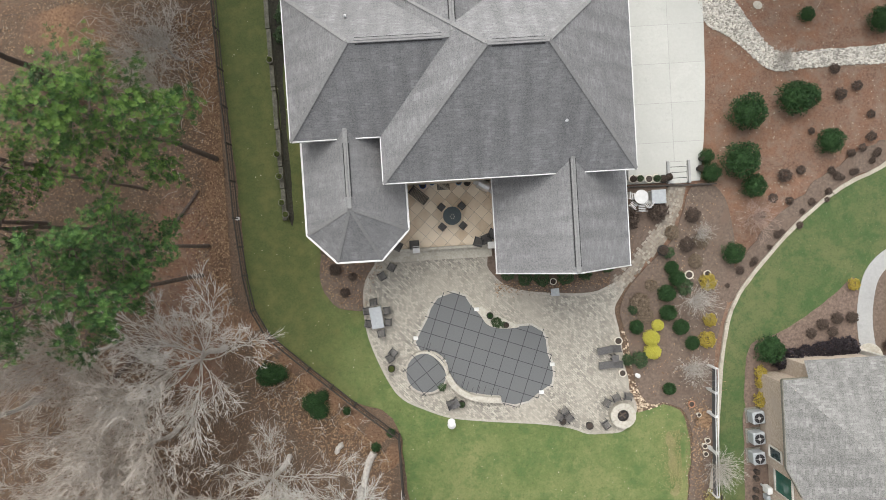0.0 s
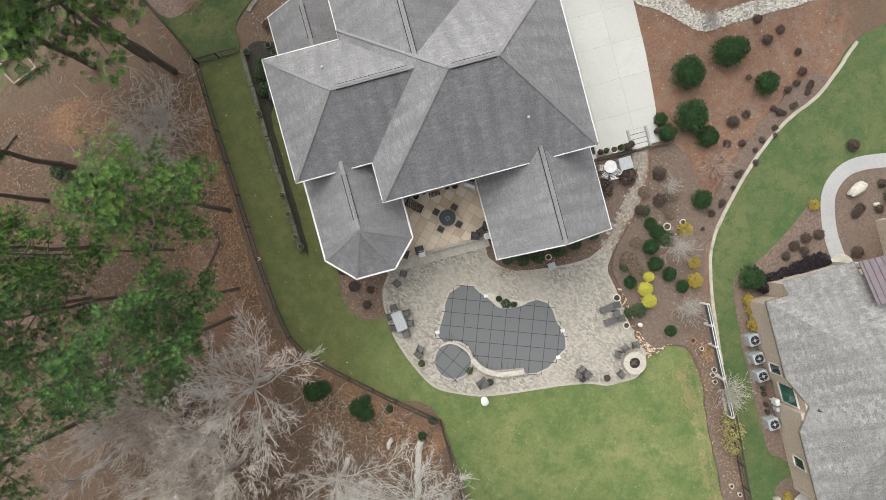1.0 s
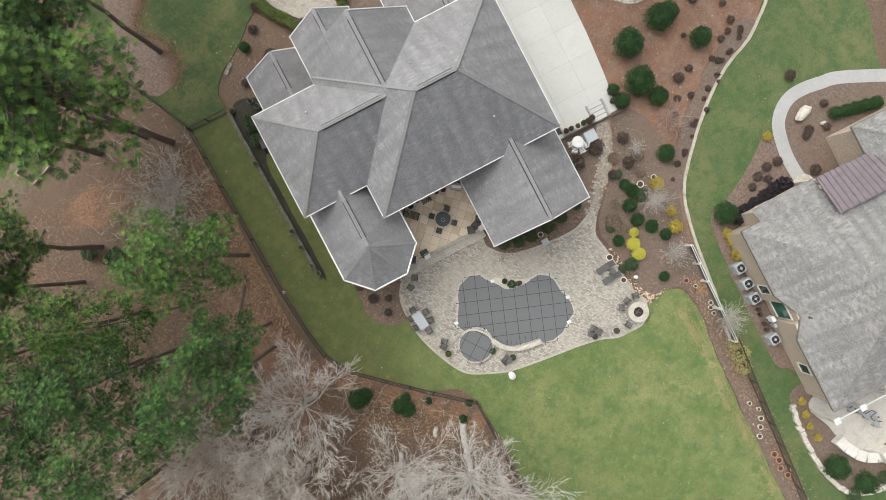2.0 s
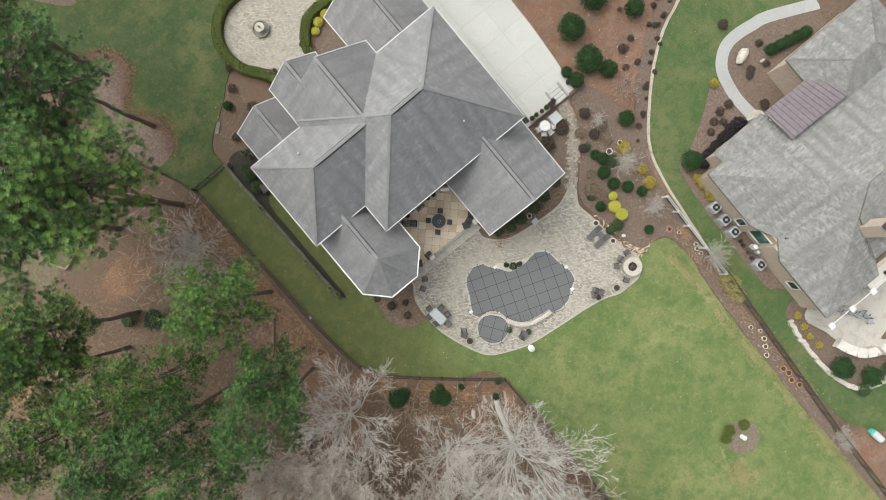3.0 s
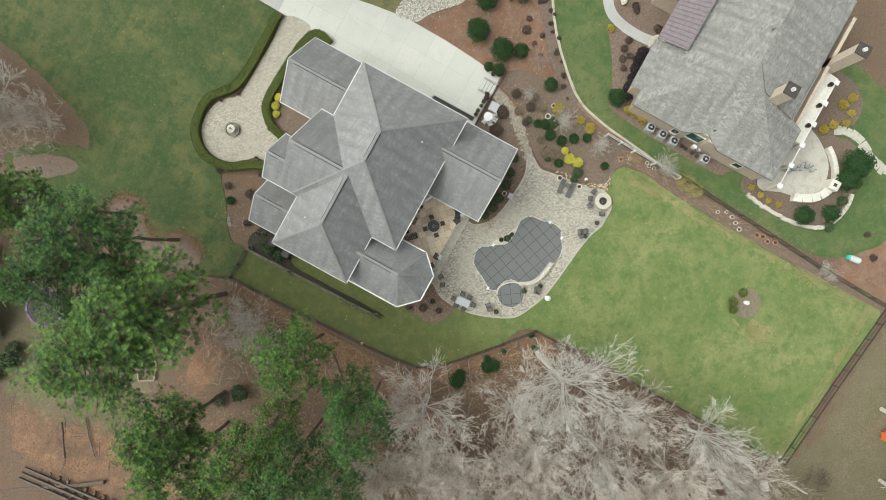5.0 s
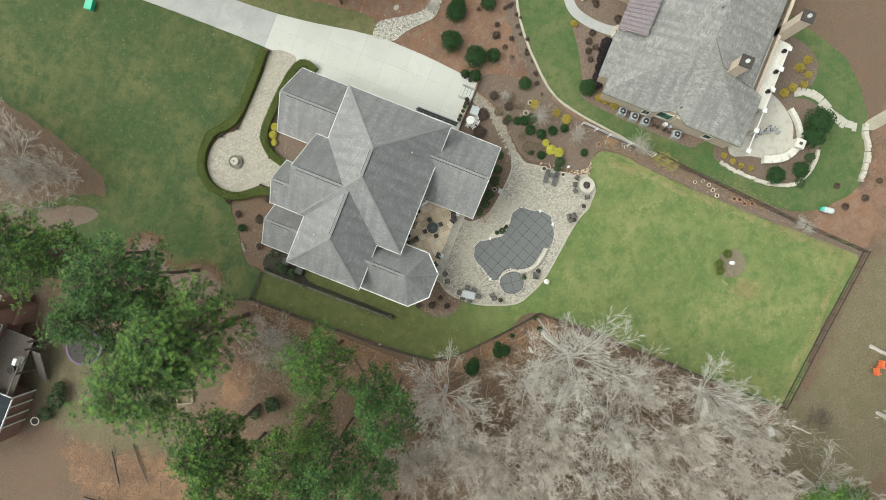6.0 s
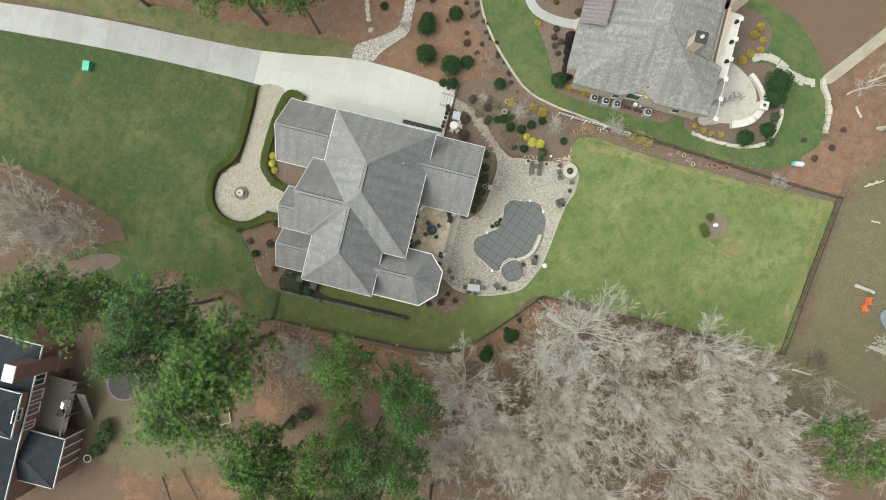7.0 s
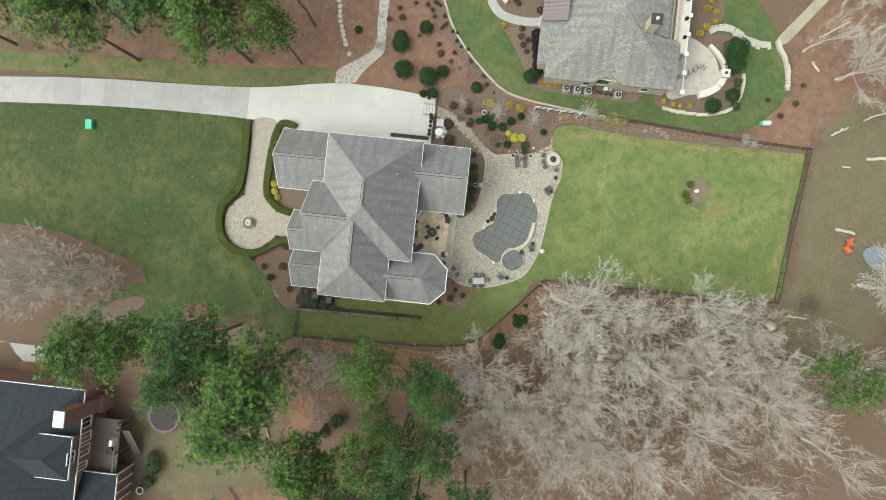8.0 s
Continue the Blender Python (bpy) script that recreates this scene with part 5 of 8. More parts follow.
course("garden_path_flags", [(26.9, -24.9), (27.6, -26.2), (27.4, -27.8), (26.6, -29.4), (26.0, -30.9), (26.2, -32.3)], 0.85, 0.05, 0.7, M_WATERLINE, "irregular flagstone path across the lawn", "flagstone path", 7, 0.1)

for name, radius, wide in (("court_border", 2.35, 0.24), ("court_ring", 1.35, 0.18)):
    course(name, [(0.35 + radius * math.cos(a * math.pi / 12), 23.66 + radius * math.sin(a * math.pi / 12)) for a in range(25)], wide, 0.067, 0.3, M_RING, "ring of darker pavers round the court", "paving ring", 11, 0.012)
retain = thing("retaining_wall", (-8.6, 10, 0), "low weathered concrete retaining wall with caps", "retaining wall", kind="structure")
M_CAPSTONE = surface("weathered_cap_stone", (0.13, 0.125, 0.105), (0.23, 0.22, 0.185), 7, 1.5, (0.1, 0.1, 0.07))
M_MOSSY_CAP = surface("mossy_cap_stone", (0.06, 0.058, 0.044), (0.15, 0.142, 0.112), 6, 1.5, (0.055, 0.06, 0.03))
ys = [17.0, 14.6, 12.5, 11.2, 10.95, 8.7, 6.5, 5.2, 3.3]
for a, b in zip(ys, ys[1:]):
    x = -8.72 + 0.022 * (17 - (a + b) / 2)
    part("cap_stone", boxes((x - 0.13, x + 0.13, b + 0.02, a - 0.02, -0.1, 0.42 - 0.02 * (a < 9)), bevel=0.015), M_MOSSY_CAP, retain, "", True)
# the deep shade between wall and house is put into this bed's colour
bed("planting_bed_side", [(-8.5, 17), (-8.4, 10), (-8.3, 3.45), (-8.0, 3.45), (-8.0, 6), (-8.05, 9), (-8.0, 12.6), (-7.0, 13.3), (-5.7, 13.3), (-5.7, 16.5)], 0.052, M_SHADED_MOSS_BED, "mossy mulch behind the low wall, shade in its colour", "planting bed", 0.4, 0.06)
bed("planting_bed_court", [(11.4, 21.6), (9.6, 21.6), (7, 21.8), (4.2, 21.8), (3.1, 21.2), (2.3, 20.2), (2.0, 17.5), (3, 15), (8, 15), (10.5, 17), (11.7, 19.6)], 0.05, M_MULCH, "brown mulch bed behind the hedge", "planting bed")
bed("planting_bed_drive", [(12.6, -9.1), (11.9, -7.5), (11.6, -5), (11.2, -3.2), (11.9, -1.9), (13.2, -0.6), (14.8, 1), (15.9, 3.8), (17.4, 3.8), (18.2, 2.0), (18.4, -0.5), (17.7, -3.4), (16.95, -6), (16.7, -8.6), (16.3, -12.6), (16.0, -18), (15.5, -26), (15.1, -33), (14.95, -37.6), (14.5, -37.2), (14.4, -29), (14.5, -22), (14.7, -16.5), (15.0, -13.5), (15.2, -11), (14.7, -9.5), (13.6, -9.1)], 0.046, M_MULCH, "brown mulched bed full of shrubs beside the patio", "planting bed", 0.4, 0.1)
bed("planting_bed_kerb", [(28.6, 5.3), (27.5, 4.5), (25.4, 3.55), (23.0, 1.95), (20.4, -0.45), (18.2, -3.2), (17.5, -2.6), (18.6, -0.9), (19.8, 0.5), (21.2, 1.9), (22.5, 2.95), (24.9, 4.6), (27.4, 5.9)], 0.03, M_MULCH, "dark mulch band along the kerb", "planting bed", 0.3, 0.25)
bed("planting_bed_neighbour", [(20.0, -10), (18.6, -9.8), (18.7, -7.2), (19.1, -5.9), (20.6, -5.35), (22.8, -4.2), (24.6, -2.9), (25.5, -2.2), (25.9, -3.6), (25.8, -5.5), (26, -8), (25, -10)], 0.048, M_STRAW_BED, "brown mulch bed beside the walk", "planting bed", 0.4, 0.08)
bed("planting_bed_neighbour_entry", [(26.4, -7.4), (26.35, -5.2), (26.5, -3.4), (27.0, -2.2), (27.8, -1.5), (29.0, -1.1), (30.6, -1.3), (32.4, -1.7), (35.8, -3.2), (36, -8), (30, -8)], 0.048, M_MULCH, "dark mulch bed at the entry", "planting bed", 0.4, 0.08)
bed("planting_bed_neighbour_side", [(20.1, -9.6), (18.55, -9.7), (18.35, -12), (18.25, -15), (18.3, -17.8), (18.8, -18.4), (20, -18.4)], 0.05, M_STRAW_BED, "brown mulch strip under the air conditioners", "planting bed", 0.4, 0.06)
bed("planting_bed_neighbour_corner", [(18.3, -20.3), (17.95, -21.2), (17.75, -23.2), (17.65, -25.2), (18.05, -27.4), (18.95, -28.8), (20.5, -29.4), (22.4, -29.5), (24.5, -29.6), (26.2, -28.6), (26.9, -27), (26.6, -25.4), (27.6, -25.6), (28.4, -26.6), (30.6, -26.4), (32, -24), (31, -21), (24, -20), (19.5, -20)], 0.045, M_MULCH, "brown mulch bed curling round the stone patio", "planting bed", 0.4, 0.08)
bed("planting_bed_ring", [(9.15 + 1.42 * math.cos(a * math.pi / 5), -25.85 + 1.36 * math.sin(a * math.pi / 5)) for a in range(10)], 0.05, surface("bare_lawn_soil", (0.1, 0.08, 0.055), (0.2, 0.165, 0.12), 7, 0.7, (0.16, 0.135, 0.085), relief=0.4, depth=0.03), "round bare-soil ring in the back lawn", "planting bed", 0.3, 0.1)
alone(part("neighbour_walk", ribbon(curve_through([(36, -3), (32.2, -1.25), (30.8, -0.95), (29.4, -0.75), (28.25, -0.85), (27.25, -1.4), (26.5, -2.4), (26.1, -4.2), (26.1, -5.8), (26.3, -7.1)], 0.3, False), 0.95, -0.05, 0.07), M_CONCRETE_OLD, None), "pale curving concrete walk to the entry", "walk", kind="structure")

# ---- fences ----
def fence(line, label, height=1.0, gap=2.2, picket=0.28):
    ob = thing("fence", (line[0][0], line[0][1], 0), label, "fence", kind="structure")
    for a, b in zip(line, line[1:]):
        d = math.dist(a, b)
        n = max(1, round(d / gap))
        for i in range(n + 1):
            x, y = a[0] + (b[0] - a[0]) * i / n, a[1] + (b[1] - a[1]) * i / n
            if i < n:
                part("post", boxes((x - 0.045, x + 0.045, y - 0.045, y + 0.045, -0.15, height + 0.08), bevel=0.01), M_FENCE, ob, "", True)
                x1, y1 = a[0] + (b[0] - a[0]) * (i + 1) / n, a[1] + (b[1] - a[1]) * (i + 1) / n
                bm = bmesh.new()
                for z, thick in ((0.14, 0.05), (height * 0.52, 0.02), (height - 0.05, 0.06)):
                    bar(bm, (x, y, z), (x1, y1, z), thick, thick * 1.5)
                m = int(d / n / picket)
                for k in range(1, m):
                    px, py = x + (x1 - x) * k / m, y + (y1 - y) * k / m
                    bar(bm, (px, py, 0.06), (px, py, height), 0.016, 0.016)
                part("fence_panel", bm, M_FENCE, ob, "", True)
    return ob


fence([(-11.72, 17.1), (-11.6, 12.4), (-11.42, 8.0), (-11.28, 3.6), (-11.0, 0.2), (-10.65, -1.9), (-9.85, -3.5), (-7.6, -5.6), (-5.0, -7.9), (-2.5, -10.0)], "dark weathered rail and wire fence along the woods")
fence([(-2.5, -10.0), (-2.35, -23), (-2.25, -35.6)], "dark weathered fence behind the back lawn", 1.15, 1.8, 0.16)
fence([(-2.25, -35.6), (6.3, -36.45), (14.95, -37.4)], "dark weathered fence at the end of the lawn", 1.1, 1.8, 0.2)
fence([(14.95, -37.4), (15.2, -30), (15.75, -23), (16.1, -18), (16.4, -14.5)], "dark fence between the two gardens", 1.1, 1.8, 0.2)
fence([(-11.72, 17.1), (-10.3, 17.1), (-8.85, 17.1)], "dark fence and gate beside the house")
fence([(-11.72, 17.1), (-12.87, 19.6), (-14.1, 22.07)], "dark low fence running on among the pines", 0.8)
fence([(11.3, 4.05), (14.5, 3.98), (17.1, 3.9)], "dark low railing behind the parking pad", 0.9)


# ---- terrace and patio things ----
M_DARKWOOD = surface("dark_outdoor_fabric", (0.055, 0.053, 0.052), (0.12, 0.115, 0.11), 14, rough=0.7)
M_GREYTOP = surface("grey_table_top", (0.3, 0.32, 0.33), (0.38, 0.4, 0.41), 6, 1.5, (0.34, 0.35, 0.35), rough=0.35)
M_TEAL = surface("dark_teal_cloth", (0.03, 0.045, 0.05), (0.05, 0.07, 0.075), 9, rough=0.6)
M_STEEL = surface("brushed_steel", (0.5, 0.5, 0.5), (0.65, 0.65, 0.65), 12, rough=0.35, metal=0.7)
M_BLUE = surface("blue_glaze", (0.03, 0.09, 0.28), (0.06, 0.15, 0.4), 5, rough=0.25)
M_LIGHTBLUE = surface("pale_blue_glaze", (0.15, 0.26, 0.4), (0.22, 0.34, 0.5), 5, rough=0.25)
M_POT = surface("cream_pot", (0.5, 0.46, 0.38), (0.64, 0.6, 0.52), 6, rough=0.7)
M_TERRACOTTA = surface("terracotta", (0.36, 0.16, 0.09), (0.5, 0.26, 0.16), 7, rough=0.8)
M_EARTH = surface("potting_earth", (0.03, 0.022, 0.016), (0.06, 0.045, 0.034), 12)
M_ASH = surface("sooty_stone", (0.02, 0.018, 0.017), (0.07, 0.06, 0.055), 9)


M_SLING = surface("worn_sling_fabric", (0.095, 0.09, 0.085), (0.19, 0.18, 0.165), 14, rough=0.8)


def patio_chair(at, turn, group, z=0.08, label="dark outdoor armchair with a sling seat", cloth=None):
    cloth = cloth or M_DARKWOOD
    ob = thing("patio_chair", (*at, z), label, "chair", group)
    ob.rotation_euler.z = radians(turn)
    part("seat", boxes((-0.26, 0.26, -0.26, 0.26, 0.38, 0.43), bevel=0.012), cloth, ob)
    back = boxes((-0.26, 0.26, -0.03, 0.02, 0.0, 0.5), bevel=0.012)
    bmesh.ops.rotate(back, verts=back.verts, cent=(0, 0, 0), matrix=Matrix.Rotation(radians(14), 3, "X"))
    bmesh.ops.translate(back, verts=back.verts, vec=(0, 0.27, 0.42))
    part("backrest", back, cloth, ob)
    for x in (-0.25, 0.25):
        for y in (-0.23, 0.23):
            part("leg", boxes((x - 0.018, x + 0.018, y - 0.018, y + 0.018, 0, 0.4)), M_BLACK, ob)
        part("armrest", boxes((x - 0.03, x + 0.03, -0.25, 0.26, 0.6, 0.63), (x - 0.015, x + 0.015, -0.24, -0.2, 0.4, 0.6), bevel=0.004), M_BLACK, ob)
    return ob


def rect_table(at, turn, w, d, top, label):
    ob = thing("patio_table", (*at, 0.08), label, "table")
    ob.rotation_euler.z = radians(turn)
    part("tabletop", boxes((-w / 2, w / 2, -d / 2, d / 2, 0.7, 0.74), bevel=0.012), top, ob)
    for x in (-1, 1):
        for y in (-1, 1):
            part("leg", boxes((x * (w / 2 - 0.08) - 0.025, x * (w / 2 - 0.08) + 0.025, y * (d / 2 - 0.08) - 0.025, y * (d / 2 - 0.08) + 0.025, 0, 0.7)), M_BLACK, ob)
    return ob


rect_table((-3.35, -2.75), 7, 0.72, 1.28, M_GREYTOP, "grey rectangular outdoor table with chairs round it")
for x, y, t in ((-3.95, -2.35, 95), (-3.9, -3.1, 80), (-2.75, -2.4, -85), (-2.7, -3.1, -95), (-3.5, -1.85, 5), (-3.15, -3.75, 185)):
    patio_chair((x, y), t, "chairs round the grey table", cloth=M_SLING).scale = (0.78, 0.78, 0.9)
for x, y, t in ((-2.75, -5.25, 120), (-2.55, -4.95, 140), (10.05, -8.75, 60), (10.6, -8.5, 20), (9.9, -10.05, 120), (11.3, -8.45, -10), (7.5, -9.15, 30), (7.75, -9.55, 40), (7.2, -9.4, 60), (-2.3, 0.15, 150), (-2.9, -0.35, 120)):
    patio_chair((x, y), t, "loose patio chairs", cloth=M_SLING).scale = (0.82, 0.82, 0.9)
patio_chair((0.78, -8.25), 20, "loose patio chairs")
rect_table((0.95, -8.15), 25, 0.5, 0.5, M_DARKWOOD, "small dark square side table by the spa")
rect_table((10.6, -6.05), 2, 0.4, 0.4, M_DARKWOOD, "small dark side table between two loungers")
rect_table((7.25, -1.9), 2, 0.5, 0.45, M_GREYTOP, "small grey table against the planting bed")


def lounger(at, turn):
    ob = thing("sun_lounger", (*at, 0.08), "dark chaise lounge with a raised back", "lounge chair", "pair of loungers")
    ob.scale = (0.72, 0.72, 0.85)
    ob.rotation_euler.z = radians(turn)
    part("seat", boxes((-0.3, 0.3, -0.95, 0.35, 0.28, 0.34), bevel=0.015), M_DARKWOOD, ob)
    back = boxes((-0.3, 0.3, 0, 0.7, -0.03, 0.03), bevel=0.015)
    bmesh.ops.rotate(back, verts=back.verts, cent=(0, 0, 0), matrix=Matrix.Rotation(radians(35), 3, "X"))
    bmesh.ops.translate(back, verts=back.verts, vec=(0, 0.34, 0.32))
    part("backrest", back, M_DARKWOOD, ob)
    for x in (-0.27, 0.27):
        for y in (-0.85, 0.3):
            part("leg", boxes((x - 0.02, x + 0.02, y - 0.02, y + 0.02, 0, 0.29)), M_BLACK, ob)


lounger((10.35, -5.6), -82)
lounger((10.4, -6.5), -86)


def potted(at, r, h, material, label, plant=None, z=0.08):
    ob = thing("planter", (*at, z), label, "planter")
    part("pot", lathe([(r * 0.7, 0), (r * 0.95, h * 0.85), (r * 1.05, h * 0.86), (r * 1.05, h), (r * 0.86, h), (r * 0.82, h * 0.9), (0.0, h * 0.9)], 16), material, ob)
    part("soil", lathe([(0.0, h * 0.9), (r * 0.8, h * 0.905), (0.0, h * 0.93)], 12), M_EARTH, ob, "dark potting soil")
    if plant:
        p = new("plant", BUSH[plant])
        p.parent = ob
        p.location, p.scale = (0, 0, h * 0.85), (r * 0.8, r * 0.8, r * 0.7)


for x, y, r, m, lab, pl in ((10.95, -5.1, 0.24, M_POT, "round cream planter with an earth centre", None), (11.1, -7.05, 0.22, M_POT, "round cream planter with an earth centre", None), (8.95, -10.1, 0.22, M_ASH, "dark round planter at the patio edge", None), (1.35, -8.3, 0.22, M_ASH, "dark round planter by the pool wall", "soft"), (-2.7, -5.9, 0.22, M_ASH, "dark planter with a yellow-green plant", "boxwood"),
                           (3.36, -3.1, 0.2, M_ASH, "dark planter on the pool island", "round"), (4.3, -3.72, 0.16, M_ASH, "small dark planter on the pool island", "brown"), (7.25, -1.3, 0.2, M_POT, "round planter in the bed", None), (7.35, -9.75, 0.2, M_ASH, "dark planter beside the chairs", None), (12.35, 4.5, 0.24, M_POT, "cream planter with dark plant at the pad edge", "brown"), (12.75, 4.5, 0.24, M_POT, "cream planter with dark plant at the pad edge", "soft"),
                           (13.3, 4.45, 0.24, M_POT, "round cream planter at the pad edge", None), (13.75, 4.45, 0.26, M_POT, "round cream planter at the pad edge", "soft"), (14.15, 4.4, 0.24, M_ASH, "dark planter at the pad edge", "brown"), (14.5, 4.5, 0.22, M_ASH, "dark planter at the pad edge", "brown"), (16.4, 4.9, 0.2, M_ASH, "dark planter at the pad corner", "brown"), (16.55, 5.5, 0.18, M_ASH, "dark planter at the pad corner", "brown"), (15.4, -1.4, 0.25, M_POT, "round pale planter ring by the stepping stones", None), (13.9, 0.15, 0.32, M_ASH, "round dark bowl beside the paver path", "brown"), (16.5, -1.4, 0.2, M_POT, "small pale pot in the shrub bed", None)):
    potted((x, y), r, 0.36, m, lab, pl, 0.07)
for x, y, m in ((15.09, -23.58, 1), (15.21, -24.13, 1), (15.02, -24.71, 1), (15.27, -25.4, 1), (15.44, -20.78, 0), (15.11, -21.32, 0), (15.2, -19.4, 0), (14.75, -21.9, 0), (15.6, -20.1, 0), (15.9, -12.3, 0), (15.87, -11.82, 0), (16.05, -11.5, 0), (15.19, -9.22, 1), (15.6, -9.9, 0)):
    potted((x, y), 0.24 - 0.05 * ((x * 7.3) % 1) if m else 0.19 - 0.06 * ((x * 5.7) % 1), 0.3, M_TERRACOTTA if m else M_POT, "terracotta pot in the fence bed" if m else "small pale pot in the fence bed", None, 0.03)
for x, y in ((-8.62, 12.7), (-8.56, 7.2), (-8.53, 5.9), (-8.48, 4.35), (-8.3, 3.65)):
    potted((x, y), 0.2, 0.3, M_CAPSTONE, "grey planter on the retaining wall", "boxwood", 0.42)

# the spa's curved stone wall, and the planted island of the pool
alone(part("spa_wall", ribbon(curve_through([(-1.2, -5.12), (-0.65, -5.05), (-0.1, -5.3), (0.42, -5.9), (0.6, -6.5)], 0.15, False), 0.13, 0.0, 0.44), M_STONE, None), "thin curved cream stone rim of the spa", "stone wall")
alone(part("spa_bench", ribbon(curve_through([(0.6, -6.5), (1.0, -7.2), (1.6, -7.72), (2.5, -8.05), (3.72, -8.2)], 0.15, False), 0.34, 0.0, 0.5), M_STONE, None), "curved cream stone seat wall beside the pool", "stone wall")
alone(part("pool_island", slab(curve_through([(2.3, -2.35), (2.75, -2.45), (3.3, -2.85), (4.0, -3.25), (4.85, -3.72), (5.1, -3.92), (4.47, -3.98), (3.79, -3.92), (3.19, -3.66), (2.81, -3.1)], 0.15), 0.0, 0.16), M_STONE, None), "pale pebble planting island at the pool edge", "planting island", kind="structure")
for x, y in ((-1.15, -4.2), (-0.2, -7.1), (6.2, -7.95), (6.95, -6.3), (2.6, -2.7), (0.45, -5.75)):
    ob = part("anchor_block", boxes((-0.14, 0.14, -0.11, 0.11, 0.08, 0.2), bevel=0.02), M_WHITE, None)
    ob.location = (x, y, 0.02)
    tagged(ob, "white weight block at the cover's edge", "block", "cover weights")

# fire pit
pit = thing("fire_pit", (10.98, -9.6, 0.08), "round cream stone fire pit with a sooty hollow", "fire pit")
for k in range(14):
    bm = bmesh.new()
    a0, a1 = 6.2832 * k / 14 + 0.012, 6.2832 * (k + 1) / 14 - 0.012
    vs = [bm.verts.new((r * math.cos(a), r * math.sin(a), z)) for z in (0, 0.42) for a in (a0, (a0 + a1) / 2, a1) for r in (0.36, 0.76)]
    for f in ((0, 1, 3, 2), (2, 3, 5, 4), (6, 8, 9, 7), (8, 10, 11, 9), (0, 6, 7, 1), (4, 5, 11, 10), (1, 7, 9, 3), (3, 9, 11, 5), (0, 2, 8, 6), (2, 4, 10, 8)):
        bm.faces.new([vs[i] for i in f])
    bmesh.ops.recalc_face_normals(bm, faces=bm.faces)
    part("stone", bm, M_STONE, pit)
part("pit_floor", lathe([(0.0, 0.02), (0.36, 0.02), (0.36, 0.3), (0.34, 0.3), (0.33, 0.1), (0.0, 0.12)], 18), M_ASH, pit, "sooty hollow")
bm = bmesh.new()
bar(bm, (-0.2, -0.1, 0.16), (0.22, 0.12, 0.18), 0.08, 0.08)
bar(bm, (-0.15, 0.18, 0.2), (0.16, -0.2, 0.2), 0.08, 0.08)
part("log", bm, M_BARK, pit, "charred logs")


def ornament(at, s, z, label):
    """A plain white garden figure: base, body and top."""
    ob = part("garden_ornament", lathe([(0.0, 0), (0.2, 0), (0.2, 0.06), (0.1, 0.1), (0.09, 0.3), (0.2, 0.42), (0.22, 0.5), (0.12, 0.56), (0.1, 0.66), (0.0, 0.72)], 14), M_WHITE, None)
    ob.location, ob.scale = (*at, z), (s, s, s)
    tagged(ob, label, "ornament")


ornament((0.68, -9.45), 1.15, 0.03, "white garden ornament on the lawn edge")
ornament((9.15, -25.75), 0.9, 0.05, "white garden ornament in the mulch ring")
ornament((12.05, -7.3), 0.6, 0.05, "white ornament stone in the shrub bed")
ornament((-11.3, 3.6), 0.5, 0.0, "small white marker by the fence")

# terrace tiles, laid diagonally
rng = random.Random(12)
field = [Vector(p) for p in ((-2.35, 1.1), (4.1, 1.1), (4.1, 6.5), (-2.35, 6.5))]
S = 0.6
for i in range(-8, 12):
    for j in range(-8, 12):
        c = Vector(((i - j) * S / 1.41421 + 1.1, (i + j) * S / 1.41421 + 1.0))
        quad = [c + Vector(d) * (S / 1.41421 - 0.012) for d in ((0, -1), (1, 0), (0, 1), (-1, 0))]
        for keep in (lambda p: p.x + 2.35, lambda p: 4.1 - p.x, lambda p: p.y - 1.1, lambda p: 6.5 - p.y):
            quad = clip(quad, keep) if len(quad) > 2 else []
        if len(quad) > 2:
            part("tile", slab([(p.x, p.y) for p in quad], 0.46, 0.498 + rng.uniform(0, 0.004)), M_TILE, terrace, "", True)

for x in (-0.75, 3.6):
    ob = thing("pillar", (x, 1.12, 0.48), "short stone pillar with a white cap", "pillar", "terrace pillars")
    part("shaft", boxes((-0.15, 0.15, -0.15, 0.15, 0, 0.75)), M_STONE, ob)
    part("cap", boxes((-0.2, 0.2, -0.2, 0.2, 0.75, 0.84), (-0.07, 0.07, -0.07, 0.07, 0.84, 0.88), bevel=0.012), M_WHITE, ob, "white cap")
low = thing("terrace_wall", (1.4, 1.1, 0.48), "low cream coping wall along the terrace edge", "low wall", kind="structure")
part("coping", boxes((-0.54, 3.4, 1.02, 1.2, 0.48, 0.72), (-2.4, -0.96, 1.02, 1.2, 0.48, 0.72), bevel=0.01), M_STONE, low, "", True)

table = thing("patio_dining_table", (1.45, 2.95, 0.5), "dark teal rounded dining table on the terrace", "table")
part("tabletop", lathe([(0.0, 0.68), (0.5, 0.68), (0.54, 0.7), (0.54, 0.735), (0.0, 0.745)], 16), M_TEAL, table)
part("pedestal", lathe([(0.28, 0.0), (0.26, 0.04), (0.06, 0.08), (0.05, 0.6), (0.12, 0.68)], 12), M_BLACK, table)
for k in range(6):
    ob = part("candle", lathe([(0.028, 0.0), (0.03, 0.07), (0.0, 0.075)], 8), M_POT, None)
    ob.location = (1.45 + 0.12 * math.cos(k * 1.047), 2.9 + 0.12 * math.sin(k * 1.047), 1.245)
    tagged(ob, "small cream candle on the dark table", "candle", "candles on the table")
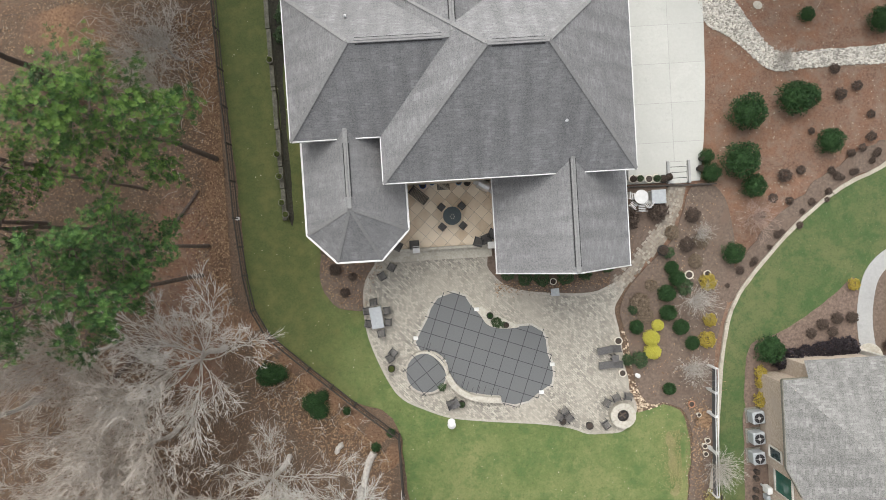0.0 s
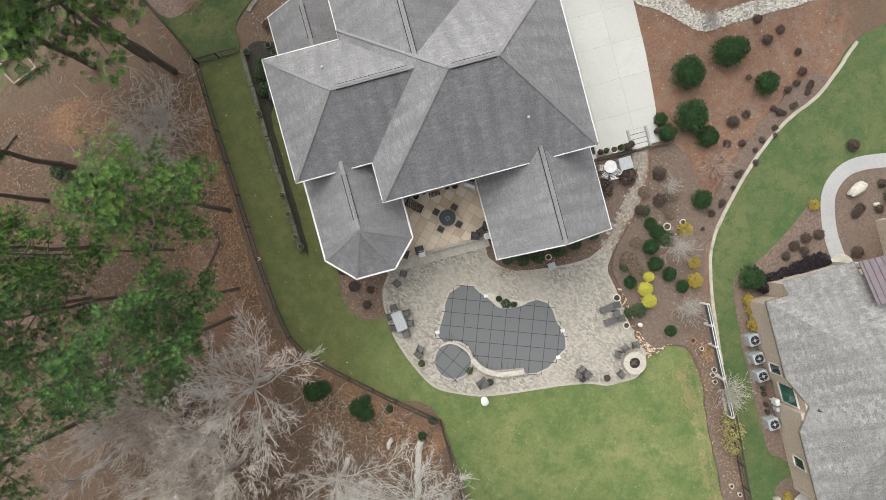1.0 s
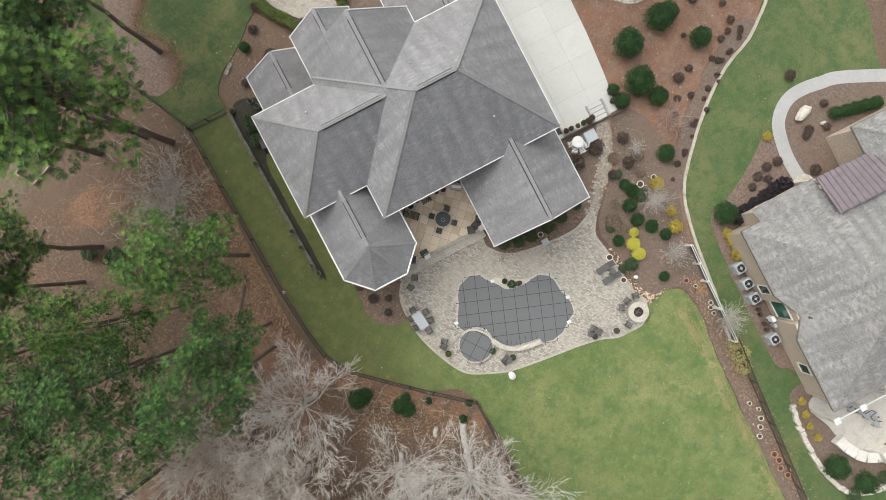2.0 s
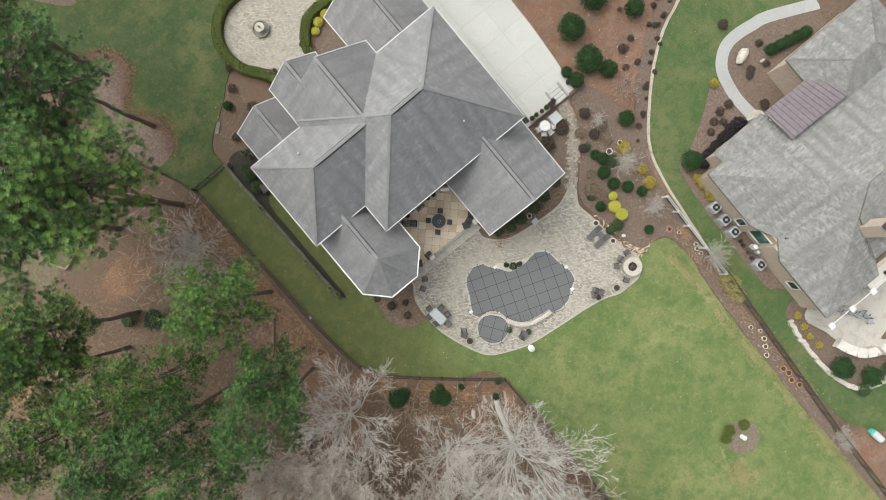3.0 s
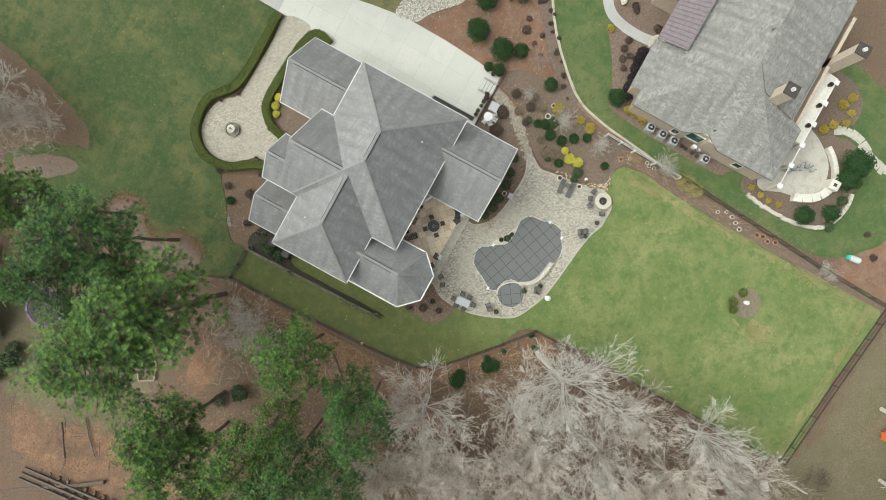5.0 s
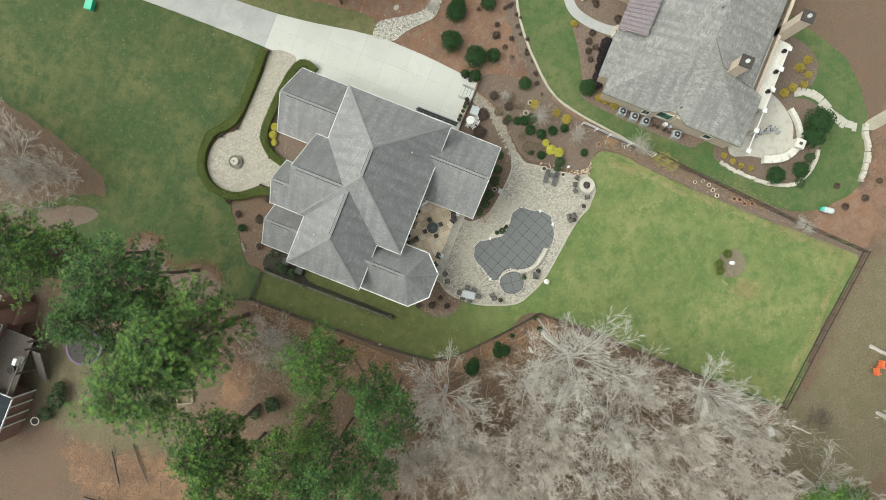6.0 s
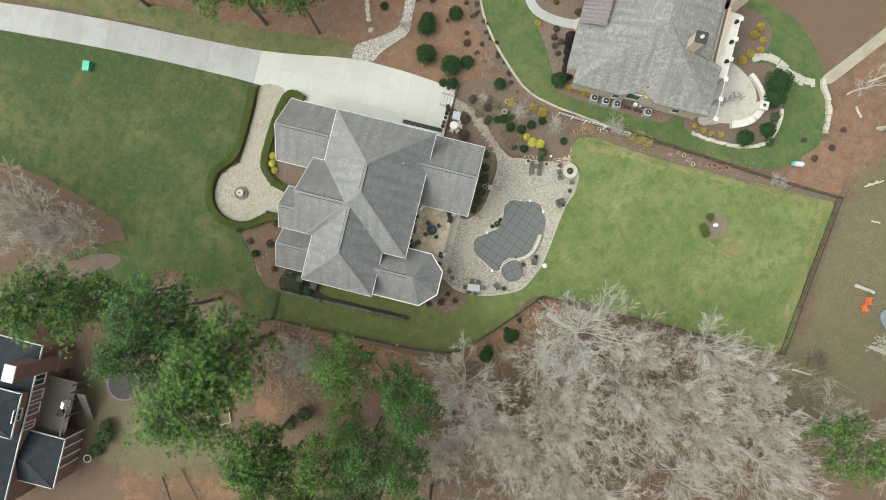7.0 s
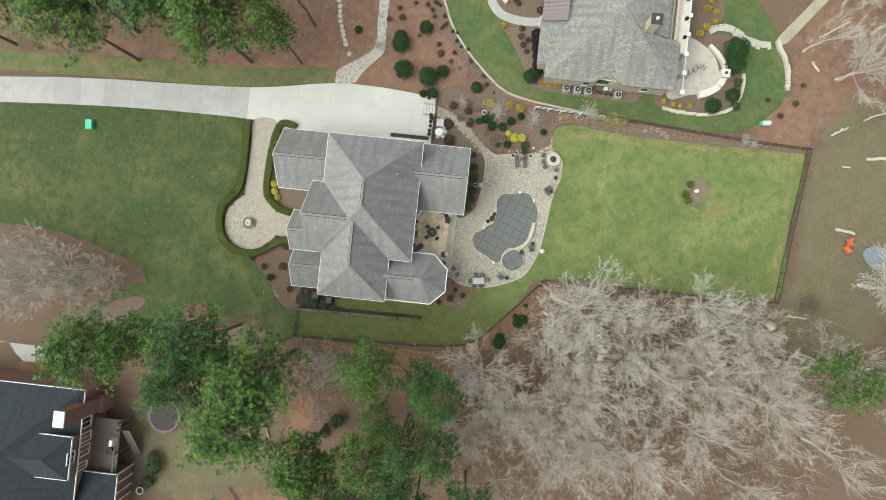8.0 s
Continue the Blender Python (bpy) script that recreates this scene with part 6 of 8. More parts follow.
for x, y, t in ((0.85, 3.5, 45), (2.05, 3.5, -45), (0.85, 2.35, 135), (2.05, 2.35, -135)):
    patio_chair((x, y), t, "chairs round the terrace table", 0.5, "dark metal terrace chair").scale = (0.72, 0.72, 0.95)
for x, y, t in ((3.35, 1.5, 200), (2.9, 1.35, 160), (3.75, 1.75, 240), (-0.85, 1.4, 180), (-1.85, 1.4, 150)):
    patio_chair((x, y), t, "chairs along the terrace edge", 0.5, "black wrought metal chair")
grill = thing("grill", (3.4, 4.6, 0.5), "stainless steel barbecue grill with a curved lid", "grill")
grill.rotation_euler.z = radians(-32)
part("cabinet", boxes((-0.35, 0.35, -0.26, 0.26, 0.05, 0.82), bevel=0.01), M_STEEL, grill)
lid = bmesh.new()
bmesh.ops.create_cone(lid, cap_ends=True, segments=20, radius1=0.27, radius2=0.27, depth=0.68, matrix=Matrix.Translation((0, 0, 0.84)) @ Matrix.Rotation(radians(90), 4, "Y"))
part("lid", lid, M_STEEL, grill)
for s in (-1, 1):
    part("side_shelf", boxes((s * 0.5 - 0.14, s * 0.5 + 0.14, -0.22, 0.22, 0.78, 0.81)), M_STEEL, grill)
bench = thing("bench", (-0.45, 4.25, 0.5), "black slatted metal bench on the terrace", "bench")
bench.rotation_euler.z = radians(-42)
for k in range(8):
    part("slat", boxes((-0.6, 0.6, -0.24 + k * 0.06, -0.2 + k * 0.06, 0.42, 0.44)), M_BLACK, bench)
part("backrest", boxes((-0.6, 0.6, 0.26, 0.29, 0.44, 0.85)), M_BLACK, bench)
for x in (-0.55, 0.55):
    part("leg", boxes((x - 0.02, x + 0.02, -0.22, 0.27, 0, 0.43)), M_BLACK, bench)
mat_ob = thing("door_mat", (1.05, 4.75, 0.502), "dark woven grid doormat on the tiles", "doormat")
for k in range(7):
    part("mat_strip", boxes((-0.33, 0.33, -0.2 + k * 0.065, -0.165 + k * 0.065, 0, 0.02)), M_BLACK, mat_ob)
part("mat_frame", boxes((-0.36, -0.33, -0.22, 0.24, 0, 0.022), (0.33, 0.36, -0.22, 0.24, 0, 0.022)), M_BLACK, mat_ob)
for x, y, r, m, lab in ((-0.15, 4.85, 0.2, M_BLUE, "glossy blue round pot by the door"), (1.95, 4.9, 0.18, M_LIGHTBLUE, "pale blue glazed pot by the door"), (0.4, 4.95, 0.14, M_BLUE, "small dark blue pot by the door"), (2.45, 4.85, 0.2, M_ASH, "dark pot by the door")):
    potted((x, y), r, 0.4, m, lab, None, 0.5)

# white furniture and unit on the side yard
for k, (x, y) in enumerate(((12.65, 3.4),)):
    t = thing("white_table", (x, y, 0.06), "white round garden table among white chairs", "table")
    part("tabletop", lathe([(0.0, 0.7), (0.4, 0.7), (0.42, 0.73), (0.0, 0.74)], 18), M_WHITE, t)
    part("stem", lathe([(0.2, 0), (0.04, 0.05), (0.04, 0.7)], 10), M_WHITE, t)


def white_chair(at, turn):
    ob = thing("white_chair", (*at, 0.06), "white metal garden chair with open slats", "chair", "white chairs")
    ob.rotation_euler.z = radians(turn)
    for k in range(4):
        part("slat", boxes((-0.2, 0.2, -0.2 + k * 0.1, -0.14 + k * 0.1, 0.42, 0.44)), M_WHITE, ob)
    part("backrest", boxes((-0.2, 0.2, 0.19, 0.22, 0.44, 0.85)), M_WHITE, ob)
    for x in (-0.18, 0.18):
        for y in (-0.18, 0.18):
            part("leg", boxes((x - 0.015, x + 0.015, y - 0.015, y + 0.015, 0, 0.43)), M_WHITE, ob)


for x, y, t in ((12.25, 2.95, 140), (12.75, 2.75, 180), (12.15, 3.5, 80), (13.1, 3.0, -130)):
    white_chair((x, y), t)
unit = thing("generator", (13.68, 3.35, 0.06), "white louvred standby generator box on gravel", "generator")
part("housing", boxes((-0.4, 0.4, -0.38, 0.38, 0, 0.7), bevel=0.03), M_WHITE, unit)
part("lid", boxes((-0.43, 0.43, -0.41, 0.41, 0.7, 0.76), bevel=0.02), M_GREYTOP, unit, "pale grey lid")
stairs = thing("pad_steps", (15.25, 4.75, 0), "pale concrete steps at the end of the pad", "steps", kind="structure")
for k in range(4):
    part("step", boxes((14.68, 15.7, 4.12 + k * 0.33, 4.42 + k * 0.33, -0.2, 0.062 + 0.012 * k), bevel=0.01), M_CONCRETE, stairs, "", True)
part("riser_gap", boxes((14.66, 15.72, 4.1, 5.42, -0.2, 0.058)), M_VENT_GAP, stairs, "dark gap behind each tread", True)
for x in (14.56, 15.82):
    part("side_wall", boxes((x - 0.07, x + 0.07, 4.1, 5.45, -0.1, 0.22), bevel=0.01), M_CONCRETE_OLD, stairs, "", True)

# areaway along the garage wall
area = thing("areaway", (11.9, 6.6, 0), "dark railed areaway beside the garage wall", "areaway")
# no hole is cut: a flat near-black plate paints the slot's shade
part("opening", boxes((11.72, 12.12, 4.5, 8.75, 0.05, 0.068)), M_VENT_GAP, area, "flat dark plate standing for the shaded slot", True)
part("kerb", boxes((12.12, 12.2, 4.45, 8.8, 0.0, 0.16), (11.72, 12.12, 8.75, 8.82, 0.0, 0.16), bevel=0.01), M_CONCRETE_OLD, area, "low concrete lip", True)
bm = bmesh.new()
bar(bm, (11.75, 4.5, 0.95), (11.75, 8.8, 0.95), 0.05, 0.05)
for k in range(7):
    bar(bm, (11.75, 4.5 + k * 0.71, 0.05), (11.75, 4.5 + k * 0.71, 0.95), 0.04, 0.04)
part("railing", bm, M_BLACK, area, "black railing", True)

# fountain in the round court
fount = thing("fountain", (0.35, 23.66, 0.06), "tiered grey stone fountain in the paved court", "fountain")
fount.scale = (1, 1, 0.6)
part("basin", lathe([(0.62, 0), (0.66, 0.3), (0.7, 0.34), (0.7, 0.4), (0.58, 0.4), (0.55, 0.2), (0.0, 0.2)], 24), M_CAPSTONE, fount)
part("stem", lathe([(0.16, 0.2), (0.1, 0.3), (0.1, 0.75), (0.14, 0.8)], 14), M_CAPSTONE, fount)
part("bowl", lathe([(0.1, 0.78), (0.36, 0.9), (0.38, 0.95), (0.32, 0.95), (0.0, 0.86)], 20), M_STONE, fount, "paler upper bowl")
part("finial", lathe([(0.06, 0.86), (0.05, 1.1), (0.1, 1.18), (0.0, 1.3)], 10), M_CAPSTONE, fount)
for x, y in ((3.55, 22.1), (3.5, 24.7), (11.7, 24.6), (-0.9, 20.4), (2.0, 20.6), (2.2, 25.9)):
    potted((x, y), 0.17, 0.35, M_CAPSTONE, "small stone urn beside the paved court", "brown", 0.06)

box_ob = thing("utility_box", (9.5, 42.9, 0.0), "bright green utility box on the front lawn", "utility box")
box_ob.rotation_euler.z = radians(6)
M_GREENBOX = surface("bright_green_plastic", (0.03, 0.33, 0.2), (0.05, 0.42, 0.27), 4, rough=0.4, relief=0.05)
part("cabinet", boxes((-0.5, 0.5, -0.34, 0.34, 0, 0.55), bevel=0.03), M_GREENBOX, box_ob)
part("lid", boxes((-0.53, 0.53, -0.37, 0.37, 0.55, 0.62), bevel=0.02), M_GREENBOX, box_ob)

# white-topped screen panels along the shrub bed
for a, b in (((16.4, -6.95), (16.34, -8.35)), ((16.33, -8.42), (16.26, -9.75)), ((16.26, -9.82), (16.2, -11.9)), ((16.19, -12.0), (16.1, -14.6))):
    ob = thing("screen_panel", (*a, 0), "grey garden screen with white top rails", "screen", "screen panels")
    bm = bmesh.new()
    bar(bm, (a[0], a[1], 0.88), (b[0], b[1], 0.88), 0.05, 0.52)
    part("panel", bm, surface("grey_screen_board", (0.06, 0.06, 0.062), (0.1, 0.1, 0.1), 9) if not bpy.data.materials.get("grey_screen_board") else bpy.data.materials["grey_screen_board"], ob, "", True)
    for s in (-0.07, 0.07):
        bm = bmesh.new()
        bar(bm, (a[0] + s, a[1], 1.2), (b[0] + s, b[1], 1.2), 0.036, 0.04)
        part("top_rail", bm, M_WHITE, ob, "white top rail", True)
    for p in (a, b):
        part("post", boxes((p[0] - 0.1, p[0] + 0.1, p[1] - 0.03, p[1] + 0.03, -0.05, 1.18)), M_WHITE, ob, "white post", True)

tank = thing("propane_tank", (17.4, -32.5, 0.0), "pale propane tank with a teal end on legs", "tank")
tank.rotation_euler.z = radians(98)
tank.scale = (0.72, 0.72, 0.72)
bm = lathe([(0.0, -0.75), (0.2, -0.72), (0.36, -0.6), (0.4, -0.45), (0.4, 0.45), (0.36, 0.6), (0.2, 0.72), (0.0, 0.75)], 20)
bmesh.ops.rotate(bm, verts=bm.verts, cent=(0, 0, 0), matrix=Matrix.Rotation(radians(90), 3, "Y"))
bmesh.ops.translate(bm, verts=bm.verts, vec=(0, 0, 0.55))
part("vessel", bm, surface("faded_tank_paint", (0.42, 0.46, 0.45), (0.54, 0.58, 0.57), 6, 1.2, (0.36, 0.4, 0.38), rough=0.45), tank)
part("end_cover", boxes((0.55, 0.95, -0.3, 0.3, 0.1, 0.8), bevel=0.08), surface("teal_plastic", (0.05, 0.36, 0.3), (0.08, 0.45, 0.38), 5, rough=0.4), tank, "teal cover")
for x in (-0.4, 0.4):
    part("leg", boxes((x - 0.06, x + 0.06, -0.25, 0.25, 0, 0.25)), M_CAPSTONE, tank)

# ---- the pale stone house next door ----
M_NWALL = surface("tan_stone_wall", (0.33, 0.27, 0.21), (0.5, 0.42, 0.34), 8, 0.9, (0.4, 0.34, 0.28), relief=0.4)
M_METAL_ROOF = surface("mauve_brown_metal", (0.14, 0.115, 0.125), (0.19, 0.16, 0.17), 3, 0.6, (0.165, 0.14, 0.15), rough=0.45, metal=0.3, relief=0.05)
M_GLASS = surface("dark_window_glass", (0.015, 0.03, 0.03), (0.03, 0.05, 0.05), 3, rough=0.08, relief=0)
M_CREAM = surface("cream_painted_deck", (0.47, 0.45, 0.4), (0.57, 0.55, 0.5), 4, 0.8, (0.4, 0.38, 0.335), relief=0.1)

neighbour = thing("neighbouring_house", (25, -14, -0.1), "pale stone house under a broad grey-brown shingled roof", "house")
ne = [Vector(p) for p in ((19.1, -7.3, 3.2), (19.1, -21.2, 3.2), (24.1, -21.2, 3.2), (24.4, -19.9, 3.6333), (36.0, -19.9, 3.6333), (36.0, -14.6, 5.4), (26.5, -14.6, 5.4), (36.0, -7.3, 3.2), (19.1, -12.25, 3.2), (19.95, -14.2, 3.4527), (19.1, -15.7, 3.2))]
under = bmesh.new()
uv_ = [under.verts.new(p - Vector((0, 0, 0.05))) for p in ne]
for f in ((0, 8, 9, 6), (10, 1, 6, 9), (1, 2, 3, 4, 5, 6), (7, 0, 6, 5), (0, 7, 4, 3, 2, 1, 10, 9, 8)):
    under.faces.new([uv_[i] for i in f])
n_roof = part("roof", under, M_NWALL, neighbour, "broad grey-brown shingled hip roof", True)
for rows in ((0, 8, 9, 6), (10, 1, 6, 9), (1, 2, 3, 4, 5, 6), (7, 0, 6, 5)):
    slope("slope", [ne[i] for i in rows], M_ROOF_N, n_roof)
# raised wing behind the chimney, one broad shallow plane over low stone cheeks
wing = [Vector(p) for p in ((24.2, -19.6, 4.13), (29.8, -19.6, 4.13), (29.8, -14.6, 5.455), (26.6, -14.6, 5.455), (24.7, -16.3, 5.0045))]
bm = bmesh.new()
lo = [bm.verts.new((p.x + (0.12 if p.x < 26 else -0.12), p.y + (0.12 if p.y < -19 else 0), 3.4)) for p in wing]
hi = [bm.verts.new((p.x + (0.12 if p.x < 26 else -0.12), p.y + (0.12 if p.y < -19 else 0), p.z - 0.1)) for p in wing]
for i in range(5):
    bm.faces.new((lo[i], lo[(i + 1) % 5], hi[(i + 1) % 5], hi[i]))
part("wall", bm, M_NWALL, neighbour, "tan stone cheek of the raised wing", True)
bm = bmesh.new()
lo = [bm.verts.new(p - Vector((0, 0, 0.14))) for p in wing]
hi = [bm.verts.new(p - Vector((0, 0, 0.012))) for p in wing]
for i in range(5):
    bm.faces.new((lo[i], lo[(i + 1) % 5], hi[(i + 1) % 5], hi[i]))
bm.faces.new(hi), bm.faces.new(lo[::-1])
w_roof = part("wing_roof", bm, M_CAPSTONE, neighbour, "raised grey-brown shingled wing roof", True)
slope("slope", wing, M_ROOF_N, w_roof)
edge = bmesh.new()
for a, b in ((0, 8), (8, 9), (9, 10), (10, 1), (1, 2), (2, 3), (3, 4), (7, 0)):
    bar(edge, ne[a] - Vector((0, 0, 0.1)), ne[b] - Vector((0, 0, 0.1)), 0.09, 0.2)
part("gutter", edge, M_CAPSTONE, n_roof, "grey gutter", True)
for rows in ((19.35, 35, -20.8, -20.5, -0.1, 3.2), (19.4, 19.7, -20.5, -15.5, -0.1, 3.2), (19.75, 20.05, -15.5, -12.5, -0.1, 3.3), (19.4, 19.75, -15.5, -14.6, -0.1, 3.2), (19.4, 19.75, -13.0, -12.5, -0.1, 3.2), (19.4, 19.7, -12.5, -7.6, -0.1, 3.2), (19.65, 35, -7.9, -7.6, -0.1, 3.2)):
    part("wall", boxes(rows), M_NWALL, neighbour, "tan stone wall", True)
slope("slope", [Vector((25.2, -6.35, 2.89)), Vector((20.5, -6.35, 2.89)), Vector((20.5, -7.35, 3.25)), Vector((25.2, -7.35, 3.25))], M_ROOF_N, n_roof)
part("wall", boxes((20.7, 25.0, -7.6, -6.65, -0.1, 2.9)), M_NWALL, neighbour, "tan stone bay", True)
gabled(neighbour, "x", 28.9, 37.0, -10.5, -4.4, 3.4, 0.4, "hip", "hip", roof=M_ROOF_N, wall=M_NWALL, trim=M_CAPSTONE, caps=M_ROOF_N, inset=0.3)

porch = thing("porch_metal_roof", (27, -7.6, 3.4), "standing-seam mauve-brown metal porch roof", "metal roof")
P4 = [Vector(p) for p in ((25.1, -6.35, 3.45), (29.9, -6.45, 3.45), (30.2, -9.1, 4.25), (25.0, -9.0, 4.25))]
bm = bmesh.new()
top = [bm.verts.new(p) for p in P4]
low = [bm.verts.new(p - Vector((0, 0, 0.08))) for p in P4]
bm.faces.new(top), bm.faces.new(low[::-1])
for i in range(4):
    bm.faces.new((low[i], low[(i + 1) % 4], top[(i + 1) % 4], top[i]))
part("sheet", bm, M_METAL_ROOF, porch, "", True)
for k in range(12):
    u = (k + 0.5) / 12
    bm = bmesh.new()
    bar(bm, P4[0].lerp(P4[1], u) + Vector((0, 0, 0.03)), P4[3].lerp(P4[2], u) + Vector((0, 0, 0.03)), 0.04, 0.06)
    part("seam", bm, M_METAL_ROOF, porch, "", True)
for x in (25.4, 29.6):
    part("post", boxes((x - 0.12, x + 0.12, -6.75, -6.5, 0, 3.4)), M_CREAM, porch, "cream post", True)
part("landing", lathe([(0.0, 0.0), (0.85, 0.0), (0.85, 0.09), (0.0, 0.09)], 20), M_STONE, new("entry_landing")).parent.location = (26.2, -7.1, 0.02)
tagged(bpy.data.objects["entry_landing"], "round cream stone landing at the entry", "landing", kind="structure")


def chimney(at, w, d, base, top, label, brick, cap):
    ob = thing("chimney", (*at, base), label, "chimney")
    part("shaft", boxes((-w / 2, w / 2, -d / 2, d / 2, 0, top - base), bevel=0.02), brick, ob)
    part("crown", boxes((-w / 2 - 0.08, w / 2 + 0.08, -d / 2 - 0.08, d / 2 + 0.08, top - base, top - base + 0.12), bevel=0.03), M_ASH, ob, "dark metal chase cover")
    part("flue", lathe([(0.17, 0), (0.17, 0.25), (0.13, 0.25), (0.12, 0.05), (0.0, 0.05)], 12), cap, ob, "pale flue pot").location = (0, 0, top - base + 0.1)


chimney((24.9, -17.4), 0.95, 1.0, 3.5, 6.9, "tan stone chimney with a pale flue", M_NWALL, M_WHITE)
chimney((30.6, -21.0), 0.9, 1.0, 2.0, 6.7, "tan stone chimney with a pale flue", M_NWALL, M_WHITE)

deck = thing("covered_deck", (25, -21.6, 0), "cream covered deck with square posts", "deck")
part("deck_floor", slab([(23.35, -21.45), (24.4, -21.45), (24.4, -20.15), (30.2, -20.15), (30.0, -22.25), (23.35, -22.25)], 2.3, 2.5), M_CREAM, deck, "", True)
for x in (29.5, 27.4, 25.33, 23.25, 21.2, 19.15):
    pst = part("post", boxes((x - 0.13, x + 0.13, -22.25, -21.99, -0.05, 2.75)), M_CREAM, deck, "", True)
    part("post_cap", boxes((x - 0.22, x + 0.22, -22.34, -21.9, 2.75, 2.85), bevel=0.02), M_WHITE, deck, "white cap", True)
for a, b in ((29.5, 27.4), (27.4, 25.33), (25.33, 23.25), (23.25, 21.2), (21.2, 19.15)):
    bm = bmesh.new()
    bar(bm, (a, -22.12, 2.68), (b, -22.12, 2.68), 0.07, 0.06)
    part("rail", bm, M_WHITE, deck, "white rail", True)
for x in (27.0, 25.0, 29.1):
    potted((x, -21.75), 0.2, 0.35, M_ASH, "dark potted plant on the cream deck", "purple", 2.5)

bed("stone_patio", [(26.4, -21.3), (26.0, -23.6), (25.2, -25.1), (24.2, -26.2), (23.0, -26.75), (21.8, -26.8), (20.8, -26.3), (20.1, -25.2), (19.7, -23.8), (19.5, -21.3)], 0.1, M_WATERLINE, "curved pale flagstone patio", "patio", 0.3, 0.0)
course("seat_wall_curve", [(25.3, -25.4), (24.6, -26.3), (23.6, -27.1), (22.9, -27.4)], 0.4, 0.55, 0.6, M_CREAM, "curved cream seat wall of the patio", "seat wall", 9, 0.01)
course("seat_wall_hearth", [(22.3, -27.35), (21.4, -27.1), (20.6, -26.5), (20.0, -25.6), (19.7, -24.7)], 0.75, 0.6, 0.75, M_CREAM, "cream stone outdoor counter and steps", "outdoor counter", 10, 0.02)
hearth = thing("outdoor_fireplace", (22.25, -27.2, 0), "white stone outdoor fireplace block", "fireplace")
part("block", boxes((21.8, 22.7, -27.7, -26.8, 0, 1.1), bevel=0.03), M_CREAM, hearth, "", True)
part("firebox", boxes((22.1, 22.4, -27.4, -27.1, 1.1, 1.13)), M_ASH, hearth, "dark flue opening", True)
for x, y, t in ((21.6, -23.1, 100), (22.1, -23.5, 95), (22.4, -24.05, 90), (22.85, -24.35, 95), (22.8, -25.0, 60)):
    patio_chair((x, y), t, "chairs on the stone patio", 0.1, "weathered grey wooden patio chair", M_GREYTOP).scale = (0.8, 0.8, 0.9)
path_ob = bed("wood_path", [(26.4, -33.0), (26.5, -33.9), (29.2, -36.05), (31.8, -38.1), (38.0, -43.0), (38.8, -42.0), (31.75, -36.6), (29.2, -34.6), (27.0, -32.9)], 0.04, surface("pale_boardwalk", (0.26, 0.235, 0.18), (0.35, 0.32, 0.25), 6, 0.8, (0.23, 0.205, 0.155)), "pale straight path into the woods", "path", 0.5, 0.0)


def air_conditioner(at, turn):
    ob = thing("air_conditioner", (*at, 0.05), "grey outdoor air conditioner with a round fan", "air conditioner", "air conditioners by the wall")
    ob.rotation_euler.z = radians(turn)
    ob.scale = (1.0, 1.0, 0.95)
    part("pad", boxes((-0.45, 0.45, -0.45, 0.45, 0, 0.08)), M_CAPSTONE, ob, "concrete pad")
    part("cabinet", boxes((-0.37, 0.37, -0.37, 0.37, 0.08, 0.8), bevel=0.05), M_GREYTOP, ob)
    part("fan_well", lathe([(0.0, 0.0), (0.27, 0.0), (0.29, 0.015), (0.0, 0.006)], 20), M_BLACK, ob, "dark round fan opening").location = (0, 0, 0.802)
    part("fan_hub", lathe([(0.09, 0.0), (0.09, 0.03), (0.0, 0.035)], 12), M_STEEL, ob, "pale fan hub").location = (0, 0, 0.81)
    for k in range(2):
        bm = bmesh.new()
        a = k * math.pi / 2
        bar(bm, (-0.29 * math.cos(a), -0.29 * math.sin(a), 0.822), (0.29 * math.cos(a), 0.29 * math.sin(a), 0.822), 0.012, 0.008)
        part("grille_wire", bm, M_STEEL, ob)


for x, y in ((18.95, -10.15), (18.92, -11.4), (18.88, -12.6), (18.8, -15.9)):
    air_conditioner((x, y), 4)
for y0, y1, z0, z1 in ((-12.3, -11.7, 1.2, 2.3), (-18.7, -18.0, 1.2, 2.2)):
    w = thing("house_window", (19.33, (y0 + y1) / 2, z0), "green-tinted window in the tan stone wall", "window", "neighbour windows")
    part("pane", boxes((19.3, 19.34, y0, y1, z0, z1)), M_GLASS, w, "", True)
    part("frame", boxes((19.26, 19.34, y0 - 0.07, y0, z0 - 0.07, z1 + 0.07), (19.26, 19.34, y1, y1 + 0.07, z0 - 0.07, z1 + 0.07), (19.26, 19.34, y0, y1, z1, z1 + 0.07), (19.22, 19.34, y0, y1, z0 - 0.09, z0)), M_CREAM, w, "cream frame", True)
bay = thing("house_window", (19.7, -13.8, 0.9), "large green-tinted window in a recessed stone bay", "window", "neighbour windows")
part("pane", boxes((19.66, 19.7, -14.45, -13.15, 1.0, 2.6)), surface("green_window_glass", (0.02, 0.09, 0.07), (0.035, 0.12, 0.09), 3, rough=0.1, relief=0), bay, "", True)
part("frame", boxes((19.62, 19.72, -14.53, -14.45, 0.92, 2.68), (19.62, 19.72, -13.15, -13.07, 0.92, 2.68), (19.62, 19.72, -14.45, -13.15, 2.6, 2.68), (19.58, 19.72, -14.45, -13.15, 0.9, 1.0)), M_CREAM, bay, "cream frame", True)
meter = thing("utility_meters", (19.2, -14.3, 0.05), "white meter boxes and pipes on the wall", "meter box")
part("meter_box", boxes((19.05, 19.34, -14.6, -14.2, 0.6, 1.2), bevel=0.02), M_WHITE, meter, "", True)
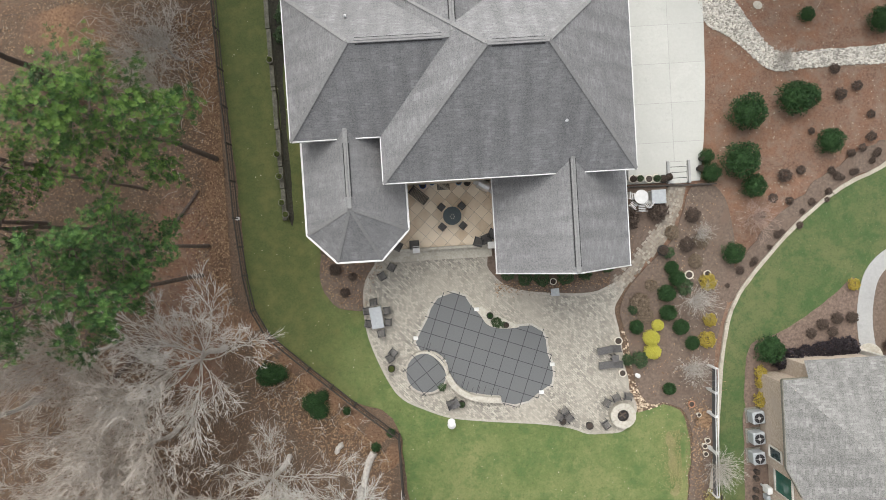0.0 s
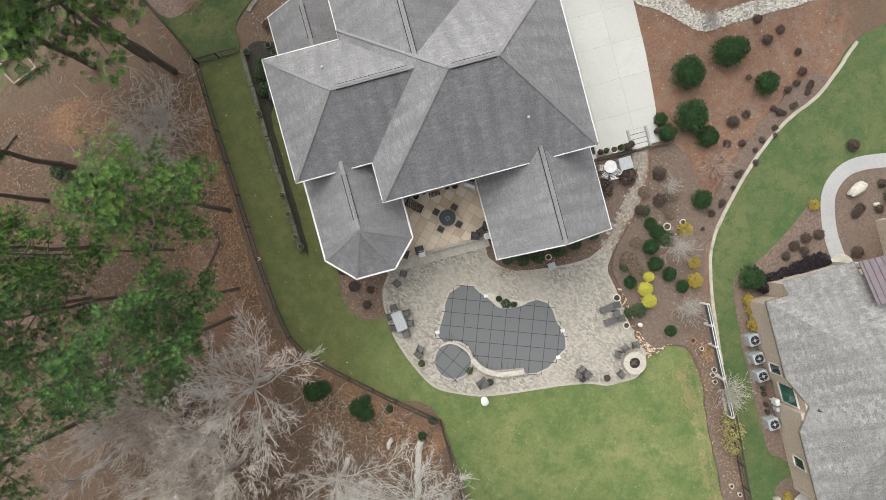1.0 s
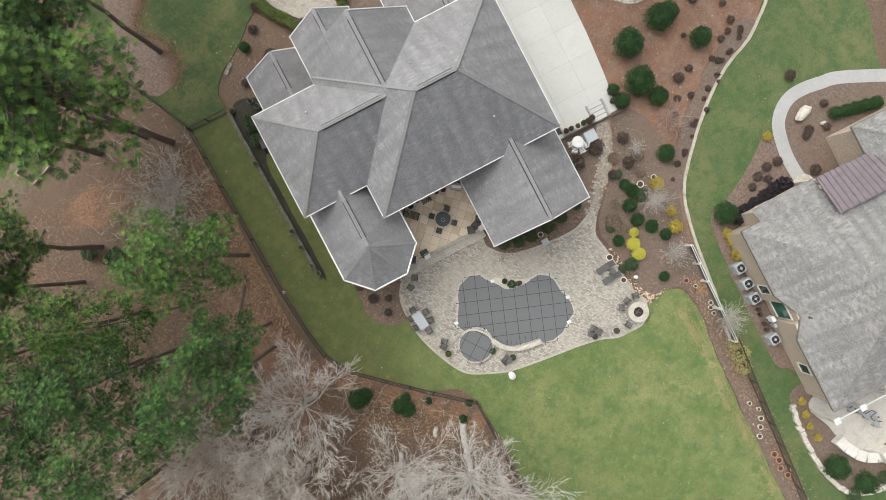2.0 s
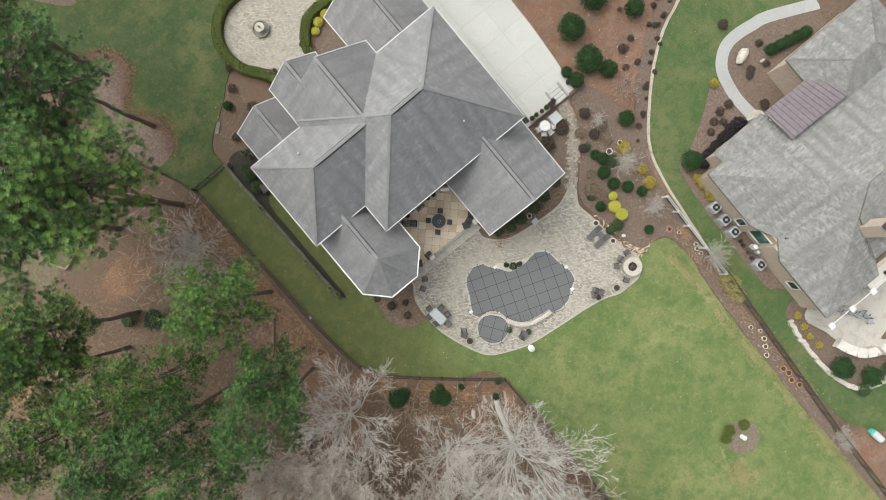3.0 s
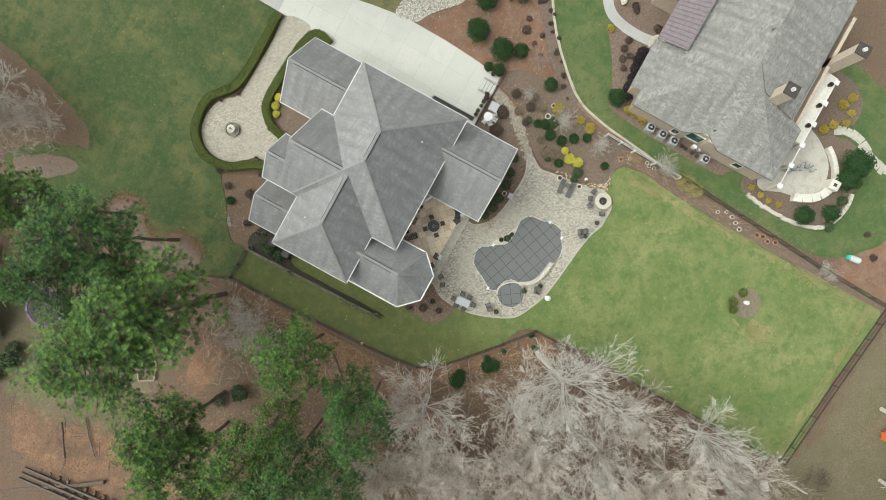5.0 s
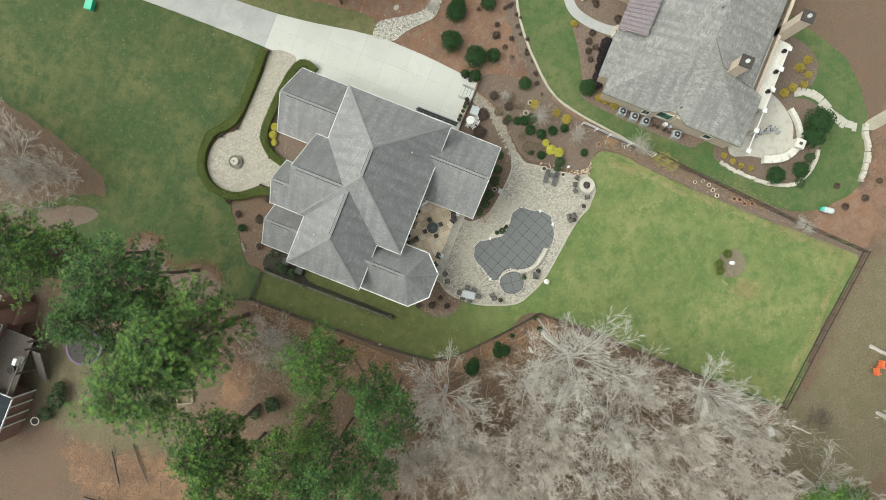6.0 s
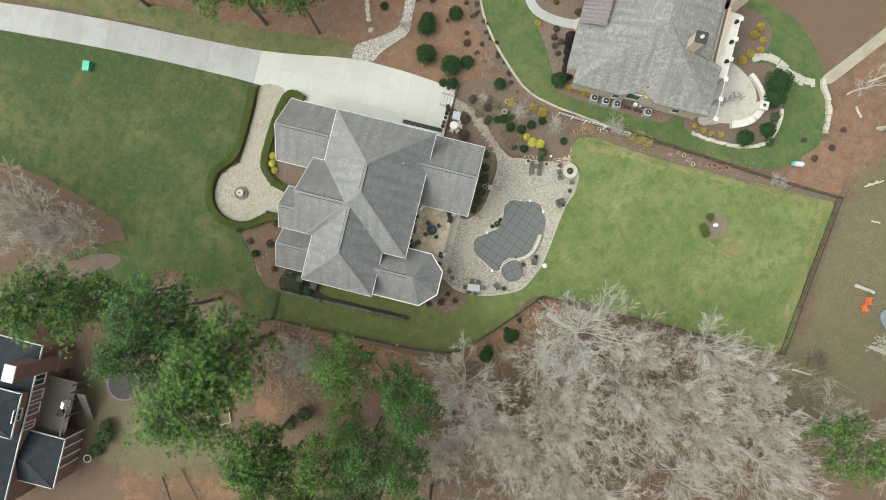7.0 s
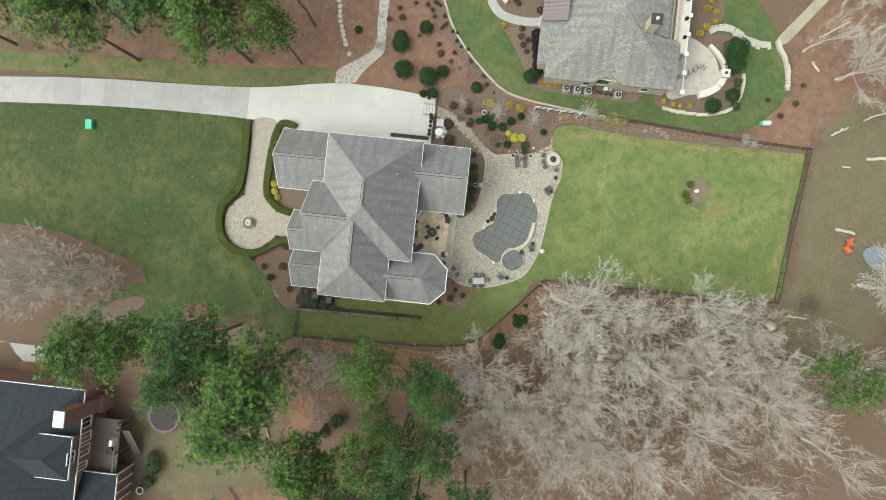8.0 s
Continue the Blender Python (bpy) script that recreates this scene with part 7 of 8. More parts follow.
part("meter_box", boxes((19.1, 19.34, -15.1, -14.8, 0.5, 0.95), bevel=0.02), M_GREYTOP, meter, "", True)
part("pipe", boxes((19.22, 19.3, -14.5, -14.42, 0, 0.6)), M_GREYTOP, meter, "", True)
for x, y in ((18.95, -13.6), (18.9, -14.0), (18.85, -14.7), (18.8, -15.2)):
    potted((x, y), 0.16, 0.28, M_ASH, "dark pot beside the stone wall", "brown", 0.04)


def roof_vent(at, z, h, label, cap=False, body=M_WHITE):
    ob = thing("roof_vent", (*at, z), label, "roof vent", "roof vents")
    ob.scale = (0.7, 0.7, 0.8)
    part("pipe", lathe([(0.12, 0.0), (0.06, 0.06), (0.055, h), (0.0, h)], 10), body, ob)
    if cap:
        part("cap", lathe([(0.1, h), (0.1, h + 0.05), (0.0, h + 0.1)], 10), M_STEEL, ob)


for x, y, z in ((6.45, 6.5, 9.45), (-2.9, 11.6, 9.3)):
    roof_vent((x, y), z, 0.35, "white plumbing vent pipe on the grey roof", True)
for x, y, z in ((27.9, -14.9, 5.05), (26.6, -14.8, 5.05), (29.6, -15.8, 4.75), (20.3, -14.5, 3.6), (29.4, -14.2, 5.3)):
    roof_vent((x, y), z, 0.4, "dark vent pipe on the pale roof", False, M_ASH)

# ---- the dark-roofed house beyond the pines ----
M_BRICK = surface("brown_brick", (0.14, 0.075, 0.055), (0.24, 0.14, 0.105), 9, 0.9, (0.17, 0.1, 0.08))
M_DECKWOOD = surface("grey_brown_deck_boards", (0.08, 0.066, 0.055), (0.15, 0.127, 0.108), 7, 0.9, (0.105, 0.088, 0.073))
dark_house = thing("dark_roofed_house", (-26, 42, -0.1), "house with dark slate shingles and white trim", "house")
kw = dict(roof=M_ROOF_D, caps=M_ROOF_D, wall=M_BRICK, inset=0.25)
gabled(dark_house, "x", -36.0, -19.1, 37.4, 53.0, 5.0, 0.45, "hip", "hip", **kw)
gabled(dark_house, "y", 37.3, 43.5, -28.1, -23.6, 6.5, 0.5, "hip", "open", **kw)
gabled(dark_house, "y", 33.9, 38.5, -33.5, -28.3, 3.4, 0.42, "hip", "open", **kw)
for x0, x1, z0, z1 in ((-23.3, -22.3, 3.2, 4.9), (-24.9, -24.0, 3.0, 4.8), (-26.4, -25.4, 3.0, 4.8), (-27.9, -27.2, 3.2, 4.8), (-26.4, -25.3, 5.7, 6.7)):
    w = thing("house_window", ((x0 + x1) / 2, 36.9, z0), "white-framed window in the brick wall", "window", "dark house windows")
    y = 37.57 if z0 < 5 else 37.46
    part("pane", boxes((x0, x1, y, y + 0.04, z0, z1)), M_GLASS, w, "", True)
    part("frame", boxes((x0 - 0.1, x0, y - 0.05, y + 0.04, z0 - 0.1, z1 + 0.1), (x1, x1 + 0.1, y - 0.05, y + 0.04, z0 - 0.1, z1 + 0.1), (x0, x1, y - 0.05, y + 0.04, z1, z1 + 0.1), (x0, x1, y - 0.1, y + 0.04, z0 - 0.12, z0), ((x0 + x1) / 2 - 0.03, (x0 + x1) / 2 + 0.03, y - 0.03, y + 0.02, z0, z1)), M_WHITE, w, "white frame", True)
stack = thing("chimney", (-21.2, 37.6, -0.1), "tall brown brick chimney with a white cap", "chimney")
part("shaft", boxes((-0.75, 0.75, -0.5, 0.5, 0, 8.5), (-0.95, 0.95, -0.75, 0.5, 0, 2.6), bevel=0.03), M_BRICK, stack)
part("cap", boxes((-0.82, 0.82, -0.56, 0.56, 8.5, 8.66), bevel=0.02), M_WHITE, stack, "white metal cap")
d2 = thing("wooden_deck", (-26, 36, 0), "raised brown wooden deck with a stair", "deck")
for k in range(24):
    x = -28.7 + k * 0.25
    part("board", boxes((x, x + 0.235, 34.6, 37.55, 2.3, 2.4)), M_DECKWOOD, d2, "", True)
for x in (-28.6, -26.2, -23.7, -22.9):
    part("post", boxes((x - 0.07, x + 0.07, 34.55, 34.69, -0.1, 3.3)), M_DECKWOOD, d2, "", True)
bm = bmesh.new()
bar(bm, (-28.6, 34.6, 3.25), (-24.6, 34.6, 3.25), 0.12, 0.06)
part("handrail", bm, M_DECKWOOD, d2, "", True)
for k in range(12):
    x = -24.0 - k * 0.27
    part("stair_tread", boxes((x - 0.14, x + 0.14, 33.6 - 0.03 * k, 34.45 - 0.03 * k, 2.25 - k * 0.19 - 0.05, 2.25 - k * 0.19)), M_DECKWOOD, d2, "", True)
dg = thing("grill", (-25.0, 35.0, 2.4), "white and steel grill on the wooden deck", "grill")
part("cabinet", boxes((-0.35, 0.35, -0.22, 0.22, 0, 0.85), bevel=0.02), M_WHITE, dg)
part("lid", boxes((-0.36, 0.36, -0.2, 0.2, 0.85, 1.05), bevel=0.06), M_STEEL, dg)
potted((-26.1, 35.35), 0.35, 0.5, M_BLACK, "black kettle grill on the wooden deck", None, 2.4)
for x in (-28.35, -29.4, -30.5, -31.5):
    part("porch_post", boxes((x - 0.06, x + 0.06, 33.95, 34.07, 0, 3.4)), M_WHITE, dark_house, "white screen porch post", True)
potted((-31.2, 32.85), 0.42, 0.3, M_POT, "round pale planter ring near the porch", None, 0.0)

tramp = thing("trampoline", (-22.3, 30.7, 0), "round trampoline with a purple pad and net", "trampoline")
part("jump_mat", lathe([(0.0, 0.74), (1.63, 0.74), (1.63, 0.76), (0.0, 0.76)], 32), M_ASH, tramp, "dark mat")
part("pad_ring", lathe([(1.63, 0.72), (1.8, 0.72), (1.8, 0.8), (1.63, 0.8), (1.63, 0.72)], 32), surface("purple_pad", (0.085, 0.04, 0.11), (0.16, 0.085, 0.19), 5, rough=0.5), tramp, "purple pad")
for k in range(6):
    a = k * 1.0472
    bm = bmesh.new()
    bar(bm, (1.75 * math.cos(a), 1.75 * math.sin(a), 0), (1.75 * math.cos(a), 1.75 * math.sin(a), 0.75), 0.05, 0.05)
    part("leg", bm, M_STEEL, tramp)
bed("side_drive", [(-16.2, 56), (-16.2, 46.8), (-15.9, 42), (-15.6, 38.2), (-16.3, 38.0), (-17.4, 42), (-18.1, 47.5), (-18.3, 56)], 0.04, M_CONCRETE_OLD, "pale concrete drive past the brick house", "driveway", 0.5, 0.05)

# ---- fallen leaves, logs and brush ----
rng = random.Random(99)


def litter(count, where, size, material, label, z=0.0, hilly=False):
    verts, faces = [], []
    while len(faces) < count:
        x, y = where()
        if x is None:
            continue
        a, s, tilt = rng.uniform(0, 6.28), size * rng.uniform(0.6, 1.4), rng.uniform(-0.35, 0.35)
        ca, sa = math.cos(a) * s, math.sin(a) * s
        h = z
        if hilly:
            far = max(0.0, min(1.0, (max(-12.8 - 2.4 * (17 < y < 42) - x, x - 34, -39.5 - y, y - 66)) / 6))
            h = far * (0.45 * noise.noise((x * 0.09, y * 0.09, 0)) + 0.12 * noise.noise((x * 0.4, y * 0.4, 4))) + 0.02
        base = len(verts)
        verts += [(x - ca, y - sa, h), (x + sa * 0.55, y - ca * 0.55, h + 0.03 + tilt * s), (x + ca, y + sa, h + 0.02), (x - sa * 0.55, y + ca * 0.55, h + 0.03 - tilt * s)]
        faces.append((base, base + 1, base + 2, base + 3))
    ob = mesh_part("fallen_leaves", verts, faces, material)
    tagged(ob, label, "fallen leaves", "", "stuff")


def in_woods():
    x, y = rng.uniform(-34, -2.6), rng.uniform(-42, 17)
    edge = -12.0 if y > 0 else (-11.3 if y > -2 else (-2.6 - (y + 10) * 1.12 if y > -10 else -2.6))
    thin = noise.noise((x * 0.25, y * 0.25, 3)) + 0.35
    bare = max(zones(x, y)[1:])
    if x > edge - 0.2 or rng.random() > (0.45 + thin * 0.8) * (0.25 if bare > 0.5 else 1.0):
        return None, None
    return x, y


litter(52000, in_woods, 0.052, M_LITTER, "tan and rust fallen leaves under the trees", hilly=True)
YARD = ragged(curve_through(BACK_LAWN, 0.6), 0.1)


def on_lawn():
    x, y = rng.uniform(-12, 15), rng.uniform(-37, 17)
    return (x, y) if inside(x, y, YARD) and not inside(x, y, patio_line) else (None, None)


M_PALE_LEAF = leafy("pale_dry_leaves", (0.3, 0.25, 0.17), (0.62, 0.57, 0.47), 0.8)
litter(7000, in_woods, 0.04, M_PALE_LEAF, "pale dry leaves scattered over the woodland floor", hilly=True)
litter(7000, lambda: (lambda u: (-12.0 - rng.random() ** 2 * 2.2, u) if u > -1 else ((lambda w: (w, -14.6 - w - rng.random() ** 2 * 3.5) if w < -3.2 else (None, None))(rng.uniform(-11, -2.8))))(rng.uniform(-14, 16)), 0.06, M_LITTER, "rust and tan leaves drifted along the fence", 0.02)
litter(420, lambda: (rng.gauss(16.0, 0.22), rng.gauss(-10.25, 0.3)), 0.07, M_LITTER, "small heap of rust leaves by the screen", 0.08)
M_DRY_BLADE = leafy("dry_grass_blades", (0.17, 0.17, 0.065), (0.34, 0.305, 0.15), 0.8)


def dry_edge():
    y = rng.uniform(-36.3, -10.8)
    if noise.noise((y * 0.35, 0, 7)) + 0.25 < rng.random() * 0.7:
        return None, None
    return 14.5 - abs(rng.gauss(0, 0.55)) - 0.35 * max(0.0, noise.noise((y * 0.2, 3, 1))), y


litter(8000, dry_edge, 0.03, M_DRY_BLADE, "dry yellow grass along the bed edge", 0.034)
litter(4200, lambda: (lambda x: (x, -35.75 - 0.047 * x + abs(rng.gauss(0, 0.4))))(rng.uniform(-1.9, 14.2)), 0.03, M_DRY_BLADE, "dry yellow grass along the end fence", 0.034)
litter(2600, lambda: (rng.gauss(7.15, 0.42), rng.gauss(-28.1, 0.6)), 0.036, M_DRY_BLADE, "patch of dead straw-coloured grass", 0.036)
for k in range(17):
    y = -11.4 - 1.45 * k + rng.uniform(-0.4, 0.4)
    cx, rx, ry = 14.12 - rng.uniform(0, 0.35), rng.uniform(0.16, 0.42), rng.uniform(0.35, 0.9)
    bed("lawn_straw_patch", [(cx + rx * math.cos(a) * rng.uniform(0.6, 1.2), y + ry * math.sin(a) * rng.uniform(0.7, 1.2)) for a in (0, 0.8, 1.6, 2.4, 3.2, 4.0, 4.8, 5.6)], 0.036, M_LAWN_EDGE, "straw-yellow patch of grass at the bed edge", "lawn patch", 0.12, 0.22, 0.0)
for cx, cy, rx, ry in ((7.8, -27.35, 0.4, 0.4), (6.6, -26.8, 0.25, 0.35), (8.1, -28.8, 0.3, 0.35), (7.2, -25.9, 0.2, 0.5), (7.25, -27.6, 0.35, 0.55), (6.95, -28.5, 0.4, 0.5), (7.7, -28.2, 0.22, 0.35), (6.3, -27.9, 0.22, 0.3), (2.0, -35.3, 0.9, 0.3), (9.0, -35.7, 1.1, 0.3), (12.5, -36.0, 0.7, 0.28)):
    bed("lawn_straw_patch", [(cx + rx * math.cos(a) * rng.uniform(0.6, 1.2), cy + ry * math.sin(a) * rng.uniform(0.7, 1.2)) for a in (0, 0.8, 1.6, 2.4, 3.2, 4.0, 4.8, 5.6)], 0.036, M_LAWN_EDGE, "dead straw-coloured patch in the back lawn", "lawn patch", 0.12, 0.22, 0.0)
M_STRAW_FLAKE = leafy("loose_pine_straw", (0.1, 0.06, 0.04), (0.26, 0.16, 0.1), 0.85)
RIM = [(-11.4, 20.7), (-10.4, 22), (-10.7, 23.7), (-12.0, 25.4), (-11.0, 26.8), (-9.7, 27.9), (-9.8, 29.3), (-10.7, 30.4), (-12.3, 30.85)]


def lawn_rim():
    k = rng.randrange(len(RIM) - 1)
    u = rng.random()
    return RIM[k][0] + (RIM[k + 1][0] - RIM[k][0]) * u + rng.gauss(0, 0.32), RIM[k][1] + (RIM[k + 1][1] - RIM[k][1]) * u + rng.gauss(0, 0.32)


litter(2600, lawn_rim, 0.06, M_STRAW_FLAKE, "loose pine straw at the lawn's edge", 0.04)
litter(330, on_lawn, 0.035, M_PALE_LEAF, "scattered pale dry leaves on the lawn", 0.045)
litter(1500, lambda: (rng.uniform(17.5, 30), rng.uniform(-2, 22)), 0.04, M_PALE_LEAF, "pale dry leaves scattered over the straw", 0.0)
litter(1600, lambda: (rng.gauss(15.5, 0.35), rng.uniform(-27, -9)), 0.05, M_LITTER, "rust leaves heaped through the fence bed", 0.06)
litter(600, lambda: (rng.uniform(14.7, 16.6), rng.uniform(-37, 3.5)), 0.04, M_PALE_LEAF, "pale dry leaves scattered in the beds", 0.06)
litter(500, lambda: (rng.uniform(-3, 15), rng.uniform(17, 60)), 0.03, M_PALE_LEAF, "few pale leaves on the front lawn", 0.045)
litter(110, lambda: (rng.uniform(-7.6, -3.6), rng.uniform(17, 21.5)), 0.04, M_PALE_LEAF, "pale leaves in the front bed", 0.03)
litter(2200, lambda: (rng.uniform(14, 36), rng.uniform(-54, -34.5)), 0.045, M_STRAW_FLAKE, "brown leaves under the far trees", 0.03, True)


litter(900, lambda: (lambda p: p if inside(*p, TURRET_BED) else (None, None))((rng.uniform(-8, -2.5), rng.uniform(-2.3, 3))), 0.05, M_LITTER, "rust leaves drifted in the turret bed", 0.07)
litter(700, lambda: (rng.uniform(3.8, 10.8), rng.gauss(-1.45, 0.25)), 0.045, M_LITTER, "rust leaves drifted along the wing bed", 0.075)
litter(700, lambda: (rng.uniform(11.3, 17.5), rng.uniform(-9, 3.6)), 0.045, M_LITTER, "brown leaves scattered through the shrub bed", 0.055)


def log(a, b, r, material, label):
    v, f = [], []
    a, b = Vector(a), Vector(b)
    pts = [a.lerp(b, i / 4) + Vector((rng.gauss(0, r * 0.3), rng.gauss(0, r * 0.3), 0)) for i in range(5)]
    tube(v, f, pts, [r, r * 0.97, r * 0.92, r * 0.88, r * 0.8], 8)
    f.append(tuple(range(8)))
    f.append(tuple(range(len(v) - 8, len(v))))
    tagged(mesh_part("log", v, f, material), label, "log", "fallen logs")


for a, b, r in (((-6.03, -10.21), (-6.45, -10.9), 0.17), ((-4.19, -11.02), (-5.06, -13.74), 0.22), ((-29.8, 22.9), (-32.5, 20.4), 0.07), ((-31.2, 24.6), (-34, 22.8), 0.09), ((-34.2, 18.5), (-39.5, 26.5), 0.2), ((6.5, -41.5), (6.4, -43.6), 0.2), ((23.0, -39.6), (24.6, -43.3), 0.13), ((14.7, -44.0), (14.9, -47), 0.2), ((-16.5, -3.5), (-19.5, -5.5), 0.15), ((-13.5, 5.4), (-15.5, 3.0), 0.1), ((-24.5, 15.6), (-27.5, 13.4), 0.1), ((-28, 17), (-33, 14.5), 0.13), ((17.9, -41.6), (16.8, -39.8), 0.08), ((-3.6, -37.3), (-3.6, -39.3), 0.1), ((24.7, -36.9), (23.7, -37.7), 0.13), ((16.9, -40.0), (17.7, -41.1), 0.12), ((13.5, -41.4), (13.55, -42.3), 0.1), ((27.5, -37.5), (29.6, -40.5), 0.1)):
    log((*a, 0.1), (*b, 0.12), r, M_GREY_BARK if a[1] < -9 else M_BARK, "grey weathered fallen log on leaf litter" if a[1] < -9 else "brown fallen log on leaf litter")

# brush: thin fallen sticks over the woodland floor
v, f = [], []
for i in range(1050):
    x, y = in_woods() if i < 900 else (rng.gauss(-32, 2.6), rng.gauss(23, 3))
    if x is None:
        continue
    a, L = rng.uniform(0, 6.28), rng.uniform(0.4, 1.8)
    p = Vector((x, y, 0.06))
    q = p + Vector((math.cos(a) * L, math.sin(a) * L, rng.uniform(0, 0.25)))
    tube(v, f, [p, p.lerp(q, 0.5) + Vector((rng.gauss(0, 0.06), rng.gauss(0, 0.06), 0.03)), q], [0.022, 0.016, 0.006], 3)
tagged(mesh_part("fallen_sticks", v, f, M_BARK), "thin fallen sticks across the leaf litter", "sticks", "", "stuff")

# undergrowth: leafless saplings between the trees
v, f = [], []
for i in range(1690):
    x, y = (rng.uniform(-30, -3), rng.uniform(-42, -1)) if i < 1600 else (rng.uniform(-14, -5), rng.uniform(37, 60))
    if i < 1600 and x > (-11.5 if y > -2 else -3.2 - max(0, (y + 10)) * 1.15):
        continue
    h = rng.uniform(0.6, 2.4) * (0.4 if y > -13 else 1.0)
    p = Vector((x, y, 0))
    for _ in range(4):
        d = Vector((rng.gauss(0, 0.5), rng.gauss(0, 0.5), 1))
        q = p + d * h * 0.5
        tube(v, f, [p, q, q + (d + Vector((rng.gauss(0, 0.4), rng.gauss(0, 0.4), 0))) * h * 0.5], [0.013, 0.01, 0.006], 3)
tagged(mesh_part("undergrowth", v, f, M_BROWN_SPRAY), "grey-brown leafless undergrowth in the woods", "undergrowth", "", "stuff")

brush = thing("brush_pile", (-2.2, -39.3, 0), "dark heap of cut branches by the fence", "brush pile")
for k in range(26):
    bm = bmesh.new()
    x, y, a = rng.uniform(-0.8, 0.8), rng.uniform(-1, 1), rng.uniform(0, 3.14)
    bar(bm, (x - 0.6 * math.cos(a), y - 0.6 * math.sin(a), 0.1 + 0.02 * k), (x + 0.6 * math.cos(a), y + 0.6 * math.sin(a), 0.12 + 0.02 * k), 0.05, 0.05)
    part("branch", bm, M_BARK, brush)
crate = part("cooler_box", boxes((-0.45, 0.45, -0.3, 0.3, 0, 0.45), bevel=0.04), M_WHITE, None)
crate.location, crate.rotation_euler = (-4.9, -35.4, 0.0), (0, 0, 0.7)
tagged(crate, "white storage box on the leaf litter", "storage box")
M_ORANGE = surface("faded_orange_plastic", (0.55, 0.1, 0.03), (0.7, 0.17, 0.06), 5, rough=0.45, relief=0.05)
for x, y, t in ((5.3, -43.0, 10), (4.5, -42.8, 30)):
    ob = thing("adirondack_chair", (x, y, 0), "orange plastic garden chair on bare dirt", "chair", "orange chairs")
    ob.rotation_euler.z = radians(t)
    part("seat", boxes((-0.3, 0.3, -0.3, 0.3, 0.3, 0.35), bevel=0.015), M_ORANGE, ob)
    part("backrest", boxes((-0.3, 0.3, 0.28, 0.36, 0.33, 0.95), bevel=0.02), M_ORANGE, ob)
    for s in (-0.32, 0.32):
        part("armrest", boxes((s - 0.07, s + 0.07, -0.32, 0.3, 0.5, 0.54), (s - 0.03, s + 0.03, -0.3, -0.22, 0, 0.5), (s - 0.03, s + 0.03, 0.22, 0.3, 0, 0.5)), M_ORANGE, ob)
tarp = part("tarp", slab(ragged(curve_through([(4.9, -45.0), (3.4, -45.0), (2.6, -46.4), (3.2, -47.6), (4.9, -47.2)], 0.3), 0.2, 2.0), 0.0, 0.16), surface("grey_blue_tarp", (0.13, 0.16, 0.19), (0.22, 0.25, 0.28), 4, 1.2, (0.17, 0.19, 0.2)), None)
tagged(tarp, "faded grey-blue tarp on bare dirt", "tarp")

timber = thing("timber_rails", (-36.8, 19, 0), "dark timber rails on bare clay ground", "timber rails")
for k in range(3):
    bm = bmesh.new()
    bar(bm, (-37.6 + 0.55 * k, 25.5, 0.25), (-36.4 + 0.55 * k, 13.0, 0.25), 0.2, 0.22)
    part("rail", bm, M_BARK, timber, "", True)
for k in range(14):
    y = 25.0 - k * 0.9
    x = -37.55 + (25.5 - y) * 0.096
    part("sleeper", boxes((x - 0.2, x + 1.5, y - 0.09, y + 0.09, -0.05, 0.16)), M_BARK, timber, "", True)

# bins and a heat pump in the shaded side bed
for x, y, t in ((-6.9, 15.2, 4), (-7.3, 13.65, -3)):
    ob = thing("heat_pump", (x, y, 0.04), "dark grey heat pump in the shaded side bed", "heat pump", "heat pumps")
    ob.rotation_euler.z = radians(t)
    part("cabinet", boxes((-0.38, 0.38, -0.38, 0.38, 0.0, 0.75), bevel=0.05), M_ASH, ob)
    part("fan_well", lathe([(0.0, 0.0), (0.28, 0.0), (0.3, 0.015), (0.0, 0.006)], 20), M_BLACK, ob, "black fan opening").location = (0, 0, 0.752)
for x, y in ((-6.95, 17.0), (-6.7, 16.45), (-8.4, 16.95)):
    potted((x, y), 0.2, 0.3, M_CAPSTONE, "round grey planter by the garden gate", "soft", 0.03)
for x, y, t in ((-7.12, 20.02, 35), (-7.5, 19.7, 50)):
    ob = part("stepping_stone", slab([(-0.22, -0.14), (0.2, -0.16), (0.23, 0.12), (-0.19, 0.14)], 0.0, 0.06), M_CAPSTONE, None)
    ob.location, ob.rotation_euler = (x, y, 0.03), (0, 0, radians(t))
    tagged(ob, "pale flat stepping stone at the bed edge", "stepping stone", "bed edge stones")

# an old sandpit frame of pale timber beyond the pines
M_OLD_TIMBER = surface("old_pale_timber", (0.27, 0.22, 0.15), (0.42, 0.36, 0.26), 7, 1.0, (0.22, 0.18, 0.12))
pit_frame = thing("sandpit_frame", (-23.1, 19.9, 0), "old pale timber sandpit frame on bare ground", "sandpit")
CORNERS = [(-24.31, 20.1), (-23.59, 18.84), (-21.96, 19.48), (-22.66, 21.19)]
for a, b in zip(CORNERS, CORNERS[1:] + CORNERS[:1]):
    bm = bmesh.new()
    bar(bm, (*a, 0.14), (*b, 0.14), 0.09, 0.3)
    part("board", bm, M_OLD_TIMBER, pit_frame, "", True)
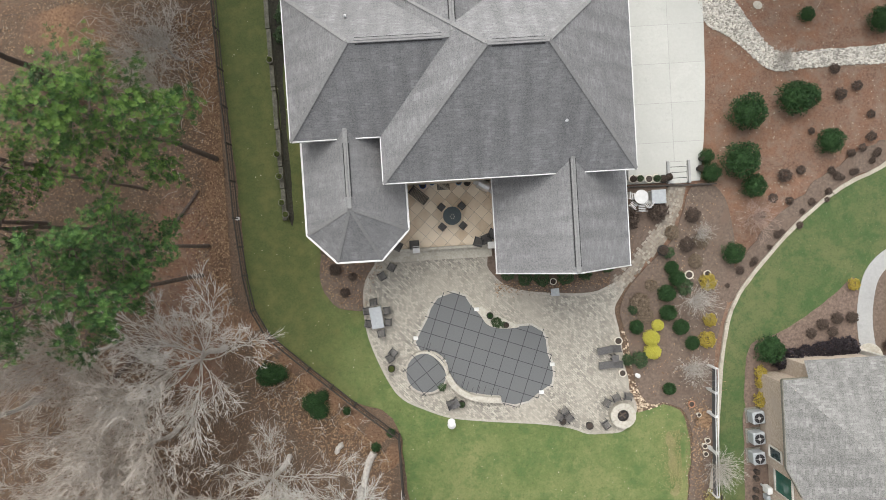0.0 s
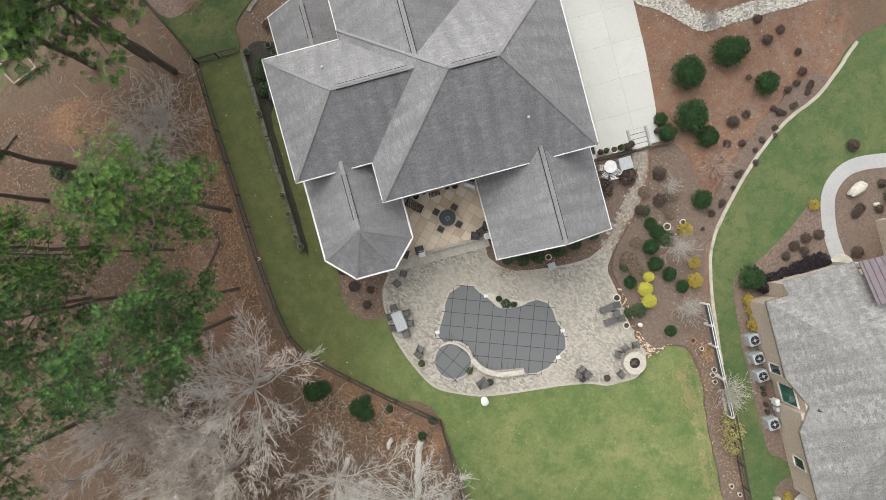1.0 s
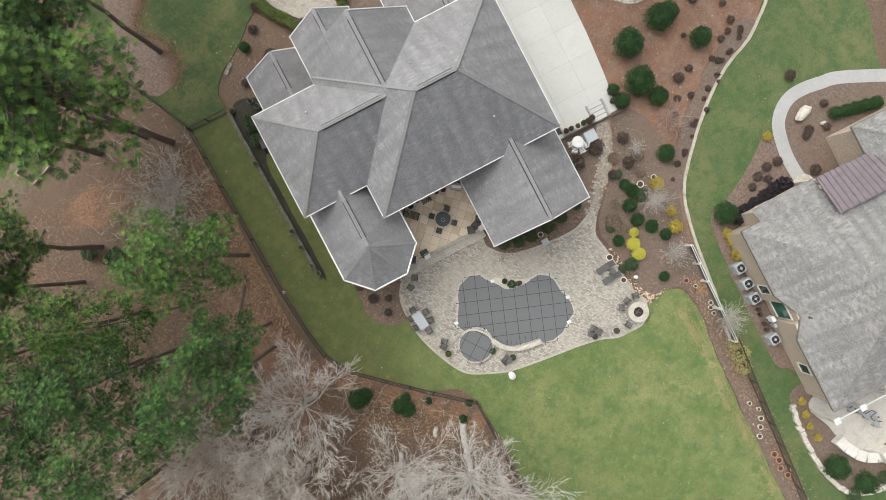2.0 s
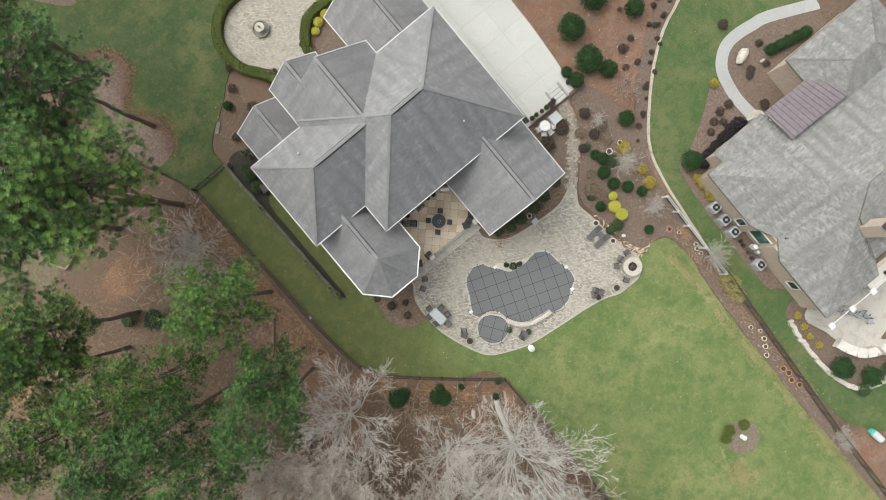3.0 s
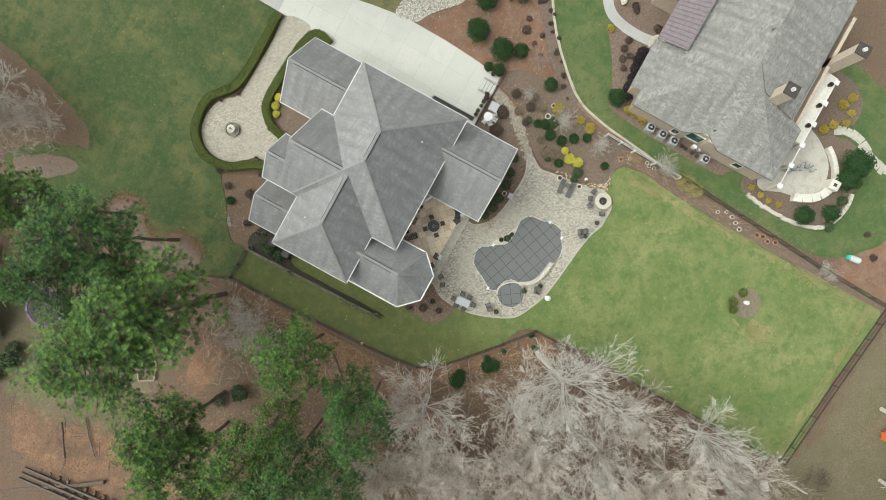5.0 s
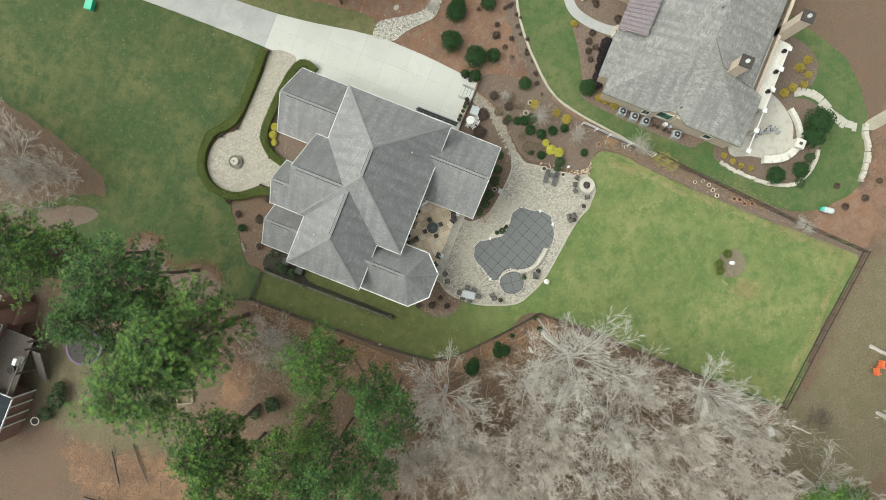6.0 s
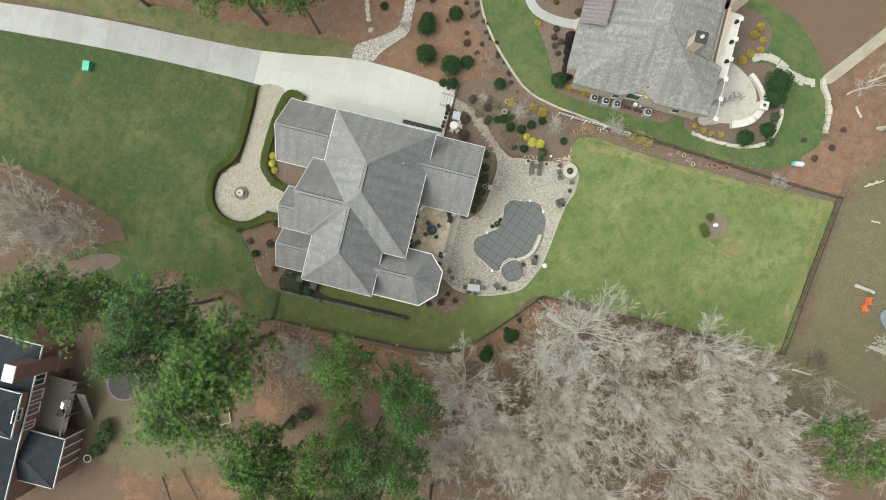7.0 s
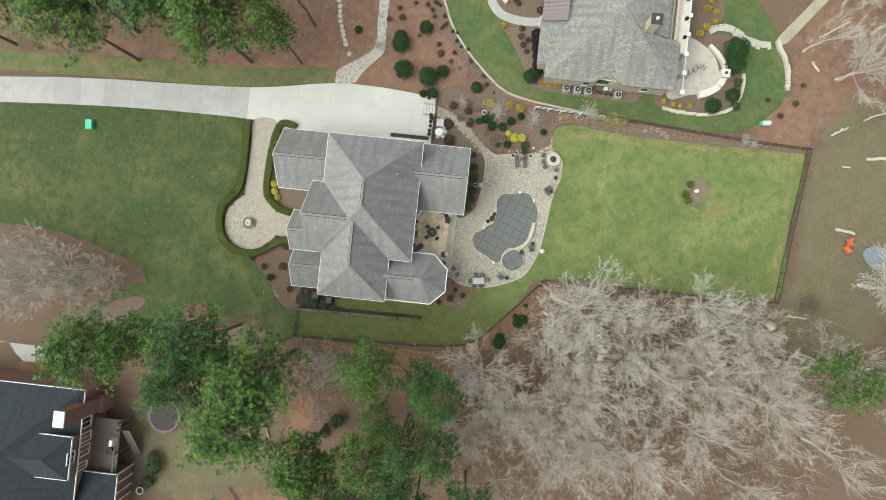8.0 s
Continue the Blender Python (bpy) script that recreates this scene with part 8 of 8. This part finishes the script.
for a, b in (((-23.6, 20.6, 0.3), (-22.4, 21.9, 1.6)), ((-23.3, 20.4, 0.3), (-23.6, 22.2, 1.5))):
    bm = bmesh.new()
    bar(bm, a, b, 0.09, 0.09)
    part("pole", bm, M_OLD_TIMBER, pit_frame, "leaning pole", True)
# grey brush under the near pines
v, f = [], []
for k in range(620):
    x, y = (rng.gauss(-13.6, 1.5), rng.gauss(13.4, 2.8)) if k < 230 else (rng.gauss(-16.2, 1.7), rng.gauss(14.2, 2.0))
    if x > -12.2:
        continue
    a, L = rng.uniform(0, 6.28), rng.uniform(0.5, 1.6)
    p = Vector((x, y, 0.05))
    q = p + Vector((math.cos(a) * L * 0.6, math.sin(a) * L * 0.6, L * 0.6))
    tube(v, f, [p, p.lerp(q, 0.5) + Vector((rng.gauss(0, 0.08), rng.gauss(0, 0.08), 0.05)), q], [0.018, 0.013, 0.006], 3)
tagged(mesh_part("brushwood", v, f, M_BROWN_SPRAY), "thin grey brushwood beside the fence", "brushwood", "", "stuff")

# boulder, stone balls and clipped green shrubs in the entry bed next door
bm = bmesh.new()
bmesh.ops.create_icosphere(bm, subdivisions=3, radius=0.5)
for w in bm.verts:
    k = 1 + 0.3 * noise.noise(w.co * 2.2) + 0.12 * noise.noise(w.co * 6)
    w.co = Vector((w.co.x * 1.5 * k, w.co.y * 0.75 * k, max(-0.2, w.co.z * 0.75 * k)))
boulder = part("boulder", bm, M_STONE, None)
boulder.location, boulder.rotation_euler = (28.5, -2.35, 0.22), (0, 0, 0.3)
tagged(boulder, "pale weathered boulder in the mulch bed", "boulder")
for x, y, r in ((29.4, -3.65, 0.14), (29.55, -3.9, 0.13), (29.6, -3.65, 0.12)):
    ball = part("stone_ball", lathe([(0.0, 0.0), (r * 0.7, r * 0.2), (r, r), (r * 0.7, r * 1.7), (0.0, r * 2)], 14), M_STONE, None)
    ball.location = (x, y, 0.05)
    tagged(ball, "small cream stone ball in the entry bed", "stone ball", "stone balls")
for k in range(5):
    bush("holly", 30.5 + 0.75 * k, -3.4 - 0.17 * k, 0.5, 0.9, 70 * k)
